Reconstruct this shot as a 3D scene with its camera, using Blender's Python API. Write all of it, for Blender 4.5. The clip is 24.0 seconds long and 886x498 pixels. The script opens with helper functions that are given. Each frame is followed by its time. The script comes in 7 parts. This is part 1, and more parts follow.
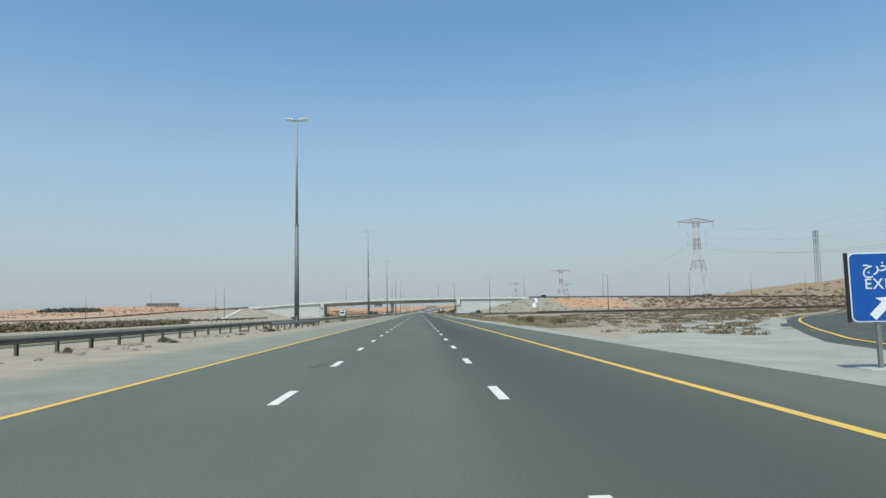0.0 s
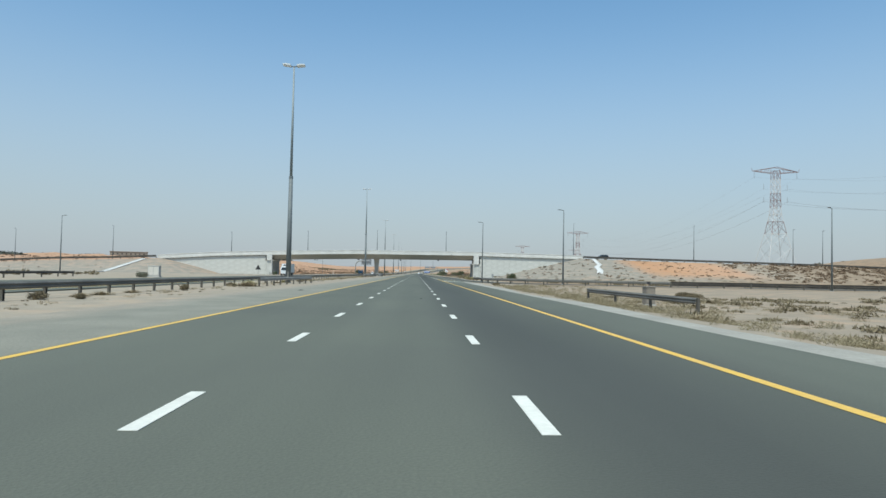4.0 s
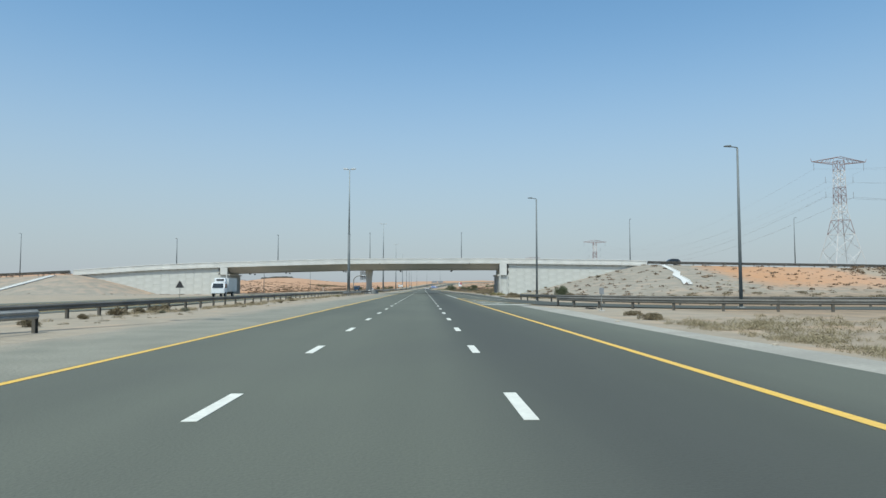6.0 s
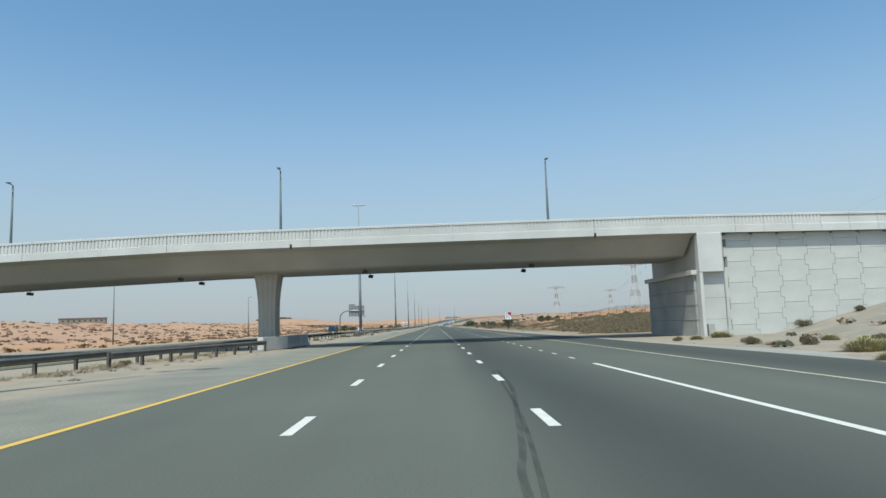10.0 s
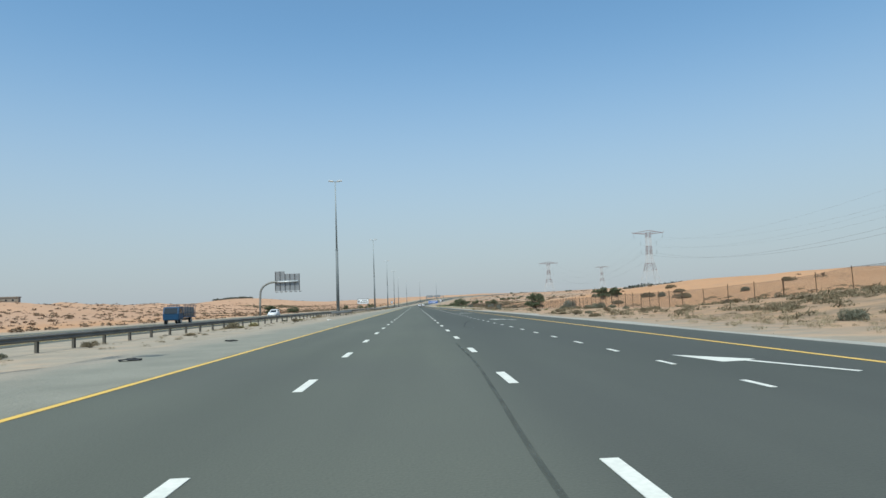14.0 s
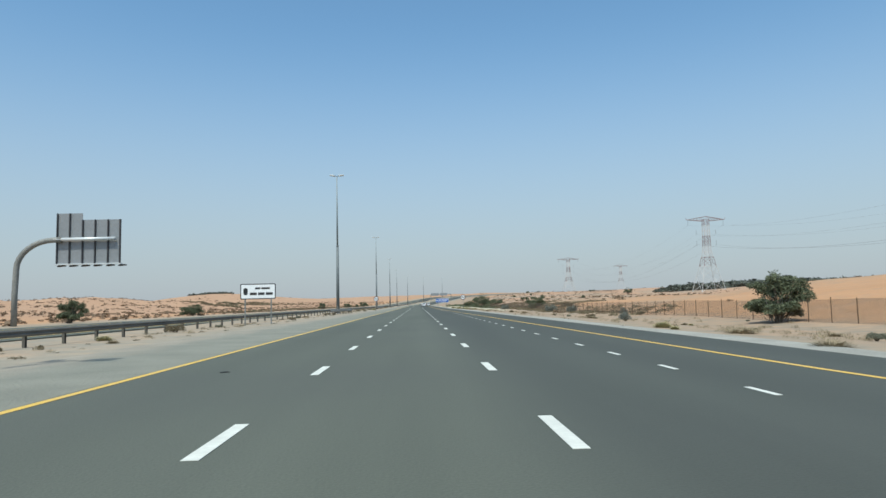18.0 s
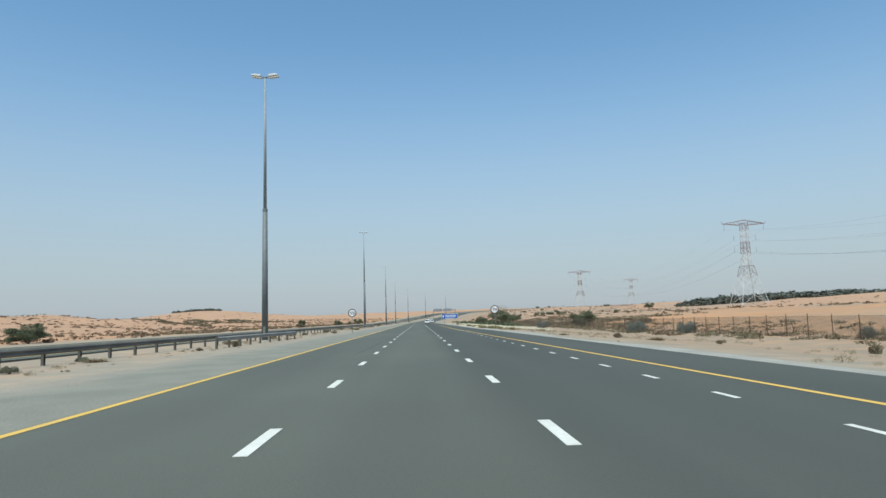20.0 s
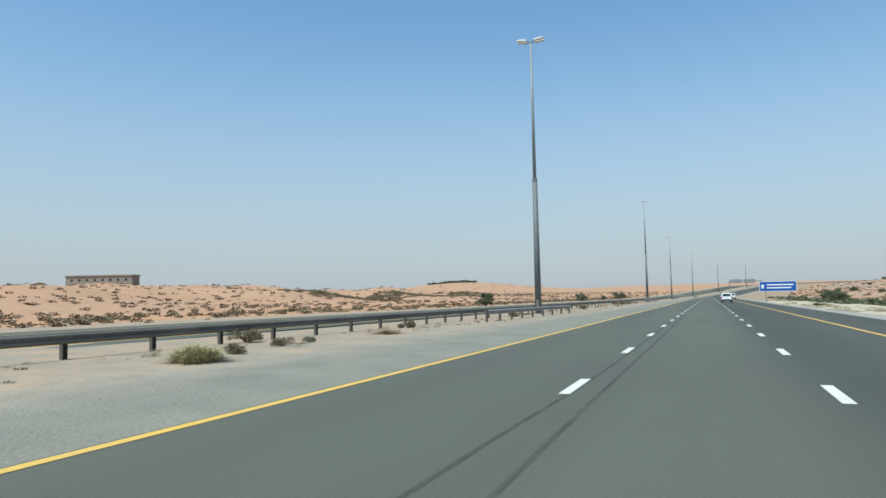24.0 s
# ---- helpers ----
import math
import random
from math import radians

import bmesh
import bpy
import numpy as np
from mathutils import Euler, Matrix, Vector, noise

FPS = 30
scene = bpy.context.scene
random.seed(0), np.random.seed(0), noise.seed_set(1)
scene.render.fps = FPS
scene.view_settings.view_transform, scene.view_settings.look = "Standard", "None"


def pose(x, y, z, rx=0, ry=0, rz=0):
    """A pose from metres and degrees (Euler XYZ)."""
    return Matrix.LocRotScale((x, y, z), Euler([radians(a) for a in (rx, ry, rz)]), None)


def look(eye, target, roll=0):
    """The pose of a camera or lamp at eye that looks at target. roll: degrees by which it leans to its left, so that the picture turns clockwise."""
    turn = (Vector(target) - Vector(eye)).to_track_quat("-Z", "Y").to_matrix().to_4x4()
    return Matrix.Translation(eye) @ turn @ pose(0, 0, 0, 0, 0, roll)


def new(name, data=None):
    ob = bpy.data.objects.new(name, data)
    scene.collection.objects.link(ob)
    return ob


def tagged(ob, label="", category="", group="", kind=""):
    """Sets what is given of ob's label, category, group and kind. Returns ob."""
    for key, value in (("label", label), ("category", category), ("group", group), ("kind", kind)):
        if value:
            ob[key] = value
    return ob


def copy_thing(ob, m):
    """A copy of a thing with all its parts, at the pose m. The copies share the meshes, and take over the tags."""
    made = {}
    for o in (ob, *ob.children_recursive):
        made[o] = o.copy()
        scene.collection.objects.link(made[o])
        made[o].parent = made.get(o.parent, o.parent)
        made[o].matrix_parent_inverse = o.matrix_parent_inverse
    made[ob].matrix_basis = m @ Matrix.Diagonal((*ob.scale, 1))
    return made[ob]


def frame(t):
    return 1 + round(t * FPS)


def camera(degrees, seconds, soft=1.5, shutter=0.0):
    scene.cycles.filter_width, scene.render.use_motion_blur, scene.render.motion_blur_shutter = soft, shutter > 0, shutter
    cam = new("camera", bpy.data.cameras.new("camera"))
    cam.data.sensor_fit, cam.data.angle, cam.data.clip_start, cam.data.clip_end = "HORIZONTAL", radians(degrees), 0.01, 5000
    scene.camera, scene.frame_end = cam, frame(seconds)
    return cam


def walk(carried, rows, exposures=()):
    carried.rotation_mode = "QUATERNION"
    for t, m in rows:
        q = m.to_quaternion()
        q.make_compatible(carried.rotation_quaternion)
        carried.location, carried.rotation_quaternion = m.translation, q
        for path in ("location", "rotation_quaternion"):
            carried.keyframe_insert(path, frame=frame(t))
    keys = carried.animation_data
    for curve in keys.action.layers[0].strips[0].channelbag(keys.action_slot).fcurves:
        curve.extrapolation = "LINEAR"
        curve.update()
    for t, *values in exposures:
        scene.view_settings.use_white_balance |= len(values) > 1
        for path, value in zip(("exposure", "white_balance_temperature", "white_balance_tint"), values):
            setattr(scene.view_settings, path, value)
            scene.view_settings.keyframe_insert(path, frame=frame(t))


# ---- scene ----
cam = camera(67.07, 24.0, 1.5)
walk(cam, [
    (0.0, pose(2.32, -10.73, 1.41, 95.34, 1.14, -2.04)),
    (0.5, pose(2.33, 3.84, 1.42, 94.27, -0.90, -1.64)),
    (1.0, pose(2.34, 18.42, 1.42, 93.58, -0.73, -1.63)),
    (1.5, pose(2.36, 33.01, 1.42, 93.71, 0.92, -0.93)),
    (3.5, pose(2.42, 91.36, 1.40, 92.45, -0.79, -2.26)),
    (4.0, pose(2.44, 105.95, 1.40, 92.09, -1.14, -2.25)),
    (4.5, pose(2.49, 120.45, 1.40, 92.02, -1.71, -2.28)),
    (5.0, pose(2.55, 134.94, 1.41, 91.56, 2.52, -2.42)),
    (5.5, pose(2.51, 149.57, 1.41, 92.40, 1.29, -1.96)),
    (6.0, pose(2.48, 164.19, 1.42, 93.34, -0.04, -1.69)),
    (6.5, pose(2.49, 178.81, 1.42, 93.87, 1.75, -1.55)),
    (7.0, pose(2.49, 193.42, 1.43, 93.32, 2.14, -1.70)),
    (7.5, pose(2.43, 208.10, 1.41, 93.40, 2.40, -1.61)),
    (8.0, pose(2.37, 222.78, 1.40, 93.29, 2.46, -1.52)),
    (8.5, pose(2.27, 237.44, 1.41, 92.98, 2.51, -1.50)),
    (9.0, pose(2.16, 252.10, 1.42, 95.69, 4.06, -0.61)),
    (9.5, pose(2.12, 266.77, 1.42, 96.03, 2.01, -0.08)),
    (10.0, pose(2.07, 281.43, 1.42, 96.46, 1.95, -0.63)),
    (10.5, pose(2.03, 296.08, 1.41, 95.51, 3.31, -2.39)),
    (12.5, pose(1.88, 354.69, 1.41, 95.40, 1.96, -1.53)),
    (13.0, pose(1.84, 369.35, 1.40, 95.52, 0.82, -0.76)),
    (13.5, pose(1.93, 383.94, 1.40, 95.49, 1.21, -0.98)),
    (14.0, pose(2.02, 398.53, 1.39, 94.68, 2.10, -2.38)),
    (14.5, pose(2.12, 413.10, 1.41, 94.41, 3.09, -3.26)),
    (15.0, pose(2.23, 427.66, 1.42, 94.53, 3.67, -3.85)),
    (15.5, pose(2.25, 442.24, 1.42, 94.59, 4.98, -4.41)),
    (16.0, pose(2.27, 456.81, 1.41, 95.23, 5.39, -3.32)),
    (16.5, pose(2.24, 471.46, 1.41, 95.32, 4.46, -1.94)),
    (17.0, pose(2.21, 486.10, 1.41, 94.82, 3.43, -1.84)),
    (17.5, pose(2.17, 500.75, 1.41, 94.64, 2.44, -2.05)),
    (18.0, pose(2.13, 515.40, 1.40, 94.64, 1.26, -2.15)),
    (18.5, pose(2.09, 530.03, 1.41, 94.57, 0.82, -3.16)),
    (20.5, pose(1.92, 588.55, 1.42, 96.33, 1.87, -1.45)),
    (21.0, pose(1.87, 603.18, 1.43, 95.87, 2.13, -0.99)),
    (21.5, pose(1.86, 617.73, 1.44, 96.30, 3.00, -1.34)),
    (22.0, pose(1.84, 632.27, 1.44, 96.24, 2.88, -1.79)),
    (22.5, pose(1.82, 646.99, 1.44, 95.68, 3.16, -2.07)),
    (23.0, pose(1.85, 661.60, 1.40, 95.51, 2.53, -0.42)),
    (23.5, pose(1.89, 676.31, 1.40, 93.09, 2.10, 10.75)),
    (24.0, pose(2.05, 690.76, 1.42, 94.33, 1.04, 21.69)),
], [(0.0, 0.03, 6050, 4), (3.5, 0.08, 6050, 4), (20.5, 0.08, 6050, 4), (22.0, 0.03, 6050, 4), (23.0, 0.05, 6050, 4), (24.0, 0.16, 6050, 4)])

# ---------------------------------------------------------------- light
world = bpy.data.worlds.new("world")
scene.world = world
world.use_nodes = True
wn = world.node_tree
sky = wn.nodes.new("ShaderNodeTexSky")
sky.sky_type = "NISHITA"
sky.sun_disc = False
SUN_EL, SUN_AZ = radians(62), radians(199)      # azimuth clockwise from +y
sky.sun_elevation, sky.sun_rotation = SUN_EL, SUN_AZ
sky.altitude, sky.air_density, sky.dust_density, sky.ozone_density = 0, 1.0, 1.5, 0.3
# dust haze that thickens evenly towards the horizon, all round
up = wn.nodes.new("ShaderNodeSeparateXYZ")
wn.links.new(wn.nodes.new("ShaderNodeTexCoord").outputs["Generated"], up.inputs[0])
haze = wn.nodes.new("ShaderNodeMapRange")
haze.interpolation_type = "SMOOTHSTEP"
for k, v in enumerate((0.0, 0.42, 0.85, 0.0)):
    haze.inputs[k + 1].default_value = v
wn.links.new(up.outputs["Z"], haze.inputs[0])
veil = wn.nodes.new("ShaderNodeMix")
veil.data_type = "RGBA"
wn.links.new(haze.outputs[0], veil.inputs[0])
clear = wn.nodes.new("ShaderNodeVectorMath")
clear.operation = "MULTIPLY"
clear.inputs[1].default_value = (0.83, 1.02, 1.04)
wn.links.new(sky.outputs[0], clear.inputs[0])
wn.links.new(clear.outputs[0], veil.inputs[6])
veil.inputs[7].default_value = (3.02, 3.09, 3.28, 1)
wn.nodes["Background"].inputs[1].default_value = 0.15
wn.links.new(veil.outputs[2], wn.nodes["Background"].inputs[0])
sun = new("sun", bpy.data.lights.new("sun", "SUN"))
sun.data.energy, sun.data.angle, sun.data.color = 3.6, radians(0.6), (1.0, 0.935, 0.81)
sun.matrix_basis = look((math.sin(SUN_AZ) * math.cos(SUN_EL) * 100, math.cos(SUN_AZ) * math.cos(SUN_EL) * 100, math.sin(SUN_EL) * 100), (0, 0, 0))


# ---------------------------------------------------------------- materials
def node_mat(name):
    m = bpy.data.materials.new(name)
    m.use_nodes = True
    nt = m.node_tree
    return m, nt, nt.nodes["Principled BSDF"]


def mixc(nt, fac, a, b):
    n = nt.nodes.new("ShaderNodeMix")
    n.data_type = "RGBA"
    if isinstance(fac, (int, float)):
        n.inputs[0].default_value = fac
    else:
        nt.links.new(fac, n.inputs[0])
    for sock, v in ((n.inputs[6], a), (n.inputs[7], b)):
        if isinstance(v, tuple):
            sock.default_value = (*v, 1)
        else:
            nt.links.new(v, sock)
    return n.outputs[2]


def noise_fac(nt, scale, lo=0.35, hi=0.65, detail=5, coord="Object", stretch=None):
    if coord == "Position":
        vec = nt.nodes.new("ShaderNodeNewGeometry").outputs["Position"]
    else:
        vec = nt.nodes.new("ShaderNodeTexCoord").outputs[coord]
    if stretch:
        mp = nt.nodes.new("ShaderNodeMapping")
        mp.inputs["Scale"].default_value = stretch
        nt.links.new(vec, mp.inputs["Vector"])
        vec = mp.outputs[0]
    n = nt.nodes.new("ShaderNodeTexNoise")
    n.inputs["Scale"].default_value, n.inputs["Detail"].default_value = scale, detail
    nt.links.new(vec, n.inputs["Vector"])
    r = nt.nodes.new("ShaderNodeMapRange")
    r.inputs[1].default_value, r.inputs[2].default_value = lo, hi
    nt.links.new(n.outputs[0], r.inputs[0])
    return r.outputs[0]


def bump(nt, bsdf, height, strength, dist):
    b = nt.nodes.new("ShaderNodeBump")
    b.inputs["Strength"].default_value, b.inputs["Distance"].default_value = strength, dist
    nt.links.new(height, b.inputs["Height"])
    nt.links.new(b.outputs[0], bsdf.inputs["Normal"])


def surf(name, a, b, rough=0.7, metal=0.0, scale=4.0, fine=40.0, relief=0.15, dist=0.02, coord="Object", stretch=None, island=0.0, speck=0.45):
    """A two-scale mottled surface between colours a and b."""
    m, nt, p = node_mat(name)
    big = noise_fac(nt, scale, coord=coord, stretch=stretch)
    small = noise_fac(nt, fine, coord=coord)
    c = mixc(nt, big, a, b)
    d = tuple(v * 0.72 for v in a)
    sm = nt.nodes.new("ShaderNodeMath")
    sm.operation = "MULTIPLY"
    sm.inputs[1].default_value = speck
    nt.links.new(small, sm.inputs[0])
    c = mixc(nt, sm.outputs[0], c, d)
    if island:
        rnd = nt.nodes.new("ShaderNodeNewGeometry").outputs["Random Per Island"]
        mm = nt.nodes.new("ShaderNodeMath")
        mm.operation = "MULTIPLY"
        mm.inputs[1].default_value = island
        nt.links.new(rnd, mm.inputs[0])
        c = mixc(nt, mm.outputs[0], c, tuple(v * 0.45 for v in b))
    nt.links.new(c, p.inputs["Base Color"])
    p.inputs["Roughness"].default_value, p.inputs["Metallic"].default_value = rough, metal
    if relief:
        bump(nt, p, small, relief, dist)
    return m


def ground_material():
    """Desert ground: grey-tan gravel near the road, orange sand where the attribute says so."""
    m, nt, p = node_mat("desert_ground")
    at = nt.nodes.new("ShaderNodeAttribute")
    at.attribute_name = "sand"
    sep = nt.nodes.new("ShaderNodeSeparateColor")
    nt.links.new(at.outputs["Color"], sep.inputs[0])
    big = noise_fac(nt, 0.05, 0.3, 0.7, 6, "Position")
    mid = noise_fac(nt, 0.45, 0.35, 0.7, 6, "Position")
    fine = noise_fac(nt, 6.0, 0.3, 0.7, 4, "Position")
    gravel = mixc(nt, mid, (0.295, 0.262, 0.210), (0.375, 0.328, 0.258))
    scrubby = mixc(nt, mid, (0.215, 0.162, 0.112), (0.325, 0.25, 0.172))
    orange = mixc(nt, big, (0.455, 0.244, 0.124), (0.52, 0.292, 0.156))
    rosy = mixc(nt, big, (0.42, 0.242, 0.150), (0.48, 0.295, 0.195))
    orange = mixc(nt, at.outputs["Alpha"], orange, mixc(nt, mid, rosy, (0.46, 0.292, 0.192)))
    c = mixc(nt, sep.outputs[1], gravel, scrubby)
    c = mixc(nt, sep.outputs[2], c, mixc(nt, mid, (0.25, 0.232, 0.194), (0.335, 0.312, 0.265)))
    edge = nt.nodes.new("ShaderNodeMath")
    edge.operation = "ADD"
    nt.links.new(sep.outputs[0], edge.inputs[0])
    e2 = nt.nodes.new("ShaderNodeMath")
    e2.operation = "MULTIPLY_ADD"
    e2.inputs[1].default_value, e2.inputs[2].default_value = 0.5, -0.25
    nt.links.new(mid, e2.inputs[0])
    nt.links.new(e2.outputs[0], edge.inputs[1])
    edge.use_clamp = True
    c = mixc(nt, edge.outputs[0], c, orange)
    f2 = nt.nodes.new("ShaderNodeMath")
    f2.operation = "MULTIPLY"
    f2.inputs[1].default_value = 0.3
    nt.links.new(fine, f2.inputs[0])
    c = mixc(nt, f2.outputs[0], c, (0.25, 0.19, 0.13))
    nt.links.new(c, p.inputs["Base Color"])
    p.inputs["Roughness"].default_value = 0.95
    p.inputs["Specular IOR Level"].default_value = 0.1
    bump(nt, p, mid, 0.5, 0.3)
    return m


def asphalt_material():
    """Worn asphalt: paler polished left lanes, darker newer right lanes, fine aggregate."""
    m, nt, p = node_mat("asphalt")
    pos = nt.nodes.new("ShaderNodeNewGeometry").outputs["Position"]
    sep = nt.nodes.new("ShaderNodeSeparateXYZ")
    nt.links.new(pos, sep.inputs[0])
    along = noise_fac(nt, 0.35, 0.3, 0.7, 5, "Position", (1.0, 0.06, 1.0))
    patch = noise_fac(nt, 0.12, 0.3, 0.7, 6, "Position")
    fine = noise_fac(nt, 30.0, 0.3, 0.7, 3, "Position")
    # traffic polish and rubber across the lanes
    across = nt.nodes.new("ShaderNodeMapRange")
    across.inputs[1].default_value, across.inputs[2].default_value = -4.0, 12.0
    nt.links.new(sep.outputs[0], across.inputs[0])
    r = nt.nodes.new("ShaderNodeValToRGB")
    r.color_ramp.interpolation = "B_SPLINE"
    for x, v in ((-4.0, 0.10), (-2.6, 0.25), (-1.3, 0.05), (0.3, 0.22), (1.0, 0.02), (2.0, 0.16), (2.7, 0.0), (3.5, 0.7), (4.2, 1.0), (5.2, 1.0), (6.0, 0.75), (6.8, 0.5), (7.6, 0.3), (8.6, 0.1), (10.5, 0.08)):
        e = r.color_ramp.elements.new((x + 4.0) / 16.0)
        e.color = (v, v, v, 1)
    nt.links.new(across.outputs[0], r.inputs[0])
    # paler tones before the overpass, darker ones after it
    past_bridge = nt.nodes.new("ShaderNodeMapRange")
    past_bridge.inputs[1].default_value, past_bridge.inputs[2].default_value = 338.0, 372.0
    nt.links.new(sep.outputs[1], past_bridge.inputs[0])
    pale = mixc(nt, past_bridge.outputs[0], mixc(nt, along, (0.117, 0.126, 0.096), (0.156, 0.166, 0.126)), mixc(nt, along, (0.101, 0.108, 0.083), (0.135, 0.143, 0.110)))
    dark = mixc(nt, past_bridge.outputs[0], mixc(nt, along, (0.050, 0.054, 0.045), (0.079, 0.084, 0.069)), mixc(nt, along, (0.060, 0.064, 0.053), (0.088, 0.094, 0.077)))
    side = nt.nodes.new("ShaderNodeMapRange")
    side.inputs[1].default_value, side.inputs[2].default_value = 3.0, 4.4
    nt.links.new(sep.outputs[0], side.inputs[0])
    both = nt.nodes.new("ShaderNodeMath")
    both.operation = "MULTIPLY"
    nt.links.new(side.outputs[0], both.inputs[0])
    nt.links.new(past_bridge.outputs[0], both.inputs[1])
    most = nt.nodes.new("ShaderNodeMath")
    most.operation = "MAXIMUM"
    nt.links.new(both.outputs[0], most.inputs[0])
    nt.links.new(r.outputs[0], most.inputs[1])
    c = mixc(nt, most.outputs[0], pale, dark)
    h = nt.nodes.new("ShaderNodeMath")
    h.operation = "MULTIPLY"
    h.inputs[1].default_value = 0.35
    nt.links.new(patch, h.inputs[0])
    c = mixc(nt, h.outputs[0], c, (0.078, 0.080, 0.074))
    h2 = nt.nodes.new("ShaderNodeMath")
    h2.operation = "MULTIPLY"
    h2.inputs[1].default_value = 0.3
    nt.links.new(fine, h2.inputs[0])
    c = mixc(nt, h2.outputs[0], c, (0.05, 0.05, 0.047))
    nt.links.new(c, p.inputs["Base Color"])
    p.inputs["Roughness"].default_value = 0.82
    p.inputs["Specular IOR Level"].default_value = 0.3
    bump(nt, p, fine, 0.35, 0.01)
    return m


def leaf_material(name, a, b):
    m, nt, p = node_mat(name)
    rnd = nt.nodes.new("ShaderNodeNewGeometry").outputs["Random Per Island"]
    nt.links.new(mixc(nt, rnd, a, b), p.inputs["Base Color"])
    p.inputs["Roughness"].default_value = 0.8
    p.inputs["Specular IOR Level"].default_value = 0.138
    return m


def plain(name, col, rough=0.5, metal=0.0):
    return surf(name, col, tuple(min(1, v * 1.12) for v in col), rough, metal, 3.0, 25.0, 0.04, 0.005)


M_GROUND = ground_material()
M_ASPHALT = asphalt_material()
def shoulder_material():
    """Dusty grey shoulder that is worn away unevenly into the tan gravel of the median."""
    m, nt, p = node_mat("gravel_shoulder")
    pos = nt.nodes.new("ShaderNodeNewGeometry").outputs["Position"]
    sep = nt.nodes.new("ShaderNodeSeparateXYZ")
    nt.links.new(pos, sep.inputs[0])
    big = noise_fac(nt, 0.5, coord="Position")
    mid = noise_fac(nt, 0.9, 0.25, 0.75, 6, "Position", (1.0, 0.35, 1.0))
    fine = noise_fac(nt, 12.0, coord="Position")
    wob = nt.nodes.new("ShaderNodeMath")
    wob.operation = "MULTIPLY_ADD"
    wob.inputs[1].default_value = 1.5
    nt.links.new(mid, wob.inputs[0])
    nt.links.new(sep.outputs[0], wob.inputs[2])
    r = nt.nodes.new("ShaderNodeMapRange")
    r.interpolation_type = "SMOOTHSTEP"
    r.inputs[1].default_value, r.inputs[2].default_value = -5.6, -7.8
    nt.links.new(wob.outputs[0], r.inputs[0])
    grey = mixc(nt, big, (0.195, 0.193, 0.156), (0.252, 0.246, 0.198))
    tan = mixc(nt, big, (0.285, 0.250, 0.195), (0.350, 0.302, 0.236))
    f = nt.nodes.new("ShaderNodeMath")
    f.operation = "MULTIPLY"
    f.inputs[1].default_value = 0.4
    nt.links.new(fine, f.inputs[0])
    c = mixc(nt, f.outputs[0], mixc(nt, r.outputs[0], grey, tan), (0.18, 0.165, 0.13))
    nt.links.new(c, p.inputs["Base Color"])
    p.inputs["Roughness"].default_value = 0.95
    bump(nt, p, fine, 0.5, 0.03)
    return m


M_SHOULDER = shoulder_material()
M_SHOULDER_PALE = surf("pale_gravel", (0.30, 0.287, 0.248), (0.385, 0.367, 0.316), 0.95, 0, 0.4, 10, 0.5, 0.03, "Position")
M_SANDSTRIP = surf("sandy_verge", (0.46, 0.405, 0.285), (0.56, 0.495, 0.35), 0.95, 0, 0.35, 6, 0.5, 0.05, "Position")
M_WHITE = surf("white_road_paint", (0.74, 0.73, 0.65), (0.62, 0.61, 0.54), 0.6, 0, 2.0, 14, 0.1, 0.004, "Position")
M_CREAM = surf("faded_cream_road_paint", (0.66, 0.60, 0.44), (0.56, 0.51, 0.39), 0.6, 0, 0.8, 10, 0.1, 0.004, "Position")
M_YELLOW = surf("yellow_road_paint", (0.75, 0.475, 0.075), (0.67, 0.435, 0.105), 0.6, 0, 0.8, 10, 0.1, 0.004, "Position")
def skid_material(name, lo, hi):
    """Thin rubber rubbed onto asphalt, broken up so that the road shows through."""
    m, nt, p = node_mat(name)
    nt.links.new(mixc(nt, noise_fac(nt, 2.0, coord="Position"), (0.045, 0.050, 0.042), (0.070, 0.077, 0.064)), p.inputs["Base Color"])
    r = nt.nodes.new("ShaderNodeMapRange")
    r.inputs[3].default_value, r.inputs[4].default_value = lo, hi
    nt.links.new(noise_fac(nt, 2.2, 0.3, 0.7, 6, "Position", (4.0, 0.5, 1.0)), r.inputs[0])
    nt.links.new(r.outputs[0], p.inputs["Alpha"])
    p.inputs["Roughness"].default_value = 0.8
    return m


M_SKID = skid_material("tyre_rubber_on_asphalt", 0.08, 0.5)
M_SKID_FAINT = skid_material("faint_tyre_rubber", 0.02, 0.26)
M_GALV = surf("dusty_bright_rail_steel", (0.25, 0.245, 0.228), (0.34, 0.332, 0.31), 0.6, 0.1, 0.7, 9, 0.05, 0.004)
M_RAIL = surf("weathered_rail_steel", (0.115, 0.112, 0.10), (0.175, 0.168, 0.15), 0.75, 0.0, 0.5, 9, 0.05, 0.004)
M_POST = surf("brown_weathered_post_steel", (0.085, 0.078, 0.066), (0.135, 0.122, 0.10), 0.85, 0.0, 1.2, 9, 0.08, 0.004)
M_RAILOLD = surf("dark_weathered_rail_steel", (0.06, 0.055, 0.048), (0.10, 0.092, 0.08), 0.85, 0.0, 0.6, 9, 0.05, 0.004)
# darker than the pale concrete: underdeck shade is put into this colour
M_GIRDER = surf("shade_darkened_bare_concrete", (0.40, 0.38, 0.345), (0.48, 0.455, 0.415), 0.88, 0, 0.25, 8, 0.2, 0.01, speck=0.2)
M_GALV_DULL = surf("dusty_galvanised_steel", (0.20, 0.20, 0.185), (0.28, 0.28, 0.26), 0.7, 0.2, 1.2, 9, 0.08, 0.004)
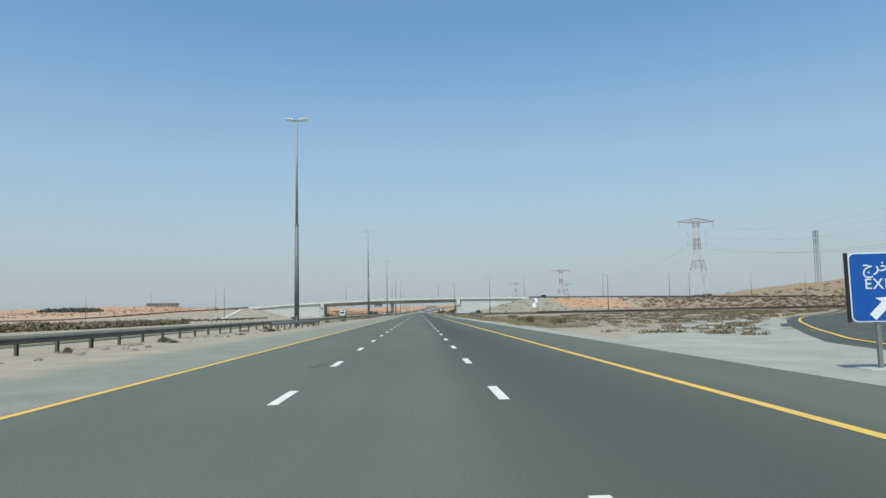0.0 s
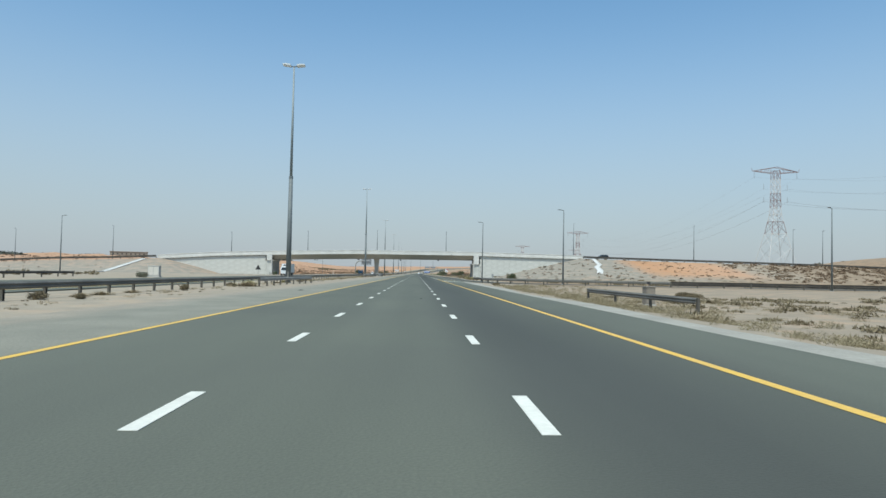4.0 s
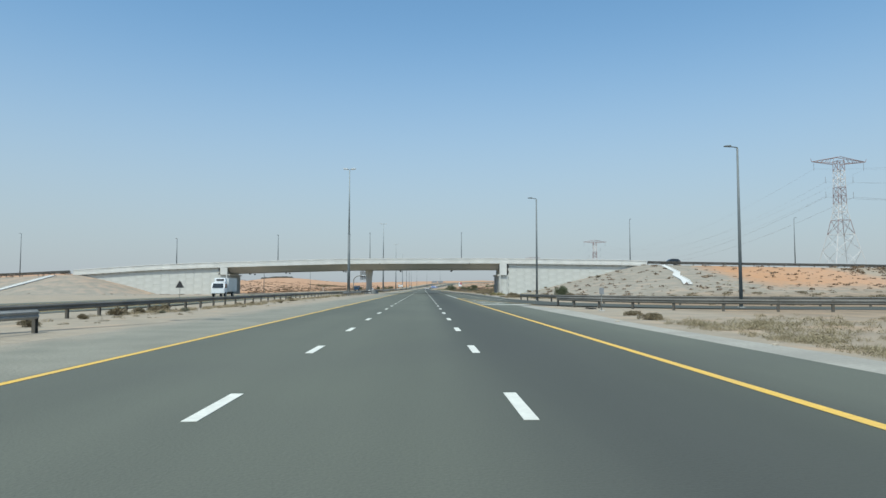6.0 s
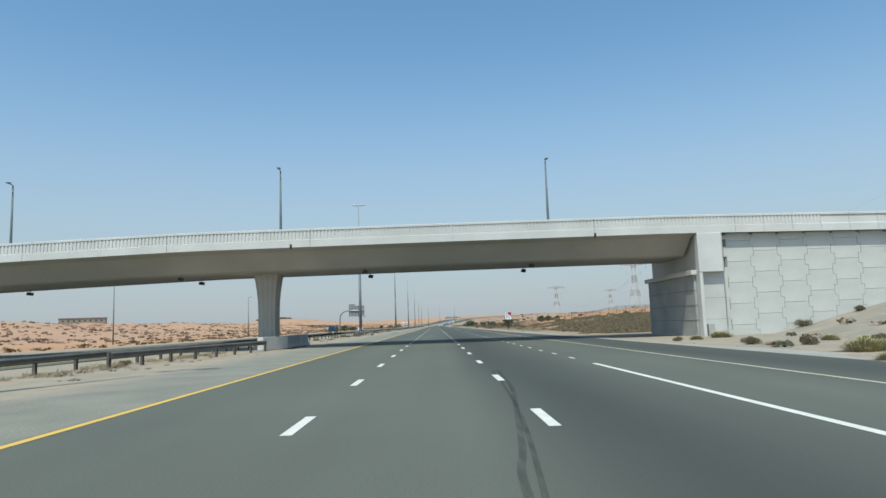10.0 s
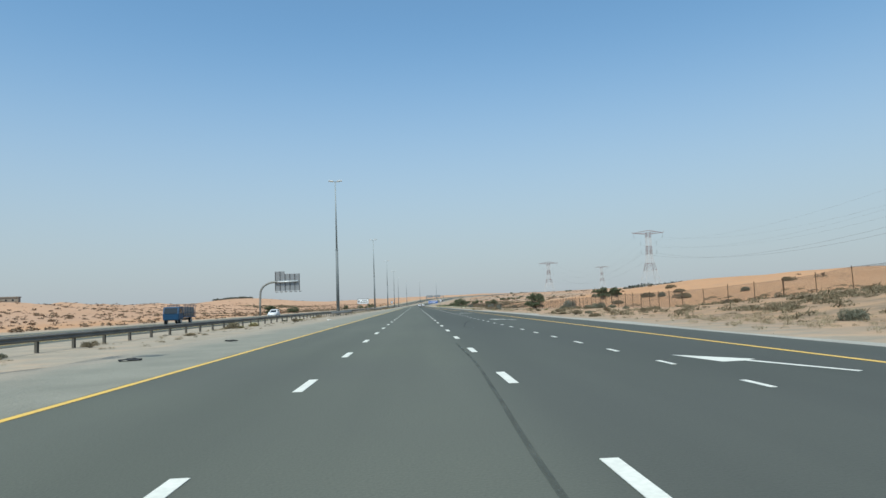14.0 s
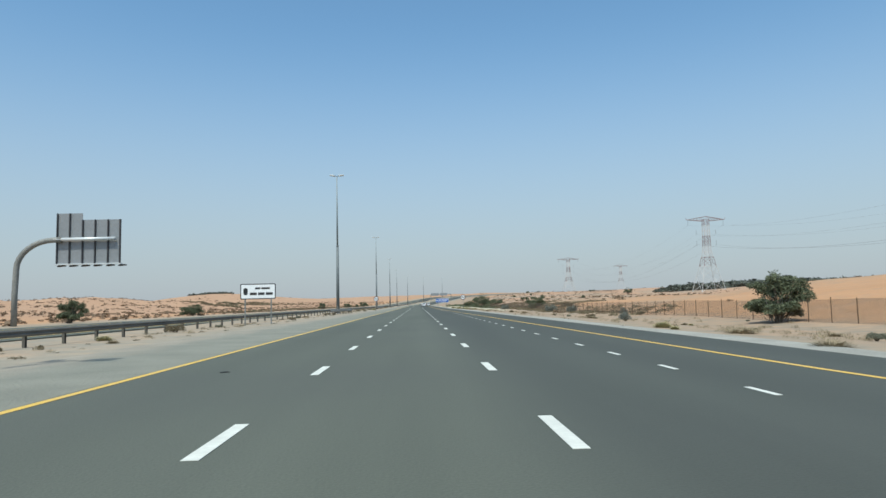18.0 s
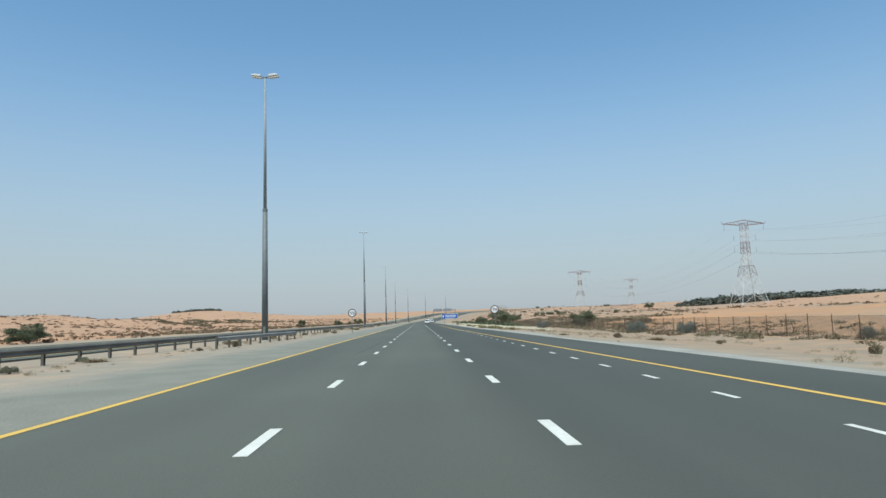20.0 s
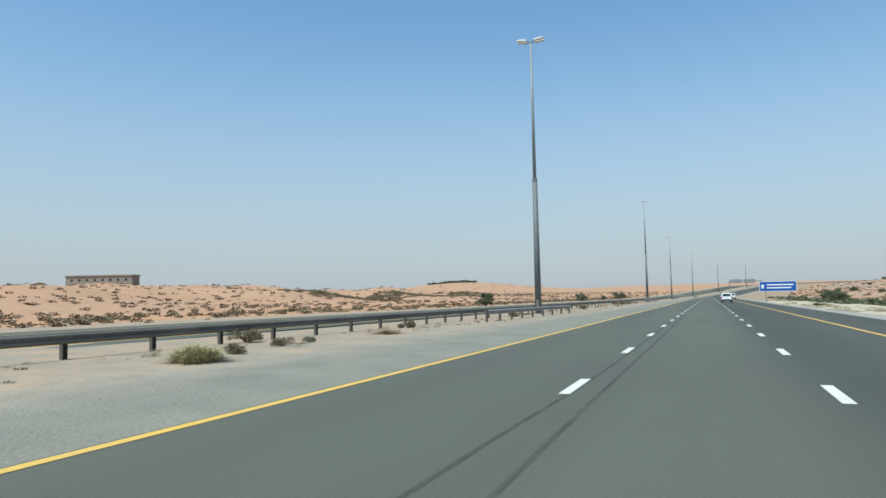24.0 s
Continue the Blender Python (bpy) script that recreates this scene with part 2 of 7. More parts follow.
M_MAST_UP = surf("pale_mast_steel", (0.23, 0.265, 0.27), (0.30, 0.335, 0.34), 0.6, 0.0, 0.4, 8, 0.04, 0.004)
M_MAST = surf("mast_steel_grey", (0.125, 0.145, 0.15), (0.17, 0.19, 0.195), 0.6, 0.0, 0.4, 8, 0.04, 0.004)
M_LAMP = plain("lamp_housing_pale", (0.62, 0.64, 0.64), 0.4, 0.2)
M_CONC = surf("pale_concrete", (0.56, 0.535, 0.48), (0.64, 0.61, 0.555), 0.85, 0, 0.35, 8, 0.2, 0.01, speck=0.14)
M_CONCW = surf("white_painted_concrete", (0.55, 0.545, 0.515), (0.63, 0.62, 0.588), 0.8, 0, 0.4, 9, 0.15, 0.01, speck=0.14)
M_CONCG = surf("grey_concrete", (0.33, 0.33, 0.31), (0.43, 0.42, 0.39), 0.85, 0, 0.6, 8, 0.2, 0.01, speck=0.14)
M_PANEL = surf("precast_wall_panel", (0.50, 0.50, 0.465), (0.575, 0.575, 0.54), 0.85, 0, 0.5, 14, 0.3, 0.015, speck=0.14)
M_JOINT = surf("dark_panel_joint", (0.25, 0.25, 0.235), (0.31, 0.31, 0.295), 0.95, 0, 1.0, 10, 0.1, 0.01)
M_BLUE = plain("blue_sign_face", (0.010, 0.085, 0.36), 0.35)
M_SIGNW = plain("white_sign_face", (0.78, 0.79, 0.80), 0.35)
M_RED = plain("red_sign_border", (0.075, 0.010, 0.016), 0.4)
M_REDP = plain("red_sign_area", (0.31, 0.02, 0.05), 0.4)
M_BLACK = plain("black_paint", (0.015, 0.016, 0.018), 0.45)
M_SIGNBACK = plain("grey_sign_back", (0.27, 0.28, 0.29), 0.55, 0.3)
M_BROWN = plain("dark_sign_border", (0.03, 0.028, 0.03), 0.5)
# red dulled and paled: the haze over distance is mixed into the paint
M_PYRED = plain("pylon_hazed_red_paint", (0.255, 0.180, 0.175), 0.6)
M_PYWHITE = plain("pylon_white_paint", (0.58, 0.57, 0.56), 0.6)
M_WIRE = plain("aluminium_wire", (0.30, 0.31, 0.32), 0.5, 0.4)
M_RUST = surf("rusty_fence_steel", (0.10, 0.058, 0.035), (0.16, 0.095, 0.055), 0.85, 0.1, 2.0, 20, 0.1, 0.004)
M_MESHW = surf("rusty_mesh_wire", (0.13, 0.102, 0.078), (0.18, 0.142, 0.108), 0.85, 0.1, 2.0, 20, 0.0)
M_SCRUB = leaf_material("dry_scrub_leaf", (0.125, 0.108, 0.068), (0.235, 0.190, 0.122))
M_SCRUBFAR = leaf_material("dune_scrub_leaf", (0.125, 0.092, 0.062), (0.245, 0.172, 0.115))
M_GREEN = leaf_material("desert_tree_leaf", (0.070, 0.085, 0.048), (0.160, 0.175, 0.108))
M_GREY = leaf_material("grey_green_shrub_leaf", (0.125, 0.13, 0.092), (0.235, 0.232, 0.172))
M_SILVER = leaf_material("silver_grey_bush_leaf", (0.105, 0.118, 0.098), (0.235, 0.245, 0.21))
M_STRAW = leaf_material("straw_grass", (0.225, 0.186, 0.118), (0.37, 0.305, 0.20))
# leaf tones lifted and greyed, so distance haze sits in the colour
M_WOOD = leaf_material("haze_paled_woodland_leaf", (0.075, 0.084, 0.070), (0.145, 0.152, 0.126))
M_OLIVE = leaf_material("olive_tussock_leaf", (0.195, 0.168, 0.105), (0.32, 0.27, 0.172))
M_TUSSOCK = leaf_material("pale_olive_grass", (0.33, 0.295, 0.15), (0.50, 0.45, 0.26))
M_TWIG = surf("grey_dry_twig", (0.22, 0.195, 0.16), (0.33, 0.30, 0.255), 0.95, 0, 3, 18, 0.2, 0.01)
M_BARK = surf("grey_brown_bark", (0.15, 0.11, 0.075), (0.22, 0.17, 0.12), 0.95, 0, 3, 18, 0.4, 0.02)
M_ROCK = surf("pale_rock", (0.40, 0.34, 0.26), (0.52, 0.45, 0.36), 0.95, 0, 1.5, 8, 0.4, 0.03)
M_GLASS = plain("dark_car_glass", (0.02, 0.025, 0.03), 0.08)
M_TYRE = plain("black_tyre", (0.02, 0.02, 0.02), 0.85)
M_RIM = plain("wheel_rim_steel", (0.45, 0.46, 0.47), 0.35, 0.8)
M_CARW = plain("white_car_paint", (0.80, 0.81, 0.82), 0.22)
M_CARD = plain("dark_car_paint", (0.035, 0.038, 0.042), 0.25)
M_CARB = plain("blue_truck_paint", (0.010, 0.055, 0.125), 0.45)
# far haze is put into this lightened farm colour; the near cabinet shares it
M_FARM = surf("hazed_grey_brown_render", (0.235, 0.205, 0.17), (0.29, 0.255, 0.21), 0.9, 0, 0.3, 6, 0.1, 0.01)
M_TAIL = plain("red_lamp_glass", (0.32, 0.01, 0.01), 0.2)
M_CARGO = plain("tan_cargo_sheet", (0.42, 0.33, 0.26), 0.9)


# ---------------------------------------------------------------- building helpers
def box(bm, x0, x1, y0, y1, z0, z1):
    v = [bm.verts.new(c) for c in ((x0, y0, z0), (x1, y0, z0), (x1, y1, z0), (x0, y1, z0), (x0, y0, z1), (x1, y0, z1), (x1, y1, z1), (x0, y1, z1))]
    for f in ((3, 2, 1, 0), (4, 5, 6, 7), (0, 1, 5, 4), (1, 2, 6, 5), (2, 3, 7, 6), (3, 0, 4, 7)):
        bm.faces.new([v[i] for i in f])
    return v


def tube(bm, pts, radii, seg=10, cap=True):
    """A round tube through pts with a radius at each."""
    rings = []
    pts = [Vector(p) for p in pts]
    ways = [(pts[min(i + 1, len(pts) - 1)] - pts[max(i - 1, 0)]).normalized() for i in range(len(pts))]
    ref = next((Vector(r) for r, k in (((0, 0, 1), 2), ((0, 1, 0), 1), ((1, 0, 0), 0)) if all(abs(w[k]) < 0.93 for w in ways)), Vector((0.3, 0.5, 0.8)))
    for p, d, i in zip(pts, ways, range(len(pts))):
        a = d.cross(ref).normalized()
        b = d.cross(a)
        r = radii[i] if isinstance(radii, (list, tuple)) else radii
        rings.append([bm.verts.new(p + (a * math.cos(k * 2 * math.pi / seg) + b * math.sin(k * 2 * math.pi / seg)) * r) for k in range(seg)])
    for u, w in zip(rings, rings[1:]):
        for k in range(seg):
            bm.faces.new((u[k], u[(k + 1) % seg], w[(k + 1) % seg], w[k]))
    if cap:
        bm.faces.new(rings[0][::-1])
        bm.faces.new(rings[-1])


def prism(bm, outline, axis, lo, hi):
    """Extrudes a closed outline of 2D points along an axis ('x', 'y' or 'z')."""
    def place(p, h):
        return {"x": (h, p[0], p[1]), "y": (p[0], h, p[1]), "z": (p[0], p[1], h)}[axis]
    a = [bm.verts.new(place(p, lo)) for p in outline]
    b = [bm.verts.new(place(p, hi)) for p in outline]
    n = len(outline)
    for k in range(n):
        bm.faces.new((a[k], a[(k + 1) % n], b[(k + 1) % n], b[k]))
    bm.faces.new(a[::-1])
    bm.faces.new(b)


def finish(bm, name, material, smooth=False, bevel=0.0):
    bmesh.ops.recalc_face_normals(bm, faces=bm.faces)
    if bevel:
        edges = [e for e in bm.edges if len(e.link_faces) == 2 and e.calc_face_angle() > 0.6]
        bmesh.ops.bevel(bm, geom=edges, offset=bevel, segments=2 if bevel >= 0.04 else 1, affect="EDGES")
    me = bpy.data.meshes.new(name)
    bm.to_mesh(me)
    bm.free()
    me.materials.append(material)
    if smooth:
        me.polygons.foreach_set("use_smooth", [True] * len(me.polygons))
    return me


def part(name, bm, material, parent, label="", smooth=False, bevel=0.0):
    ob = new(name, finish(bm, name, material, smooth, bevel))
    ob.parent = parent
    if label:
        tagged(ob, label)
    return ob


def thing(name, label, category, group="", kind="", at=None):
    ob = new(name)
    if at is not None:
        ob.matrix_basis = at
    return tagged(ob, label, category, group, kind)


def writing(name, body, size, material, parent, m, spacing=1.0):
    """Flat lettering from the built-in font, as a mesh."""
    cu = bpy.data.curves.new(name, "FONT")
    cu.body, cu.size, cu.align_x, cu.align_y, cu.extrude, cu.space_character = body, size, "CENTER", "CENTER", 0.003, spacing
    tmp = bpy.data.objects.new(name, cu)
    scene.collection.objects.link(tmp)
    me = bpy.data.meshes.new_from_object(tmp.evaluated_get(bpy.context.evaluated_depsgraph_get()))
    bpy.data.objects.remove(tmp)
    me.materials.clear()
    me.materials.append(material)
    ob = new(name, me)
    ob.parent, ob.matrix_basis = parent, m
    return ob


# ---------------------------------------------------------------- the lie of the land
def sst(a, b, v):
    t = np.clip((np.asarray(v, float) - a) / (b - a), 0, 1)
    return t * t * (3 - 2 * t)


def lattice(i, j):
    h = np.sin(i * 127.1 + j * 311.7) * 43758.5453
    return h - np.floor(h)


def value_noise(x, y):
    i, j = np.floor(x), np.floor(y)
    u, v = x - i, y - j
    u, v = u * u * (3 - 2 * u), v * v * (3 - 2 * v)
    return (lattice(i, j) * (1 - u) + lattice(i + 1, j) * u) * (1 - v) + (lattice(i, j + 1) * (1 - u) + lattice(i + 1, j + 1) * u) * v


def fbm(x, y, octaves=4):
    s = 0
    for k in range(octaves):
        s = s + value_noise(x * 2 ** k + 17.3 * k, y * 2 ** k - 9.1 * k) * 0.5 ** (k + 1)
    return s - 0.47


def bend(y):
    """Sideways shift of the road's axis far ahead."""
    d = np.clip(np.asarray(y, float) - 960, 0, 900)
    return d * d / 2900


def rise(y):
    d = np.clip(np.asarray(y, float) - 1000, 0, 350)
    e = np.clip(np.asarray(y, float) - 1350, 0, 600)
    return d * d / 14000 + e * 0.02


DECK = ((-400, 0.9), (-240, 1.0), (-175, 1.5), (-147, 2.7), (-118, 4.4), (-97, 5.1), (-83, 5.8), (-64, 7.1), (-48, 7.75), (-29, 8.35), (-16, 8.7), (3, 8.82), (20, 8.88), (35, 8.7), (52, 8.5), (61, 8.25), (80, 8.0), (116, 7.55), (150, 7.0), (180, 6.4), (230, 6.2), (400, 9.0))


def deck_top(x):
    """Height of the overpass's parapet top along x."""
    return np.interp(x, [d[0] for d in DECK], [d[1] for d in DECK])


def fence_line(y):
    return np.interp(y, [380, 430, 450, 470, 500, 540, 580, 900], [58, 42, 36, 30.5, 31, 32.8, 34.6, 34.6])


def dune_foot(y):
    return np.interp(y, [380, 430, 470, 496, 540, 900], [58, 42, 30, 24, 19.6, 19.6])


def terrain(x, y):
    x, y = np.asarray(x, float), np.asarray(y, float)
    u = x - bend(y)
    n1, n2 = fbm(x / 95, y / 95), fbm(x / 22 + 40, y / 22)
    n3 = fbm(x / 30 + 7, y / 36 - 3)
    left = sst(-46, -170, u) * sst(290, 400, y)
    z = (left * (6.6 + 5 * n1 + 3 * n2 + 10 * n3) + left * sst(-150, -400, u) * 6.5) * (1 - 0.75 * sst(950, 1250, y))
    z = z * (1 - 0.42 * sst(-110, -190, u) * (1 - sst(620, 780, y)))
    z = z + sst(-62, -260, u) * (1 - sst(290, 400, y)) * (1.6 + 4 * n1)
    z = np.maximum(z, 17.4 * np.exp(-((x + 392) ** 2 + (y - 1038) ** 2) / 7000.0))
    z = np.maximum(z, 14.5 * np.exp(-((x + 258) ** 2 / 9000.0 + (y - 1385) ** 2 / 16000.0)))
    xf = dune_foot(y)
    right = sst(xf + 3, xf + 80, u) * sst(370, 470, y)
    z = z + right * (5.0 + 5.6 * n1 + 1.5 * n2) * (1 - 0.6 * sst(610, 720, y))
    z = z + sst(110, 330, u) * sst(380, 640, y) * (5.5 + 1.5 * sst(800, 1000, y) + 8 * n1)
    z = z + sst(160, 340, x) * sst(40, 260, y) * (1 - sst(380, 640, y)) * (16 + 9 * n1)
    # bank below the fence
    xf = fence_line(y)
    z = z + np.interp(y, [362, 384, 428, 441, 449, 455, 467, 480], [0, 2.3, 2.3, 1.5, 1.3, 0.65, 0.1, 0]) * sst(19, xf - 1, u) * (1 + 0.25 * n2)
    z = z + sst(36, 60, u) * (1 - sst(95, 150, u - 0.1 * np.clip(y - 900, 0, 600))) * sst(760, 880, y) * (1 - sst(1500, 1800, y)) * np.maximum(2.2 * fbm(x / 26 - 11, y / 40) + 1.6 * n2 + 0.6, 0)
    rough = sst(10.6, 16, u) + sst(-9.5, -14, u)
    z = z + rough * 0.22 * (n2 + 0.25 * fbm(x / 5, y / 5))
    # embankments that carry the crossing road
    z = z - 1.5 * sst(-46, -62, x) * sst(200, 270, y) * (1 - sst(331, 345, y))
    for lo, hi, run_x, run_y, foot in ((58, 600, 31.0, 50.0, 0.06), (-600, -83, 25.0, 30.0, 1.5)):
        dx = np.maximum(np.maximum(lo - x, x - hi), 0)
        dy = np.maximum(np.maximum(329.2 - y, y - 345.0), 0)
        d = np.hypot(dx / run_x, dy / run_y)
        top = deck_top(x) - 0.95
        z = np.maximum(z, (top + 0.04 + foot) * np.clip(1 - d, 0, 1) - foot + 0.25 * n2 * (d > 0.02))
    # the crossing road's bed stays clear of dunes
    bed = (np.abs(x + 12) > 70) & (y > 328) & (y < 346.5)
    z = np.where(bed, np.minimum(z, deck_top(x) - 1.0), z)
    # shallow ditch beside the outer verge
    z = z - 0.36 * sst(11.6, 15, u) * (1 - sst(34, 46, u)) * sst(72, 100, y) * (1 - sst(176, 198, y))
    # dip between the verge and the fence further on
    dip = np.interp(y, [490, 526, 570, 670, 720, 800, 900, 960], [0, 0.45, 1.15, 1.15, 0.85, 1.0, 0.5, 0])
    z = z - dip * sst(12, 30, u) * (1 - sst(xf + 1, xf + 12 + 0.4 * np.clip(y - 690, 0, 60), u))
    return z + rise(y) * (1 - 0.6 * sst(120, 420, np.abs(u))) - 0.06


def spread(lo, hi, step, far_lo, far_hi, grow=1.13):
    mid = list(np.arange(lo, hi + 0.1, step))
    s, v = step, hi
    while v < far_hi:
        s *= grow
        v += s
        mid.append(v)
    s, v = step, lo
    while v > far_lo:
        s *= grow
        v -= s
        mid.insert(0, v)
    return np.array(mid)


def build_ground():
    xs = spread(-130, 150, 2.8, -3600, 3600)
    ys = spread(-40, 1100, 4.6, -900, 4900)
    X, Y = np.meshgrid(xs, ys)
    Z = terrain(X, Y)
    nx, ny = len(xs), len(ys)
    verts = np.stack([X, Y, Z], -1).reshape(-1, 3)
    idx = np.arange(nx * ny).reshape(ny, nx)
    quads = np.stack([idx[:-1, :-1], idx[:-1, 1:], idx[1:, 1:], idx[1:, :-1]], -1).reshape(-1, 4)
    me = bpy.data.meshes.new("ground")
    me.from_pydata(verts.tolist(), [], quads.tolist())
    U = X - bend(Y)
    orange = np.maximum(sst(-38, -52, U) * sst(300, 380, Y), sst(fence_line(Y) - 3, fence_line(Y) + 4, U) * sst(370, 430, Y))
    orange = orange * (1 - 0.6 * sst(20, 40, U) * sst(590, 660, Y) * sst(-0.12, 0.10, fbm(X / 60, Y / 60)))
    orange = np.maximum(orange, sst(65, 74, X) * (1 - sst(97, 108, X)) * sst(285, 300, Y) * (1 - sst(326, 332, Y)))
    orange = np.maximum(orange, 0.75 * sst(140, 200, X) * sst(60, 200, Y) * sst(0.02, 0.2, fbm(X / 34, Y / 34)))
    orange = np.maximum(orange, (0.25 + 0.25 * sst(430, 465, Y) - 0.22 * sst(500, 560, Y)) * sst(13.5, 17, U) * sst(362, 400, Y))
    orange = np.maximum(orange, 0.18 * sst(-9.5, -12, U) * sst(470, 560, Y))
    orange = np.maximum(orange, 0.7 * sst(-110, -200, X))
    orange = orange * (1 - 0.85 * sst(150, 185, X) * (1 - sst(520, 600, Y)))
    scrub = np.maximum(np.maximum(sst(17, 24, U) * (0.4 + 0.6 * np.maximum(sst(185, 215, Y), sst(70, 130, U))), 0.3 * sst(11.8, 14, U) * sst(55, 85, Y) * (1 - sst(190, 205, Y))) * (1 - sst(280, 300, Y)), sst(16, 20, U) * sst(346, 352, Y) * (1 - sst(430, 520, Y)))
    scrub = np.maximum(scrub, sst(18, 22, U) * (1 - sst(fence_line(Y) + 2, fence_line(Y) + 9, U)) * sst(350, 372, Y) * (1 - sst(440, 470, Y)))
    scrub = np.maximum(scrub, 0.35 * sst(12, 16, U) * sst(380, 420, Y))
    scrub = np.maximum(scrub, 0.85 * sst(104, 125, X) * (1 - sst(420, 470, Y)))
    scrub = np.maximum(scrub, 0.85 * sst(150, 185, X) * (1 - sst(520, 600, Y)))
    pale = np.maximum(sst(20, 26, X) * (1 - sst(74, 100, X)) * sst(276, 290, Y) * (1 - sst(332, 336, Y)), sst(-44, -50, X) * (1 - sst(-120, -150, X)) * sst(292, 306, Y) * (1 - sst(345, 350, Y)))
    col = np.zeros((nx * ny, 4), np.float32)
    rosy = np.maximum(sst(-50, -75, U) * (1 - 0.2 * sst(520, 640, Y)), 0.9 * sst(30, 50, U) * sst(780, 860, Y))
    rosy = np.maximum(rosy, sst(60, 120, U) * (1 - sst(300, 345, Y)))
    col[:, 0], col[:, 1], col[:, 2], col[:, 3] = orange.ravel(), scrub.ravel(), pale.ravel(), rosy.ravel()
    at = me.color_attributes.new("sand", "FLOAT_COLOR", "POINT")
    at.data.foreach_set("color", col.ravel())
    me.materials.append(M_GROUND)
    me.polygons.foreach_set("use_smooth", [True] * len(me.polygons))
    tagged(new("ground", me), "sandy desert ground with gravel plains and orange dunes", "ground", kind="structure")


build_ground()


# ---------------------------------------------------------------- roads
def strip(name, left, right, ys, z, material, label, category, kind="structure", thick=0.0, parent=None):
    """A band between two edges given as functions of y, following the road's bend and rise."""
    bm = bmesh.new()
    rows = []
    for y in ys:
        b, r = float(bend(y)), float(rise(y))
        rows.append([bm.verts.new((left(y) + b, y, z + r)), bm.verts.new((right(y) + b, y, z + r))])
    for a, b in zip(rows, rows[1:]):
        bm.faces.new((a[0], a[1], b[1], b[0]))
    if thick:
        low = [[bm.verts.new(v.co - Vector((0, 0, thick))) for v in r] for r in rows]
        for a, b, c, d in zip(rows, rows[1:], low, low[1:]):
            bm.faces.new((a[0], b[0], d[0], c[0]))
            bm.faces.new((a[1], c[1], d[1], b[1]))
    ob = new(name, finish(bm, name, material))
    if parent is not None:
        ob.parent = parent
        return ob
    return tagged(ob, label, category, kind=kind)


def knots(pts):
    return lambda y: float(np.interp(y, [p[0] for p in pts], [p[1] for p in pts]))


YS = list(np.arange(-240, 940, 20.0)) + list(np.arange(940, 1960, 20.0))
YFINE = list(np.arange(-240, 1100, 4.0)) + list(np.arange(1100, 1700, 20.0))
ROAD_R = knots([(-240, 16), (-120, 16), (-40, 12.0), (-10, 10.2), (200, 10.1), (222, 10.2), (262, 14.0), (300, 14.4), (340, 14.2), (386, 13.1), (470, 12.9), (530, 12.3), (645, 11.0), (690, 10.2), (2000, 10.2)])
road = strip("road", lambda y: -3.86 + 0.03 * math.sin(y * 0.7), ROAD_R, YFINE, 0.0, M_ASPHALT, "grey worn asphalt carriageway with three lanes", "road", thick=0.25)
strip("shoulder", lambda y: -8.6 + 0.3 * math.sin(y * 0.11) + 0.3 * math.sin(y * 0.043), lambda y: -3.8, YFINE, -0.012, M_SHOULDER, "dusty grey shoulder beside the median", "shoulder")
strip("shoulder", lambda y: ROAD_R(y) - 0.05, lambda y: ROAD_R(y) + 1.3 + 0.35 * math.sin(y * 0.19) + 0.3 * math.sin(y * 0.07), YFINE, -0.03, M_SHOULDER_PALE, "pale gravel verge along the outer road edge", "shoulder")
strip("road", lambda y: -35.0, lambda y: -18.6, YS, 0.0, M_ASPHALT, "grey asphalt carriageway of the opposite direction", "road", thick=0.25)


def line(name, at, y0, y1, material, label, width=0.17, step=8.0, z=0.006):
    ys = list(np.arange(y0, y1, step)) + [y1]
    return strip(name, lambda y: at(y) - width / 2, lambda y: at(y) + width / 2, ys, z, material, label, "road marking")


line("edge_line", lambda y: -3.72, -240, 1900, M_YELLOW, "yellow painted edge line beside the median")
line("edge_line", lambda y: 7.2, -60, 257, M_YELLOW, "yellow painted edge line on the outer side", 0.19)
line("edge_line", knots([(222.5, 12.4), (226, 11.5), (233, 9.9), (247, 8.1), (258, 7.4)]), 222.5, 257, M_YELLOW, "yellow edge line of the joining ramp", 0.17, 2.0)
line("edge_line", knots([(240, 12.3), (250, 11.35), (256, 11.05), (265, 10.85), (300, 10.75), (508, 10.7)]), 240, 352, M_CREAM, "thin faded outer edge line beside the joining lane", 0.11, 4.0)
OUTER = knots([(300, 10.75), (508, 10.7), (528, 9.75), (613, 8.3), (643, 7.8), (657, 7.6), (672, 7.25), (2000, 7.2)])
line("edge_line", OUTER, 352, 1900, M_YELLOW, "yellow outer edge line narrowing to the right lane", 0.16, 4.0)
line("lane_line", lambda y: 7.2, 257, 303.5, M_WHITE, "solid white line between lane and joining ramp", 0.17)
for u, m_, n_ in ((-20.3, M_YELLOW, "yellow edge line of the opposite carriageway"), (-31.3, M_YELLOW, "yellow outer line of the opposite carriageway")):
    line("edge_line", lambda y, u=u: u, -240, 1900, m_, n_)

PITCH = 7.454
DASH = finish((lambda b: (box(b, -0.085, 0.085, 0.0, PITCH * 0.25, 0.0, 0.006), b)[1])(bmesh.new()), "dash", M_WHITE)


def dashes(u, k0, k1, label):
    top = thing("lane_line", label, "road marking", kind="structure")
    for k in range(k0, k1):
        y = k * PITCH
        ob = new("dash", DASH)
        ob.parent = top
        ob.matrix_basis = pose(u + float(bend(y)), y, float(rise(y)) + 0.003, 0, 0, -math.degrees(math.atan(2 * max(y - 960, 0) / 2900)))


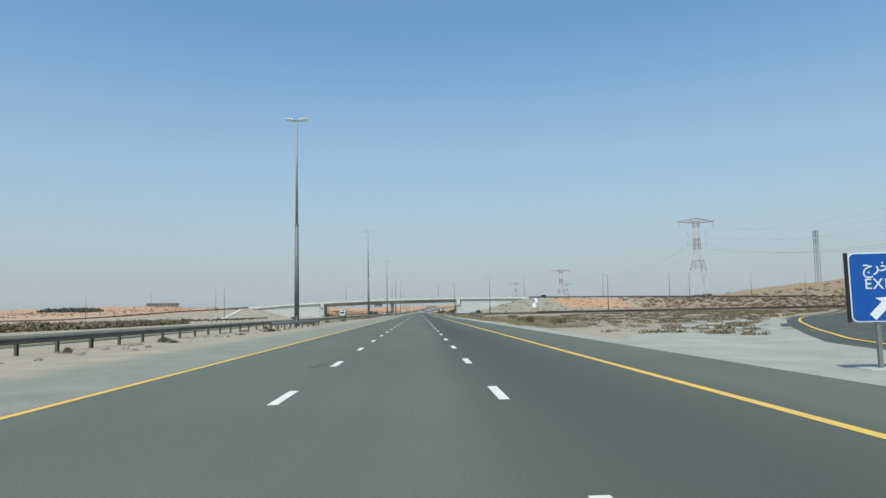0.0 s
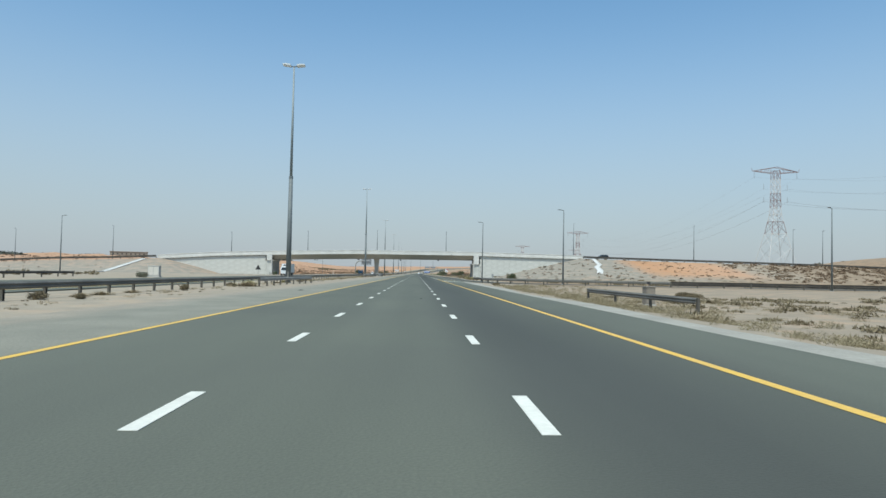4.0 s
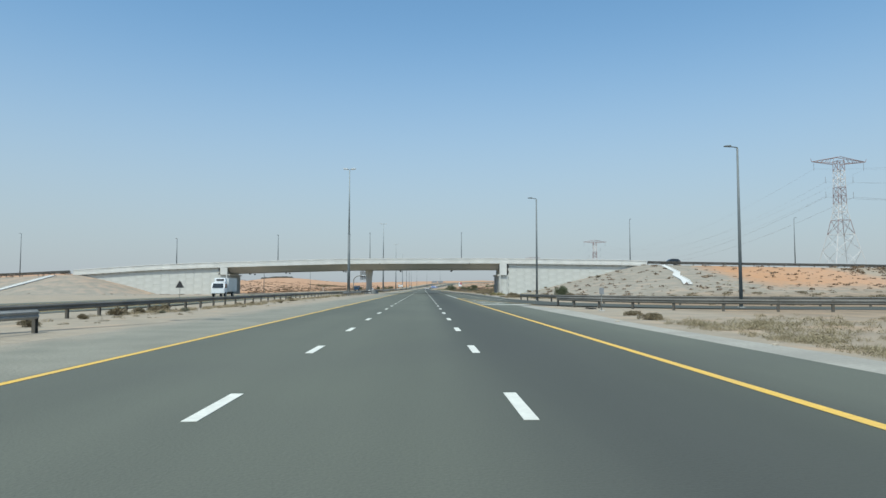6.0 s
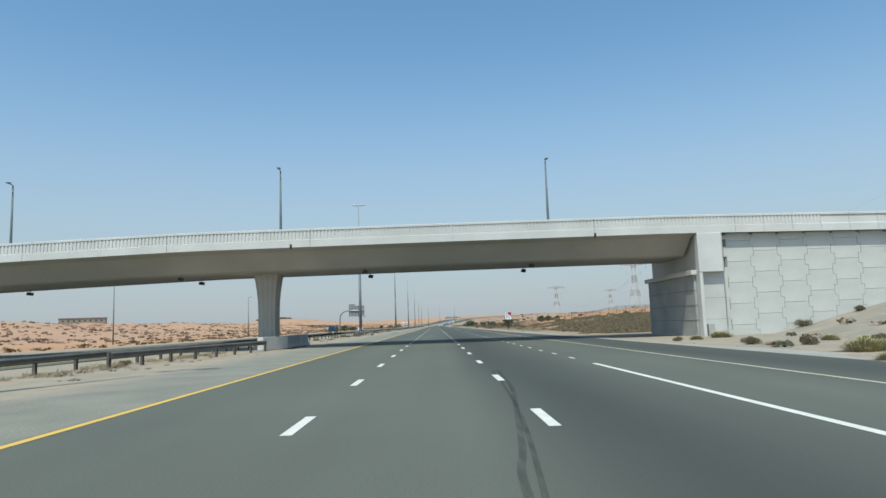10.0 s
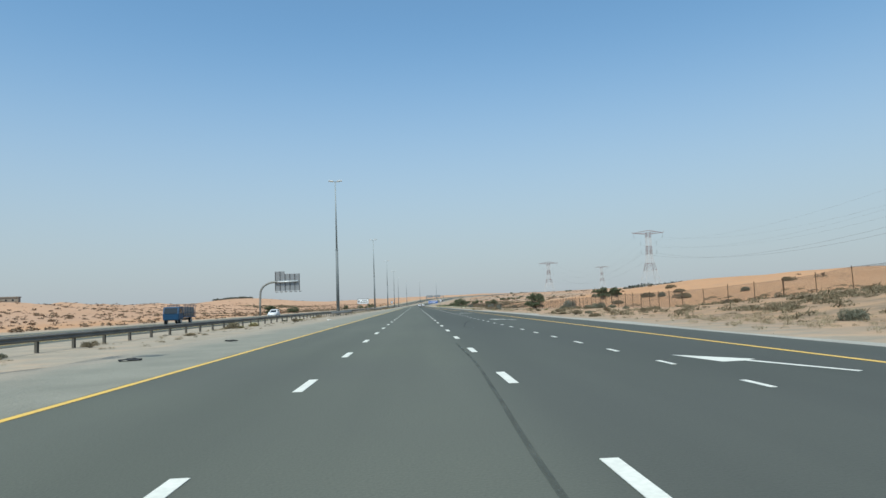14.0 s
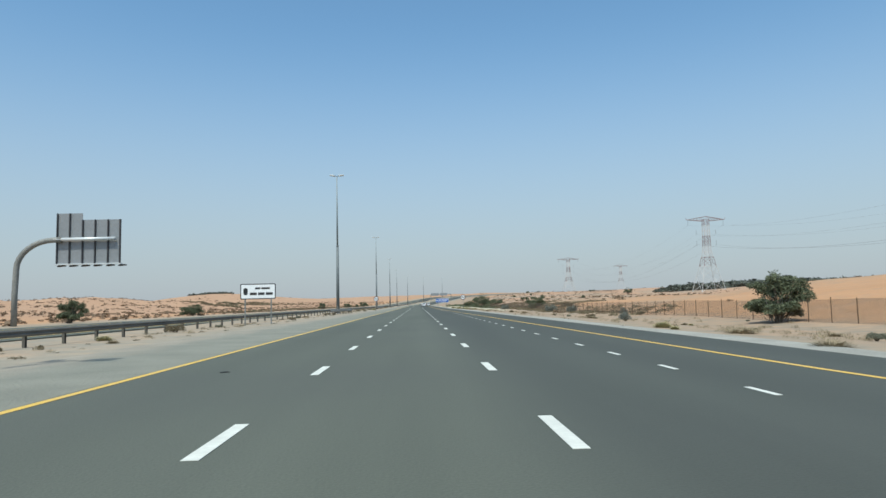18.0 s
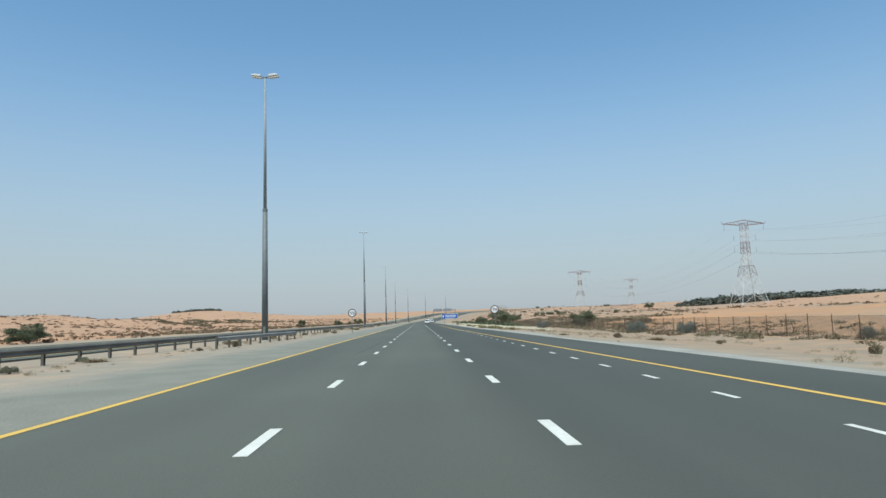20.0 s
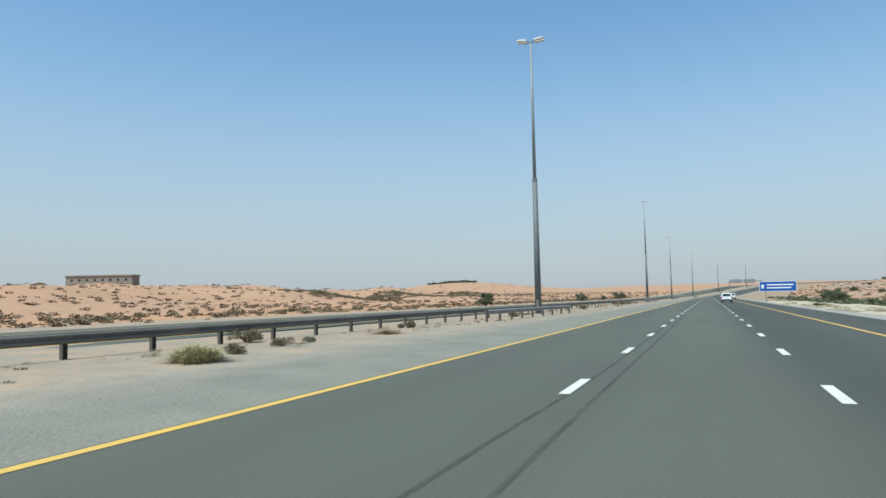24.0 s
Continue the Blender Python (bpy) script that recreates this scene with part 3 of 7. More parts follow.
dashes(0.0, -4, 150, "dashed white line between left and middle lane")
dashes(3.65, -4, 150, "dashed white line between middle and right lane")
SHORT = finish((lambda b: (box(b, -0.055, 0.055, 0.0, 0.93, 0.0, 0.006), b)[1])(bmesh.new()), "dash", M_WHITE)
short_line = thing("lane_line", "short white dashes of the ending extra lane", "road marking", kind="structure")
for k in range(-19, 77):
    ob = new("dash", SHORT)
    ob.parent = short_line
    ob.matrix_basis = pose(7.2, 378.1 + 3.761 * k, 0.003)
dashes(-24.0, 2, 130, "dashed white lane line of the opposite carriageway")
dashes(-27.6, 2, 130, "dashed white lane line of the opposite carriageway")


# ---------------------------------------------------------------- ramps
def ribbon(name, pts, w_left, w_right, z, material, label, category, n=10, lift=None, parent=None):
    """A band of given half widths along a smooth plan curve; lift adds height along it."""
    P = [Vector((p[0], p[1], 0)) for p in pts]
    P = [2 * P[0] - P[1]] + P + [2 * P[-1] - P[-2]]
    c = []
    for i in range(1, len(P) - 2):
        for k in range(n):
            t = k / n
            a, b, d, e = P[i - 1], P[i], P[i + 1], P[i + 2]
            c.append(0.5 * ((2 * b) + (d - a) * t + (2 * a - 5 * b + 4 * d - e) * t * t + (3 * b - a - 3 * d + e) * t ** 3))
    c.append(P[-2])
    bm = bmesh.new()
    rows = []
    for i, p in enumerate(c):
        d = (c[min(i + 1, len(c) - 1)] - c[max(i - 1, 0)]).normalized()
        s = Vector((d.y, -d.x, 0))
        h = z if lift is None else z + lift(p.x, p.y)
        rows.append([bm.verts.new(p - s * w_left + Vector((0, 0, h))), bm.verts.new(p + s * w_right + Vector((0, 0, h)))])
    for a, b in zip(rows, rows[1:]):
        bm.faces.new((a[0], a[1], b[1], b[0]))
    ob = new(name, finish(bm, name, material))
    if parent is not None:
        ob.parent = parent
        return ob
    return tagged(ob, label, category, kind="structure")


def follow(x, y):
    return max(float(terrain(x, y)), -0.06)


EXIT = [(12.8, -60), (14.5, -20), (16.5, 3), (18.9, 13.5), (22.2, 21.1), (29.2, 35.1), (38.5, 52), (48.4, 67.3), (63.2, 85.3), (86, 118), (114.4, 161)]
ribbon("road", EXIT, 1.6, 6.4, 0.035, M_ASPHALT, "asphalt exit ramp curving away to the right", "road", lift=follow)
ribbon("edge_line", EXIT, 0.10, 0.10, 0.055, M_YELLOW, "yellow edge line of the exit ramp", "road marking", lift=follow)
JOIN = [(9.2, 264), (10.4, 247), (12.2, 233), (15.1, 224.2), (19.5, 218), (27, 213), (40, 210.5), (60, 210), (90, 215)]
ribbon("road", JOIN, 4.0, 3.7, -0.004, M_ASPHALT, "asphalt loop ramp joining the carriageway", "road")
EXIT_L = lambda y: float(np.interp(y, [-60, -20, 3, 13.5, 21.1, 35.1, 52, 67.3], [11.2, 12.9, 14.8, 17.1, 20.7, 27.7, 37.0, 46.8]))
strip("gore_ground", lambda y: ROAD_R(y) - 0.02 + 0.35 * max(y - 16, 0) ** 1.1 * (1 + 0.06 * math.sin(y)), lambda y: max(EXIT_L(y) + 0.2, ROAD_R(y) + 0.02 + 0.35 * max(y - 16, 0) ** 1.1), list(np.arange(-44, 62, 2.0)), -0.012, M_SHOULDER_PALE, "pale gravel gore between road and exit ramp", "gore")


def chevron(y, reach):
    """A white painted gore stroke: a slanting bar from the yellow line that ends in a broad block."""
    bm = bmesh.new()
    k, q = reach / 4.75, 0.55 + 0.45 * reach / 4.75
    shape = ((0.0, 0.2), (2.62, -0.92), (3.74, 0.13), (4.75, -0.15), (2.98, -2.18), (2.15, -1.76), (0.08, -0.73))
    prism(bm, [(7.38 + a * k, y + c * q) for a, c in shape[::-1]], "z", 0.004, 0.010)
    tagged(new("gore_chevron", finish(bm, "gore_chevron", M_WHITE)), "white painted stroke in the gore of the ramp", "road marking", "gore strokes", "structure")


for cy, cr in ((222.5, 4.75), (228.0, 3.2), (233.2, 1.85), (238.5, 1.0)):
    chevron(cy, cr)


def lane_arrow(y):
    """A long merge arrow painted in the ending lane."""
    bm = bmesh.new()
    prism(bm, [(9.42, y), (9.53, y + 0.05), (8.86, y + 2.6), (9.05, y + 2.72), (7.96, y + 4.45), (8.24, y + 2.45), (8.72, y + 2.5)], "z", 0.004, 0.010)
    tagged(new("lane_arrow", finish(bm, "lane_arrow", M_WHITE)), "white merge arrow painted on the ending lane", "road marking", "merge arrows", "structure")


for ay in (409.6, 448.5, 487.4):
    lane_arrow(ay)


def skid(pts, w=0.22, label="dark curved tyre mark on the asphalt", material=M_SKID):
    ribbon("skid_mark", pts, w / 2, w / 2, 0.0035, material, label, "tyre mark", n=8)


skid([(-0.1, 250.2), (-0.7, 251.6), (-1.37, 253.6), (-1.85, 255.9), (-1.97, 258.6), (-1.95, 261.1), (-1.69, 264.2), (-1.2, 267), (-0.55, 269.4), (0.0, 271.9), (0.9, 276.2), (2.3, 282), (3.1, 289), (3.5, 295), (3.75, 302)], 0.065, "long winding tyre mark that loops across the lanes")
skid([(0.94, 248.4), (0.7, 249.3), (0.45, 250.7), (0.1, 253.4), (-0.05, 255.6), (-0.12, 259.2), (0.05, 261.3), (0.35, 264.5), (0.6, 267.6), (1.1, 271)], 0.07)
skid([(0.14, 255.5), (0.18, 257.3), (0.3, 259.2), (0.6, 262), (1.61, 264.2), (2.15, 266.3), (2.7, 267.6)], 0.06)
skid([(-1.05, 249), (-1.47, 251.4), (-1.72, 252.9), (-1.75, 254.2)], 0.09, "faint tyre mark on the asphalt", M_SKID_FAINT)
skid([(1.55, 245), (1.48, 247.4), (1.46, 249), (1.42, 252), (1.38, 257.8)], 0.09, "faint tyre mark on the asphalt", M_SKID_FAINT)
skid([(2.74, 284), (2.8, 287.4), (3.02, 289.3), (3.31, 292.2), (3.7, 296.5), (3.9, 302)], 0.09)
skid([(2.36, 379.6), (2.29, 382.2), (2.25, 383.7), (2.22, 385.8), (2.19, 388.8), (2.17, 392)], 0.075)
skid([(3.5, 380.4), (3.26, 380.9), (3.05, 381.3), (2.87, 382), (2.7, 382.9), (2.45, 384)], 0.09, "faint tyre mark on the asphalt", M_SKID_FAINT)
skid([(2.6, 389), (2.7, 391.5), (2.83, 395.1), (2.95, 400), (3.05, 404.6), (3.2, 408.6), (3.38, 414.5), (3.4, 422)], 0.07)
skid([(0.13, 396.5), (0.16, 390.4), (0.34, 387.3), (0.7, 384.6), (1.1, 382.6), (1.6, 381)], 0.16, "faint broad tyre mark on the asphalt", M_SKID_FAINT)
skid([(6.6, 431.6), (6.0, 432.6), (5.57, 433.4), (5.09, 434.6), (4.88, 436), (4.85, 437.3), (4.92, 439.2), (5.18, 441.8), (5.5, 445.4), (6.4, 452)], 0.085)
skid([(3.05, 490.5), (3.02, 493.5), (2.98, 497)], 0.08, material=M_SKID_FAINT)
skid([(3.44, 490.8), (3.42, 494.5), (3.36, 496.4), (3.2, 499.4)], 0.08, material=M_SKID_FAINT)
skid([(-0.9, 604), (-0.73, 609), (-0.7, 617), (-0.5, 628), (-0.1, 645), (0.2, 665)], 0.055)
skid([(1.76, 661.6), (1.73, 666.5), (1.5, 671), (1.14, 678), (0.66, 688.6), (0.5, 700), (0.45, 718), (0.3, 740)], 0.07)
skid([(-0.15, 690), (-0.05, 697), (0.1, 703), (0.1, 715), (0.0, 735)], 0.07)

skid([(-0.62, 7.0), (-0.45, 7.7), (-0.27, 8.5)], 0.13, "small dark oil stain on the asphalt")
skid([(1.72, 160.4), (2.0, 160.3), (2.28, 160.3)], 0.3, "small dark oil stain on the asphalt")


# ---------------------------------------------------------------- guardrails
W_OUT = [(0.0, 0.0), (0.035, 0.045), (0.08, 0.065), (0.08, 0.11), (0.03, 0.14), (0.03, 0.175), (0.08, 0.205), (0.08, 0.25), (0.035, 0.27), (0.0, 0.315)]


def beam_mesh(pts, side, z0):
    """A W-profile beam along plan points; side +1 bulges to the right of its way."""
    bm = bmesh.new()
    rows = []
    P = [Vector((p[0], p[1], 0)) for p in pts]
    for i, p in enumerate(P):
        d = (P[min(i + 1, len(P) - 1)] - P[max(i - 1, 0)]).normalized()
        s = Vector((d.y, -d.x, 0)) * side
        front = [bm.verts.new(p + s * a + Vector((0, 0, z0 + b))) for a, b in W_OUT]
        back = [bm.verts.new(p + s * (a - 0.012) + Vector((0, 0, z0 + b))) for a, b in W_OUT[::-1]]
        rows.append(front + back)
    n = len(rows[0])
    for a, b in zip(rows, rows[1:]):
        for k in range(n):
            bm.faces.new((a[k], a[(k + 1) % n], b[(k + 1) % n], b[k]))
    bm.faces.new(rows[0])
    bm.faces.new(rows[-1][::-1])
    return bm


def post_mesh():
    bm = bmesh.new()
    prism(bm, [(-0.06, -0.08), (0.06, -0.08), (0.06, -0.062), (-0.042, -0.062), (-0.042, 0.062), (0.06, 0.062), (0.06, 0.08), (-0.06, 0.08)], "z", -0.25, 0.70)
    box(bm, -0.07, 0.08, -0.05, 0.05, 0.40, 0.69)
    return finish(bm, "post", M_POST)


POST = post_mesh()


def guardrail(pts, label, gap=3.05, side=1, ground_z=None, group="median guardrails", material=None, beams=1):
    top = thing("guardrail", label, "guardrail", group)
    P = [Vector((p[0], p[1])) for p in pts]
    total = sum((b - a).length for a, b in zip(P, P[1:]))
    n = max(int(total / gap), 1)
    fine = []
    for k in range(n + 1):
        d = total * k / n
        for a, b in zip(P, P[1:]):
            if d <= (b - a).length + 1e-6:
                q = a + (b - a) * (d / (b - a).length)
                break
            d -= (b - a).length
        fine.append(q)
    zs = [0.0 if ground_z is None else ground_z(q.x, q.y) for q in fine]
    base = sum(zs) / len(zs)
    for k in range(beams):
        bm = beam_mesh([(q.x, q.y) for q in fine], side, 0.40 - 0.335 * (beams - 1) / 2 + 0.335 * k)
        if ground_z is not None:
            m = len(W_OUT) * 2
            for i, v in enumerate(bm.verts):
                v.co.z += zs[i // m]
        part("beam", bm, material or M_RAIL, top, "ribbed steel beam")
    for i, q in enumerate(fine):
        a, b = fine[max(i - 1, 0)], fine[min(i + 1, n)]
        ob = new("post", POST)
        ob.parent = top
        ob.matrix_basis = pose(q.x - 0.06 * side, q.y, zs[i], 0, 0, math.degrees(math.atan2(b.y - a.y, b.x - a.x)) - 90)
    return top


def along(u, y0, y1, step=12.0):
    return [(u + float(bend(y)), y) for y in list(np.arange(y0, y1, step)) + [y1]]


RZ = lambda x, y: float(rise(y))
for y0 in range(-70, 1240, 94):
    if not 300 < y0 + 47 < 352:
        guardrail(along(-14.2, y0, y0 + 93.9), "long galvanised guardrail on steel posts along the median", ground_z=RZ)
    else:
        guardrail(along(-14.2, y0, min(y0 + 93.9, 329)), "galvanised W-beam guardrail ending at the bridge pier", ground_z=RZ)
guardrail(along(-14.2, 347, 399.9), "galvanised W-beam guardrail starting behind the bridge pier", ground_z=RZ)
MASTS = [-44.1] + [69.3 + 113.35 * k for k in range(12)]
for y in MASTS:
    if 300 < y < 330:
        continue
    guardrail([(-11.25 + float(bend(y)), y - 17.5), (-11.0 + float(bend(y)), y - 8), (-10.1 + float(bend(y)), y + 3.8)], "short bright guardrail shielding a lamp mast", 2.6, ground_z=RZ, group="mast guardrails", material=M_GALV)
guardrail([(-12.6, 312), (-11.4, 322), (-10.4, 331)], "bright guardrail leading to the concrete barrier at the pier", 2.6)
guardrail([(15.9, 137.6), (15.2, 145), (14.6, 153.1)], "short weathered guardrail with open end on the outer verge", 3.9, -1, lambda x, y: float(terrain(x, y)) + 0.22, "outer guardrails")
guardrail([(40, 203.5), (31, 203.8), (24, 205.0), (20.3, 207.3), (18.3, 209.2), (16.4, 211.9), (14.5, 215.2), (13.6, 219.5)], "guardrail along the inner side of the joining loop ramp", 2.9, -1, group="outer guardrails")
guardrail([(80, 218.5), (55, 216.5), (40, 218), (30, 221), (22.5, 226), (17.9, 231), (16.4, 233.6), (15.6, 236.6), (14.7, 241), (14.4, 246)], "guardrail along the outer side of the joining loop ramp", 3.6, -1, group="outer guardrails")
guardrail([(240, 252), (170, 224), (120, 210), (90, 206.5), (64, 203.8), (40, 203.5)], "dull guardrail along the loop ramp", 4.0, 1, follow, "outer guardrails", M_RAILOLD, 2)
CREST = lambda x, y: float(deck_top(x)) - 1.0
guardrail([(58.6 + 6 * k, 329.6) for k in range(26)], "dark weathered guardrail along the crest of the embankment", 3.8, 1, CREST, "crest guardrails", M_RAILOLD, 2)
guardrail([(-83.5 - 6 * k, 329.6) for k in range(22)], "dark weathered guardrail along the crest of the embankment", 3.8, -1, CREST, "crest guardrails", M_RAILOLD, 2)
guardrail([(-40 - 0.3 * k, -40 + 15 * k) for k in range(12, 17)], "dark weathered guardrail beside the opposite carriageway", 4.0, group="outer guardrails", material=M_RAILOLD)


# ---------------------------------------------------------------- lamp masts and lamp posts
def lamp_mast():
    top = thing("lamp_mast", "tall grey tapered lamp mast with floodlights in the median", "lamp mast", "median lamp masts")
    bm = bmesh.new()
    tube(bm, [(0, 0, 0), (0, 0, 12.15)], [0.30, 0.225], 12)
    part("lower_shaft", bm, M_MAST, top, "", True)
    bm = bmesh.new()
    tube(bm, [(0, 0, 12.0), (0, 0, 24.9)], [0.165, 0.085], 12)
    part("upper_shaft", bm, M_MAST_UP, top, "thinner upper shaft", True)
    bm = bmesh.new()
    tube(bm, [(0, 0, 11.95), (0, 0, 12.2)], [0.24, 0.235], 12)
    part("collar", bm, M_MAST, top, "dark sleeve joint")
    bm = bmesh.new()
    box(bm, -0.32, 0.32, -0.32, 0.32, -0.2, 0.06)
    part("base_plate", bm, M_CONCG, top, "", bevel=0.02)
    bm = bmesh.new()
    box(bm, -0.10, 0.10, -0.315, -0.26, 0.5, 1.3)
    part("access_door", bm, M_GALV_DULL, top, "", bevel=0.01)
    for sx in (-1, 1):
        for sy in (-1, 1):
            bm = bmesh.new()
            tube(bm, [(0, sy * 0.05, 24.85), (sx * 0.45, sy * 0.22, 24.92)], 0.035, 6)
            arm = part("arm", bm, M_MAST, top)
            bm = bmesh.new()
            prism(bm, [(0.35, 24.86), (1.25, 24.98), (1.27, 25.08), (0.9, 25.14), (0.35, 25.05)], "y", -0.17, 0.17)
            lamp = part("floodlight", bm, M_LAMP, top, "pale flat floodlight head", bevel=0.02)
            lamp.matrix_basis = pose(0, sy * 0.26, 0, 0, 0, 0 if sx > 0 else 180)
    return top


mast0 = lamp_mast()
mast0.matrix_basis = pose(-12.15, MASTS[0], 0)
for y in MASTS[1:]:
    copy_thing(mast0, pose(-12.15 + float(bend(y)), y, float(rise(y)) - 0.05, 0, 0, random.uniform(-4, 4)))


def lamp_post(height, reach=1.0):
    top = thing("lamp_post", "slim grey street lamp post with one short arm", "lamp post", "roadside lamp posts")
    bm = bmesh.new()
    tube(bm, [(0, 0, 0), (0, 0, height * 0.5), (0, 0, height - 0.05)], [0.14, 0.105, 0.07], 10)
    part("pole", bm, M_MAST, top, "", True)
    bm = bmesh.new()
    tube(bm, [(0, 0, height - 0.1), (0, 0, height - 0.02), (-0.25, 0, height + 0.03), (-reach * 0.6, 0, height + 0.06)], 0.045, 8)
    part("arm", bm, M_MAST, top)
    bm = bmesh.new()
    prism(bm, [(-reach * 0.5, height + 0.02), (-reach, height + 0.05), (-reach, height + 0.12), (-reach * 0.5, height + 0.16)], "y", -0.14, 0.14)
    part("luminaire", bm, M_MAST, top, "flat lamp head", bevel=0.02)
    bm = bmesh.new()
    box(bm, -0.2, 0.2, -0.2, 0.2, -0.15, 0.05)
    part("base_plate", bm, M_CONCG, top)
    return top


post12 = lamp_post(12.0)
post12.matrix_basis = pose(26.08, 213.3, 0)
for px, py, ang in ((15.8, 242.3, 0), (-72.2, 249, 180), (-46.8, 457.7, 180), (-52, 395, 180), (62.5, 200.5, 30)):
    copy_thing(post12, pose(px, py, max(float(terrain(px, py)), -0.05), 0, 0, ang) @ Matrix.Scale(0.86 if py > 380 else 1.0, 4))
for px, py in ((58.2, 338.6), (97.6, 332.4), (132.5, 332.4), (143, 332.4), (176, 333), (212, 345), (-103.7, 343.5), (-137, 343.5), (-170, 343)):
    copy_thing(post12, pose(px, py + (4.0 if 335 < py < 340 else 0), float(deck_top(px)) - 1.0 + (0.6 if px > 0 else -0.2), 0, 0, 90))
post8 = lamp_post(8.1, 0.9)
tagged(post8, "dark slim lamp post rising above the bridge parapet", "lamp post", "bridge lamp posts")
post8.matrix_basis = pose(-62.2, 341.4, float(deck_top(-63.9)) - 0.95, 0, 0, 90)
for px in (-35.8, -11.63, 12.6):
    copy_thing(post8, pose(px, 341.4, float(deck_top(px)) - 0.95, 0, 0, 90))


# ---------------------------------------------------------------- overpass
BX0, BX1, BY0, BY1 = -47.4, 23.2, 330.0, 342.0
bridge = thing("overpass_bridge", "white concrete road bridge of two spans across the carriageways", "bridge")


def deck_run(name, x0, x1, prof, material, label, step=3.0):
    """Sweeps a profile of (y, z below parapet top) along the deck's curve."""
    bm = bmesh.new()
    xs = list(np.linspace(x0, x1, max(int((x1 - x0) / step), 1) + 1))
    rows = [[bm.verts.new((x, y, float(deck_top(x)) + z)) for y, z in prof] for x in xs]
    n = len(prof)
    for a, b in zip(rows, rows[1:]):
        for k in range(n):
            bm.faces.new((a[k], a[(k + 1) % n], b[(k + 1) % n], b[k]))
    bm.faces.new(rows[0])
    bm.faces.new(rows[-1][::-1])
    return part(name, bm, material, bridge, label)


deck_run("deck_slab", BX0 + 1.6, BX1 - 1.6, [(BY0 + 0.05, -1.32), (BY1 - 0.05, -1.32), (BY1 - 0.05, -0.98), (BY0 + 0.05, -0.98)], M_CONC, "concrete deck slab")
deck_run("box_girder", BX0 + 1.65, BX1 - 1.65, [(BY0 + 0.42, -1.32), (BY0 + 1.3, -1.52), (BY0 + 2.9, -2.72), (BY0 + 3.2, -2.82), (BY1 - 3.2, -2.82), (BY1 - 2.9, -2.72), (BY1 - 1.3, -1.52), (BY1 - 0.42, -1.32)], M_GIRDER, "bare concrete box girder with sloping sides, darkened for shade")
deck_run("deck_slab", -83, BX0 + 1.6, [(BY0 + 0.3, -1.32), (BY1 - 0.3, -1.32), (BY1 - 0.3, -0.98), (BY0 + 0.3, -0.98)], M_ASPHALT, "approach road surface")
deck_run("deck_slab", BX1 - 1.6, 58.5, [(BY0 + 0.3, -1.32), (BY1 - 0.3, -1.32), (BY1 - 0.3, -0.98), (BY0 + 0.3, -0.98)], M_ASPHALT, "approach road surface")


def parapet(x0, x1, ribs, y, sign):
    """One cast length of parapet with raised upright ribs between kerb and handrail."""
    bm = bmesh.new()
    n = max(int((x1 - x0) / 2.2), 1)
    xs = np.linspace(x0 + 0.012, x1 - 0.012, n + 1)
    def run(prof):
        rows = [[bm.verts.new((x, y + sign * a, float(deck_top(x)) + b)) for a, b in prof] for x in xs]
        m = len(prof)
        for a, b in zip(rows, rows[1:]):
            for k in range(m):
                bm.faces.new((a[k], a[(k + 1) % m], b[(k + 1) % m], b[k]))
        bm.faces.new(rows[0])
        bm.faces.new(rows[-1][::-1])
    run([(0.0, -1.36), (0.0, -0.83), (0.05, -0.80), (0.30, -0.80), (0.30, -1.36)])
    run([(0.075, -0.80), (0.075, -0.16), (0.25, -0.16), (0.25, -0.80)])
    run([(0.0, -0.16), (0.0, -0.02), (0.03, 0.0), (0.28, 0.0), (0.30, -0.16)])
    if ribs:
        k = int((x1 - x0) / 0.26)
        for i in range(k):
            x = x0 + (i + 0.5) * (x1 - x0) / k
            z = float(deck_top(x))
            box(bm, x - 0.085, x + 0.085, y + (0.030 if sign > 0 else -0.074), y + (0.074 if sign > 0 else -0.030), z - 0.80, z - 0.16)
    return part("parapet", bm, M_CONCW, bridge, "white ribbed concrete parapet" if ribs else "plain white parapet panel")


edges = [BX0 - 1.2 + (BX1 + 1.2 - BX0 + 1.2) * k / 7 for k in range(8)]
for a, b in zip(edges, edges[1:]):
    parapet(a, b, True, BY0 - 0.02, 1)
    parapet(a, b, False, BY1 + 0.02, -1)
for x0, x1 in ((BX1 + 1.2, 58.5), (-83.0, BX0 - 1.2)):
    n = int(abs(x1 - x0) / 2.05)
    for k in range(n):
        parapet(x0 + (x1 - x0) * k / n, x0 + (x1 - x0) * (k + 1) / n, True if k < 3 else False, BY0 - 0.02, 1)
    parapet(x0, x1, False, BY1 + 0.02, -1)

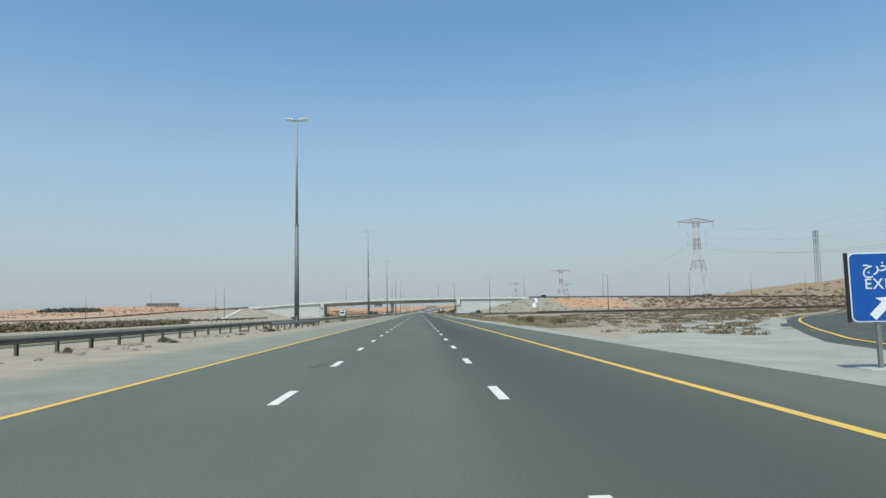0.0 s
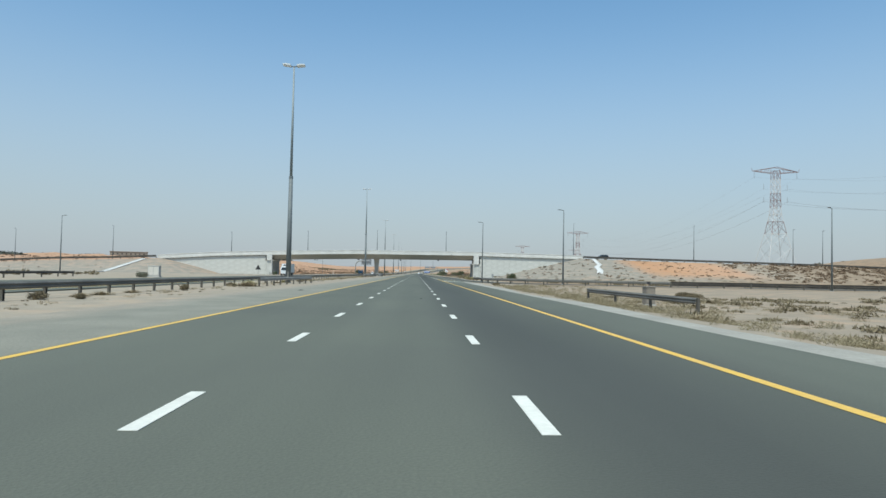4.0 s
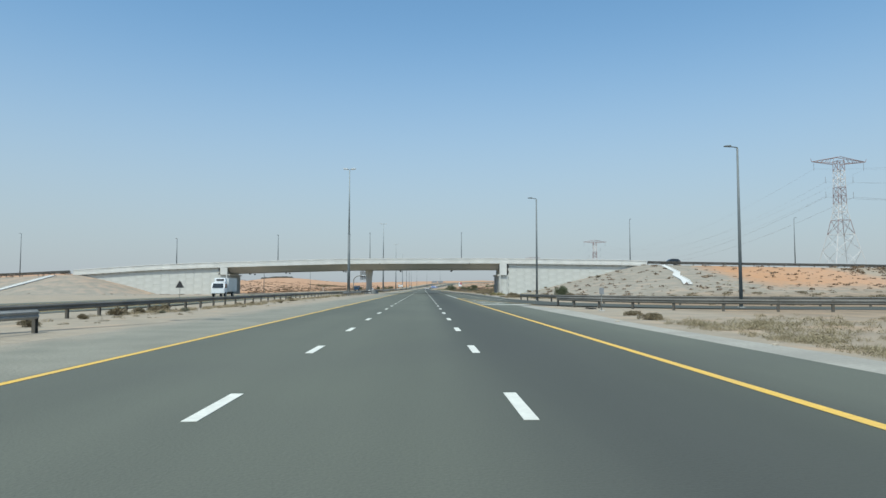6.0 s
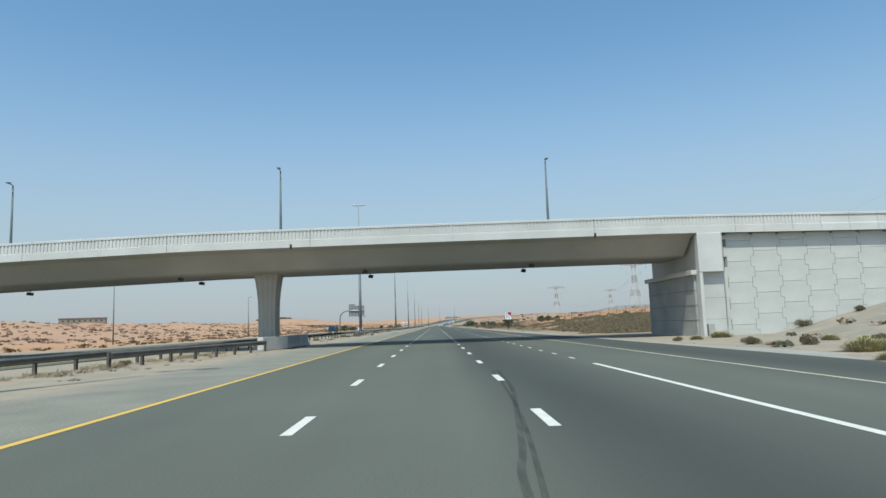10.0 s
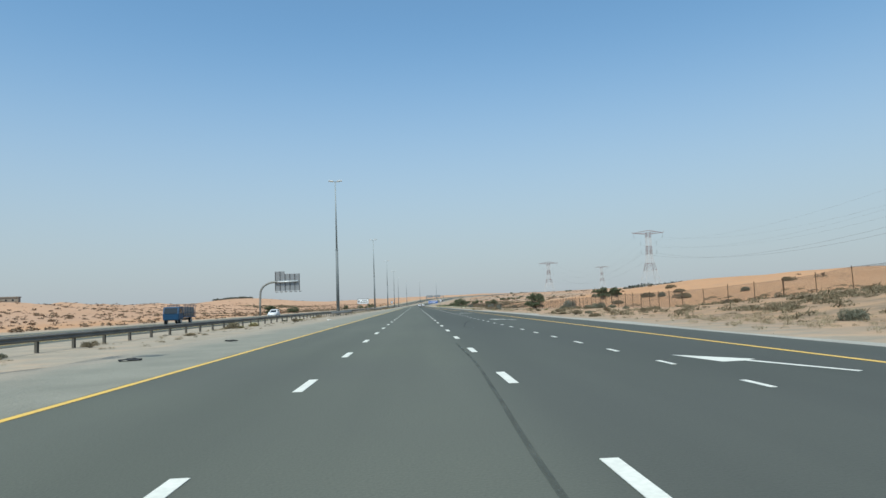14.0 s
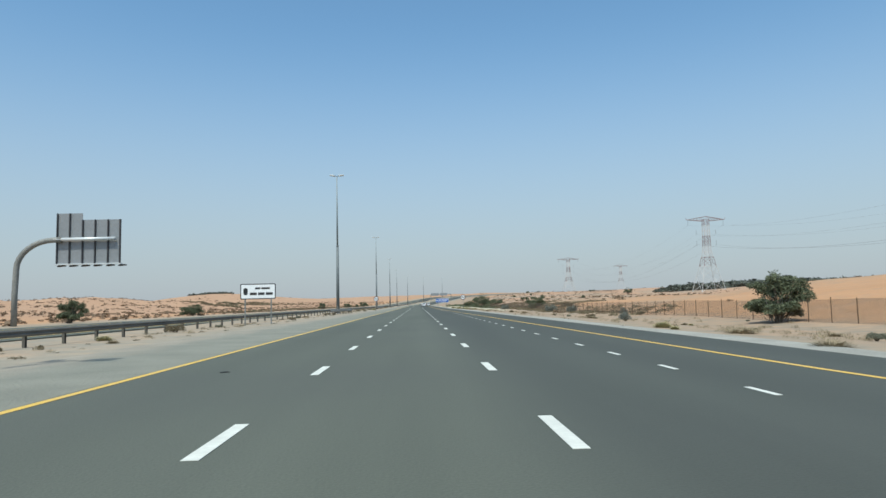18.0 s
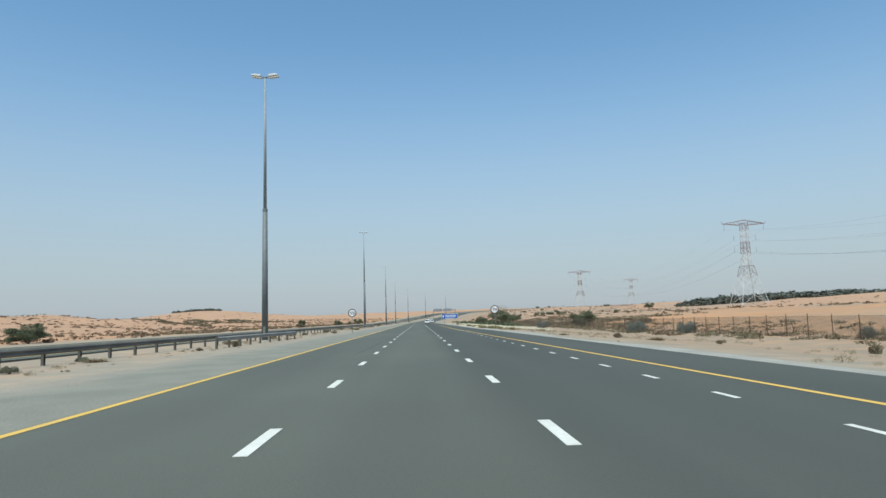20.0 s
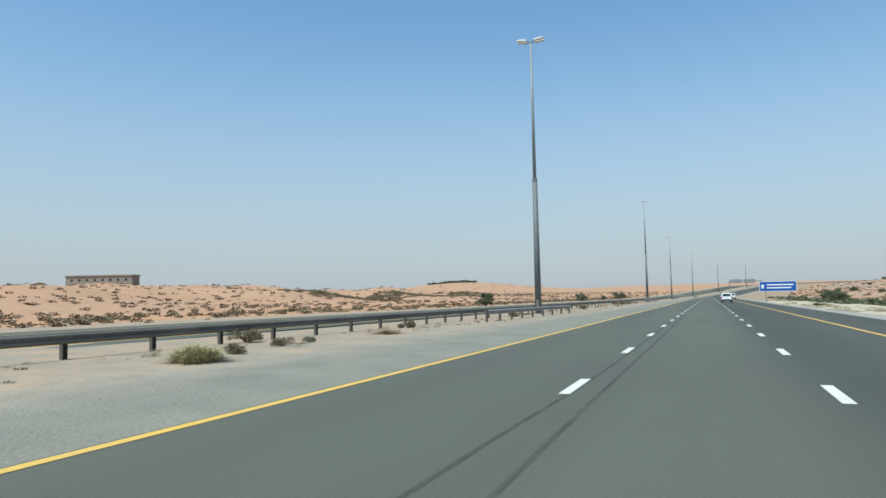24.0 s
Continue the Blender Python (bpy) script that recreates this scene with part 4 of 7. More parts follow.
# drain spouts and downlights
for sx in (-8.3, 14.0):
    bm = bmesh.new()
    z = float(deck_top(sx)) - 1.3
    box(bm, sx - 0.07, sx + 0.07, BY0 - 0.06, BY0 + 0.1, z - 0.16, z + 0.16)
    part("drain_spout", bm, M_BLACK, bridge, "dark drain outlet")
for sx in (-32.0, -17.6, -3.3, 9.7, -41):
    for dy, dx in ((3.5, 0.0), (8.2, 0.0)):
        z = float(deck_top(sx)) - 2.82
        bm = bmesh.new()
        tube(bm, [(sx + dx, BY0 + dy, z + 0.02), (sx + dx, BY0 + dy, z - 0.14)], 0.03, 6)
        prism(bm, [(sx + dx - 0.20, z - 0.36), (sx + dx + 0.16, z - 0.42), (sx + dx + 0.22, z - 0.16), (sx + dx - 0.15, z - 0.12)], "y", BY0 + dy - 0.2, BY0 + dy + 0.2)
        part("floodlight", bm, M_BLACK, bridge, "small black floodlight under the deck")

# central pier: flared column with upright flutes
bm = bmesh.new()
PX, PY = -11.38, 336.0
levels = [(0.0, 0.66, 0.82), (2.6, 0.66, 0.82), (3.8, 0.69, 0.85), (4.7, 0.77, 0.92), (5.4, 0.86, 1.0), (5.97, 0.96, 1.1)]
NP = 48
rings = []
for z, hx, hy in levels:
    ring = []
    for k in range(NP):
        t = 4.0 * k / NP
        q, w = int(t), 2 * (t - int(t)) - 1
        x, y = ((w, -1), (1, w), (-w, 1), (-1, -w))[q]
        g = 0.07 if k % 3 == 1 and abs(w) < 0.95 else 0.0
        ring.append(bm.verts.new((PX + x * hx * (1 - (g / hx if abs(x) == 1 else 0)), PY + y * hy * (1 - (g / hy if abs(y) == 1 else 0)), z)))
    rings.append(ring)
for a, b in zip(rings, rings[1:]):
    for k in range(NP):
        bm.faces.new((a[k], a[(k + 1) % NP], b[(k + 1) % NP], b[k]))
bm.faces.new(rings[-1])
# same concrete tone as the girder, shade included
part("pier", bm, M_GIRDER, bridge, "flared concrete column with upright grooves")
bm = bmesh.new()
box(bm, PX - 1.0, PX + 1.0, PY - 1.2, PY + 1.2, -0.2, 0.3)
part("pier_base", bm, M_CONCG, bridge, "", bevel=0.03)

# abutments
for s, x_in, x_out in ((1, 21.3, BX1), (-1, -45.5, BX0)):
    bm = bmesh.new()
    a, b = sorted((x_in, x_out - 0.2 * s))
    box(bm, a, b, BY0 + 0.7, BY1 - 0.7, -0.3, 4.45)
    ab = part("abutment_wall", bm, M_CONCG, bridge, "grey block-patterned abutment under the deck", bevel=0.02)
    for zz in (1.1, 2.2, 3.3):
        bm = bmesh.new()
        box(bm, a - 0.02, b, BY0 + 0.68, BY1 - 0.68, zz, zz + 0.05)
        part("course_line", bm, M_JOINT, ab)
    bm = bmesh.new()
    a, b = sorted((x_in - 0.25 * s, x_out - 0.2 * s))
    box(bm, a, b, BY0 + 0.45, BY1 - 0.45, 4.45, 4.8)
    part("bearing_shelf", bm, M_CONC, bridge, "concrete bearing shelf", bevel=0.02)
    bm = bmesh.new()
    a, b = sorted((x_in + 0.5 * s, x_out - 0.2 * s))
    box(bm, a, b, BY0 + 0.5, BY1 - 0.5, 4.8, float(deck_top(x_out)) - 1.36)
    part("back_wall", bm, M_CONC, bridge)
    bm = bmesh.new()
    a, b = sorted((x_out - 1.75 * s, x_out + 0.05 * s))
    zt = float(deck_top(x_out)) - 1.37
    box(bm, a, b, BY0 - 0.12, BY0 + 0.5, 4.6, zt)
    part("pilaster", bm, M_CONCW, bridge, "white end pilaster", bevel=0.03)
    bm = bmesh.new()
    a, b = sorted((x_out - 1.72 * s, x_out + 0.5 * s))
    box(bm, a, b, BY0 + 0.36, BY0 + 0.62, -0.3, 4.58)
    corner = part("corner_wall", bm, M_PANEL, bridge)
    for zz in (1.15, 2.7):
        bm = bmesh.new()
        box(bm, a + 0.02, b - 0.02, BY0 + 0.352, BY0 + 0.4, zz, zz + 0.022)
        part("joint", bm, M_JOINT, corner)
    bm = bmesh.new()
    a, b = sorted((x_out - 1.75 * s, x_out - 1.5 * s))
    box(bm, a, b, BY0 - 0.1, BY0 + 0.6, -0.3, 4.58)
    part("corner_edge", bm, M_CONCW, bridge, "", bevel=0.02)
    bm = bmesh.new()
    a, b = sorted((x_out - 1.35 * s, x_out - 0.9 * s))
    box(bm, a, b, BY0 - 0.05, BY0 + 0.3, -0.1, 0.82)
    part("cable_box", bm, M_CONCG, bridge, "small grey cable box", bevel=0.02)
    bm = bmesh.new()
    box(bm, x_out + 0.02 * s - 0.01, x_out + 0.02 * s + 0.05, BY0 - 0.16, BY0 - 0.1, 0.6, zt)
    part("downpipe", bm, M_CONCG, bridge, "thin grey drain pipe")


# retaining walls of interlocking precast panels
PW, PH = 1.95, 1.55


def panel_mesh():
    bm = bmesh.new()
    g, c, q = 0.011, 0.11, PH / 4
    w, n, h = PW / 2 + c - g, PW / 2 - c - g, PH / 2 - g
    prism(bm, [(-n, -h), (n, -h), (n, -q + g), (w, -q + g), (w, q - g), (n, q - g), (n, h), (-n, h), (-n, q - g), (-w, q - g), (-w, -q + g), (-n, -q + g)], "y", -0.05, 0.06)
    return finish(bm, "panel", M_PANEL, bevel=0.01)


PANEL = panel_mesh()
for name, x0, x1 in (("wall_right", BX1 + 0.5, 60.0), ("wall_left", -84.0, BX0 - 0.5)):
    wall = thing(name, "retaining wall of pale interlocking precast panels", "retaining wall", kind="structure")
    bm = bmesh.new()
    xs = np.linspace(x0, x1, 14)
    prism(bm, [(x0, -0.4), (x1, -0.4)] + [(x, float(deck_top(x)) - 1.34) for x in xs[::-1]], "y", BY0 + 0.64, BY0 + 1.0)
    part("backing", bm, M_JOINT, wall, "dark joints behind the panels")
    bm = bmesh.new()
    prism(bm, [(x0, -0.4), (x1, -0.4)] + [(x, float(deck_top(x)) - 1.34) for x in xs[::-1]], "y", BY1 - 0.9, BY1 - 0.42)
    part("backing", bm, M_PANEL, wall, "far face of the approach fill")
    cols = int(abs(x1 - x0) / PW)
    for c in range(cols):
        x = x0 + (c + 0.5) * (x1 - x0) / cols
        gz = float(terrain(x, BY0 - 0.8))
        top = float(deck_top(x)) - 1.36
        z = -0.1 + (PH / 2 if c % 2 else 0)
        while z - PH / 2 < top - 0.06:
            if z + PH / 2 > gz - 0.3:
                ob = new("panel", PANEL)
                ob.parent = wall
                cut = min(1.0, (top - (z - PH / 2)) / PH)
                zz = z - PH / 2 + PH * cut / 2
                ob.matrix_basis = pose(x, BY0 + 0.59, zz) @ Matrix.Diagonal((abs(x1 - x0) / cols / PW, 1, max(cut, 0.08), 1))
            z += PH

# barrier at the pier
barrier = thing("concrete_barrier", "grey concrete safety barrier shielding the bridge pier", "barrier")
F = [(-0.3, 0), (0.3, 0), (0.3, 0.08), (0.16, 0.32), (0.10, 0.92), (-0.10, 0.92), (-0.16, 0.32), (-0.3, 0.08)]
for k in range(2):
    bm = bmesh.new()
    prism(bm, [(x - 9.75 + 0.04 * k, z * 1.08) for x, z in F], "y", 334.6 + 4.2 * k + 0.03, 338.8 + 4.2 * k - 0.03)
    part("segment", bm, M_CONCG, barrier, "", bevel=0.02)
# white here against the grey segments puts sun and bridge shadow into the colour
bm = bmesh.new()
prism(bm, [(-11.2, 331.6), (-10.75, 331.6), (-9.55, 334.5), (-10.2, 334.5)], "z", -0.05, 0.95)
part("end_block", bm, M_CONCW, barrier, "end block whitened for sunlight", bevel=0.04)


# drainage chutes on the embankments
def chute(way, label, w0, w1):
    """A shallow concrete channel down the slope through plan points, wider at its foot."""
    top = thing("drain_chute", label, "drain chute", "embankment chutes")
    n = 18
    p, q = way[0], way[-1]
    side = Vector((q[1] - p[1], p[0] - q[0], 0)).normalized()
    bm = bmesh.new()
    bmw = (bmesh.new(), bmesh.new())
    prev = None
    for k in range(n + 1):
        t = k / n * (len(way) - 1)
        x, y = (float(np.interp(t, range(len(way)), [c[i] for c in way])) for i in (0, 1))
        z = float(terrain(x, y)) + 0.16
        w = w0 + (w1 - w0) * k / n
        row = [Vector((x, y, z)) - side * w / 2, Vector((x, y, z)) + side * w / 2]
        if prev:
            bm.faces.new([bm.verts.new(v) for v in (prev[0], prev[1], row[1], row[0])])
            for j in (0, 1):
                o = side * (0.16 if j else -0.16)
                a, b = prev[j], row[j]
                up = Vector((0, 0, 0.10))
                vs = [bmw[j].verts.new(v) for v in (a - up, a + up, a + o + up, a + o - up, b - up, b + up, b + o + up, b + o - up)]
                for f in ((0, 1, 5, 4), (1, 2, 6, 5), (2, 3, 7, 6), (3, 0, 4, 7)):
                    bmw[j].faces.new([vs[i] for i in f])
        prev = row
    bmesh.ops.remove_doubles(bm, verts=bm.verts, dist=0.001)
    part("channel", bm, M_CONCW, top)
    for b in bmw:
        bmesh.ops.remove_doubles(b, verts=b.verts, dist=0.001)
        part("kerb", b, M_CONCW, top)


chute(((61.4, 327.5), (60.0, 317.0), (59.4, 312.5), (57.0, 307.0), (56.2, 300.0), (54.4, 294.0)), "white concrete drainage chute winding down the sandy embankment", 0.8, 1.5)
chute(((-86.2, 327.0), (-88.3, 314.5), (-90.4, 302.0)), "white concrete drainage chute down the sandy embankment", 1.3, 1.35)


# ---------------------------------------------------------------- signs
def round_post(h, r=0.045):
    bm = bmesh.new()
    tube(bm, [(0, 0.06, -0.2), (0, 0.06, h)], r, 10)
    return bm


def disc(bm, r0, r1, y0, y1, zc, seg=48):
    """A flat ring (r0 > 0) or disc facing -y."""
    def ring(r, y):
        return [bm.verts.new((r * math.cos(2 * math.pi * k / seg), y, zc + r * math.sin(2 * math.pi * k / seg))) for k in range(seg)]
    a, b = ring(r1, y0), ring(r1, y1)
    for k in range(seg):
        bm.faces.new((a[k], a[(k + 1) % seg], b[(k + 1) % seg], b[k]))
    if r0:
        c, d = ring(r0, y0), ring(r0, y1)
        for k in range(seg):
            bm.faces.new((a[k], c[k], c[(k + 1) % seg], a[(k + 1) % seg]))
            bm.faces.new((b[k], b[(k + 1) % seg], d[(k + 1) % seg], d[k]))
            bm.faces.new((c[k], d[k], d[(k + 1) % seg], c[(k + 1) % seg]))
    else:
        bm.faces.new(a[::-1])
        bm.faces.new(b)


def flat(bm, outline, y=-0.016, t=0.006):
    prism(bm, outline, "y", y - t, y)


def speed_sign(m, zc, tilt, label):
    top = thing("speed_sign", label, "traffic sign", "speed limit signs", at=m)
    part("post", round_post(zc), M_GALV_DULL, top, "grey steel post", True)
    bm = bmesh.new()
    box(bm, -0.18, 0.18, -0.12, 0.24, -0.1, 0.05)
    part("base_plate", bm, M_CONCG, top)
    bm = bmesh.new()
    disc(bm, 0, 0.56, -0.008, 0.008, zc)
    face = part("plate", bm, M_SIGNW, top, "round white plate")
    bm = bmesh.new()
    disc(bm, 0.455, 0.565, -0.014, 0.010, zc)
    part("border", bm, M_RED, top, "dark red ring")
    bm = bmesh.new()
    flat(bm, [(-0.47, zc + 0.015), (0.47, zc + 0.015), (0.47, zc + 0.04), (-0.47, zc + 0.04)])
    part("divider", bm, M_BLACK, top)
    upright = lambda x, z: pose(x, -0.014, z, 90, 0, 0)
    writing("numeral", "120", 0.31, M_BLACK, top, upright(-0.15, zc + 0.155))
    writing("numeral", "80", 0.31, M_BLACK, top, upright(-0.09, zc - 0.13))
    bm = bmesh.new()
    z = zc + 0.085
    flat(bm, [(0.14, z), (0.14, z + 0.05), (0.17, z + 0.065), (0.19, z + 0.12), (0.31, z + 0.12), (0.33, z + 0.065), (0.36, z + 0.05), (0.36, z)])
    part("car_symbol", bm, M_BLACK, top)
    bm = bmesh.new()
    flat(bm, [(0.16, z + 0.025), (0.34, z + 0.025), (0.34, z + 0.042), (0.16, z + 0.042)], -0.023)
    flat(bm, [(0.20, z + 0.072), (0.30, z + 0.072), (0.29, z + 0.105), (0.21, z + 0.105)], -0.023)
    part("car_symbol_light", bm, M_SIGNW, top)
    bm = bmesh.new()
    z = zc - 0.30
    flat(bm, [(0.12, z + 0.05), (0.12, z + 0.27), (0.33, z + 0.27), (0.33, z + 0.05), (0.29, z + 0.05), (0.29, z), (0.25, z), (0.25, z + 0.04), (0.18, z + 0.04), (0.18, z), (0.14, z), (0.14, z + 0.05)])
    part("truck_symbol", bm, M_BLACK, top)
    bm = bmesh.new()
    flat(bm, [(0.13, z + 0.115), (0.30, z + 0.115), (0.30, z + 0.185), (0.13, z + 0.185)], -0.023)
    flat(bm, [(0.13, z + 0.07), (0.30, z + 0.07), (0.30, z + 0.09), (0.13, z + 0.09)], -0.023)
    part("truck_symbol_light", bm, M_SIGNW, top)
    return top


speed_sign(pose(-7.25, 666.7, 0.0, 0, 0.6, 4), 2.69, 0, "round red-bordered speed limit sign on a steel post")
speed_sign(pose(12.27, 664.6, 0.0, 0, -1.2, -4), 2.65, 0, "round red-bordered speed limit sign on a slightly leaning post")


def rounded(w, h, r, cx=0.0, cz=0.0, seg=5):
    out = []
    for sx, sz, a0 in ((1, -1, -90), (1, 1, 0), (-1, 1, 90), (-1, -1, 180)):
        for k in range(seg + 1):
            a = radians(a0 + 90 * k / seg)
            out.append((cx + sx * (w / 2 - r) + r * math.cos(a), cz + sz * (h / 2 - r) + r * math.sin(a)))
    return out


def exit_sign():
    top = thing("exit_sign", "blue exit sign with white lettering and arrow on a post", "road sign", at=pose(12.34, 3.4, 0, 0, 0, -4))
    cz, w, h = 1.75, 1.38, 1.5
    for x in (-0.12,):
        bm = bmesh.new()
        box(bm, x - 0.04, x + 0.04, 0.02, 0.10, -0.2, cz + 0.6)
        part("post", bm, M_GALV_DULL, top, "grey steel post")
    bm = bmesh.new()
    box(bm, -0.5, 0.5, -0.25, 0.35, -0.08, 0.02)
    part("footing", bm, M_CONCG, top, "", bevel=0.02)
    bm = bmesh.new()
    prism(bm, [(-w / 2 - 0.08, cz - h / 2), (-w / 2, cz - h / 2), (-w / 2, cz + h / 2), (-w / 2 - 0.08, cz + h / 2)], "y", 0.0, 0.03)
    part("side_trim", bm, M_BLACK, top, "dark panel edge")
    bm = bmesh.new()
    prism(bm, rounded(w, h, 0.14, 0, cz), "y", -0.006, 0.012)
    part("border", bm, M_SIGNW, top, "thin white border")
    bm = bmesh.new()
    prism(bm, rounded(w - 0.05, h - 0.05, 0.12, 0, cz), "y", -0.011, 0.006)
    part("panel", bm, M_BLUE, top, "blue reflective panel")
    writing("lettering", "EXIT", 0.33, M_SIGNW, top, pose(-0.02, -0.013, cz + 0.06, 90, 0, 0), 1.08)
    writing("lettering", "\uFE9D\uFEAE\uFEA8\uFEE3", 0.36, M_SIGNW, top, pose(0.0, -0.013, cz + 0.45, 90, 0, 0))
    bm = bmesh.new()
    a = [(-0.09, -0.32), (0.09, -0.32), (0.09, 0.06), (0.24, 0.02), (0.0, 0.30), (-0.24, 0.02), (-0.09, 0.06)]
    c, s = math.cos(radians(-45)), math.sin(radians(-45))
    flat(bm, [(x * c - z * s - 0.02, x * s + z * c + cz - 0.42) for x, z in a], -0.012, 0.004)
    part("arrow", bm, M_SIGNW, top, "white diagonal arrow")


exit_sign()


def merge_sign():
    top = thing("lane_merge_sign", "white lane merge sign with red corner and two black arrows", "traffic sign", at=pose(16.0, 410.1, -0.12, 0, 0.8, -3) @ Matrix.Scale(1.1, 4))
    cz, w, h = 2.58, 1.12, 1.33
    part("post", round_post(cz + 0.5), M_BROWN, top, "rust-brown steel post", True)
    bm = bmesh.new()
    box(bm, -0.16, 0.16, -0.1, 0.2, -0.08, 0.06)
    part("base_plate", bm, M_CONCG, top)
    bm = bmesh.new()
    prism(bm, rounded(w, h, 0.07, 0, cz), "y", -0.006, 0.012)
    part("border", bm, M_BLACK, top, "thin dark border")
    bm = bmesh.new()
    prism(bm, rounded(w - 0.05, h - 0.05, 0.05, 0, cz), "y", -0.012, 0.004)
    part("panel", bm, M_SIGNW, top, "white panel")
    bm = bmesh.new()
    flat(bm, [(-0.09, cz + 0.60), (0.50, cz + 0.60), (0.50, cz - 0.20), (0.30, cz + 0.02), (-0.09, cz + 0.26)], -0.013, 0.003)
    part("red_area", bm, M_REDP, top, "dark red closed-lane area")
    bm = bmesh.new()
    flat(bm, [(-0.33, cz - 0.56), (-0.26, cz - 0.56), (-0.29, cz + 0.36), (-0.20, cz + 0.36), (-0.31, cz + 0.55), (-0.42, cz + 0.36), (-0.35, cz + 0.36)], -0.013, 0.003)
    part("arrow", bm, M_BLACK, top, "straight black arrow")
    bm = bmesh.new()
    flat(bm, [(0.11, cz - 0.56), (0.18, cz - 0.56), (0.18, cz - 0.24), (-0.02, cz - 0.06), (0.03, cz + 0.0), (-0.17, cz + 0.02), (-0.13, cz - 0.18), (-0.07, cz - 0.11), (0.11, cz - 0.27)], -0.013, 0.003)
    part("arrow", bm, M_BLACK, top, "bent black arrow")


merge_sign()


def warning_sign():
    top = thing("warning_sign", "small triangular warning sign seen from behind", "traffic sign", at=pose(-37.0, 274.0, -0.03))
    part("post", round_post(1.9, 0.045), M_GALV_DULL, top, "", True)
    bm = bmesh.new()
    prism(bm, [(-0.72, 1.45), (0.72, 1.45), (0.0, 2.7)], "y", -0.01, 0.02)
    part("plate", bm, M_BROWN, top, "dark grey triangular plate", bevel=0.01)


warning_sign()


def verge_marker():
    """A short post with a small plate, seen from behind."""
    top = thing("verge_marker", "short post with a small grey plate on the gravel", "marker post", at=pose(13.9, 206.8, -0.04))
    part("post", round_post(1.45, 0.03), M_GALV_DULL, top, "", True)
    bm = bmesh.new()
    prism(bm, rounded(0.3, 0.42, 0.03, 0.0, 1.28), "y", -0.05, -0.03)
    part("plate", bm, M_SIGNBACK, top, "small grey plate")
    bm = bmesh.new()
    box(bm, -0.16, 0.16, -0.16, 0.16, -0.1, 0.05)
    part("foot", bm, M_CONCG, top, "concrete foot", bevel=0.02)


verge_marker()
marker = thing("marker_post", "short brown marker post with a dark head beside the loop ramp", "marker post", at=pose(33.3, 193.9, -0.1))
part("post", round_post(0.75, 0.05), M_BARK, marker, "", True)
bm = bmesh.new()
prism(bm, rounded(0.42, 0.34, 0.04, 0.0, 0.78), "y", -0.06, -0.03)
part("plate", bm, M_BROWN, marker, "small dark plate")


def gantry():
    top = thing("cantilever_sign", "grey cantilever sign gantry with ribbed sign backs", "sign gantry", at=pose(-0.6, 0, 0.25))
    bm = bmesh.new()
    pts = [(-41.1, 590, -0.6), (-41.1, 590, 3), (-41.0, 590, 5.8)]
    for k in range(1, 9):
        a = radians(90 * k / 8)
        pts.append((-41.0 + 4.0 * (1 - math.cos(a)), 590, 5.8 + 3.2 * math.sin(a)))
    pts.append((-36.2, 590, 9.02))
    tube(bm, pts, 0.30, 14)
    part("post", bm, M_GALV_DULL, top, "curved tubular steel post", True)
    bm = bmesh.new()
    tube(bm, [(-37.0, 589.9, 9.02), (-30.4, 589.9, 9.05)], 0.20, 12)
    part("arm", bm, M_LAMP, top, "pale horizontal arm", True)
    cols = [(-36.8, 11.95), (-35.45, 11.95), (-34.05, 11.22), (-32.7, 11.22), (-31.3, 11.22)]
    for (x, zt) in cols:
        bm = bmesh.new()
        box(bm, x + 0.015, x + 1.335, 590.25, 590.30, 6.42, zt)
        part("panel", bm, M_SIGNBACK, top, "grey sign back panel")
        bm = bmesh.new()
        box(bm, x - 0.06, x + 0.06, 590.08, 590.25, 6.3, zt)
        part("rib", bm, M_BROWN, top, "dark upright stiffener")
    bm = bmesh.new()
    box(bm, -30.06, -29.92, 590.08, 590.3, 6.3, 11.22)
    part("rib", bm, M_BROWN, top, "dark upright stiffener")
    bm = bmesh.new()
    box(bm, -36.9, -29.8, 589.9, 590.4, 6.24, 6.34)
    part("catwalk", bm, M_LAMP, top, "pale lamp rail under the sign")
    for x in (-36.5, -35.2, -33.9, -32.6, -31.2, -29.9):
        bm = bmesh.new()
        prism(bm, [(x - 0.35, 6.05), (x + 0.4, 6.12), (x + 0.4, 6.24), (x - 0.2, 6.22)], "y", 590.3, 590.9)
        part("sign_lamp", bm, M_BLACK, top, "dark sign floodlight")


gantry()


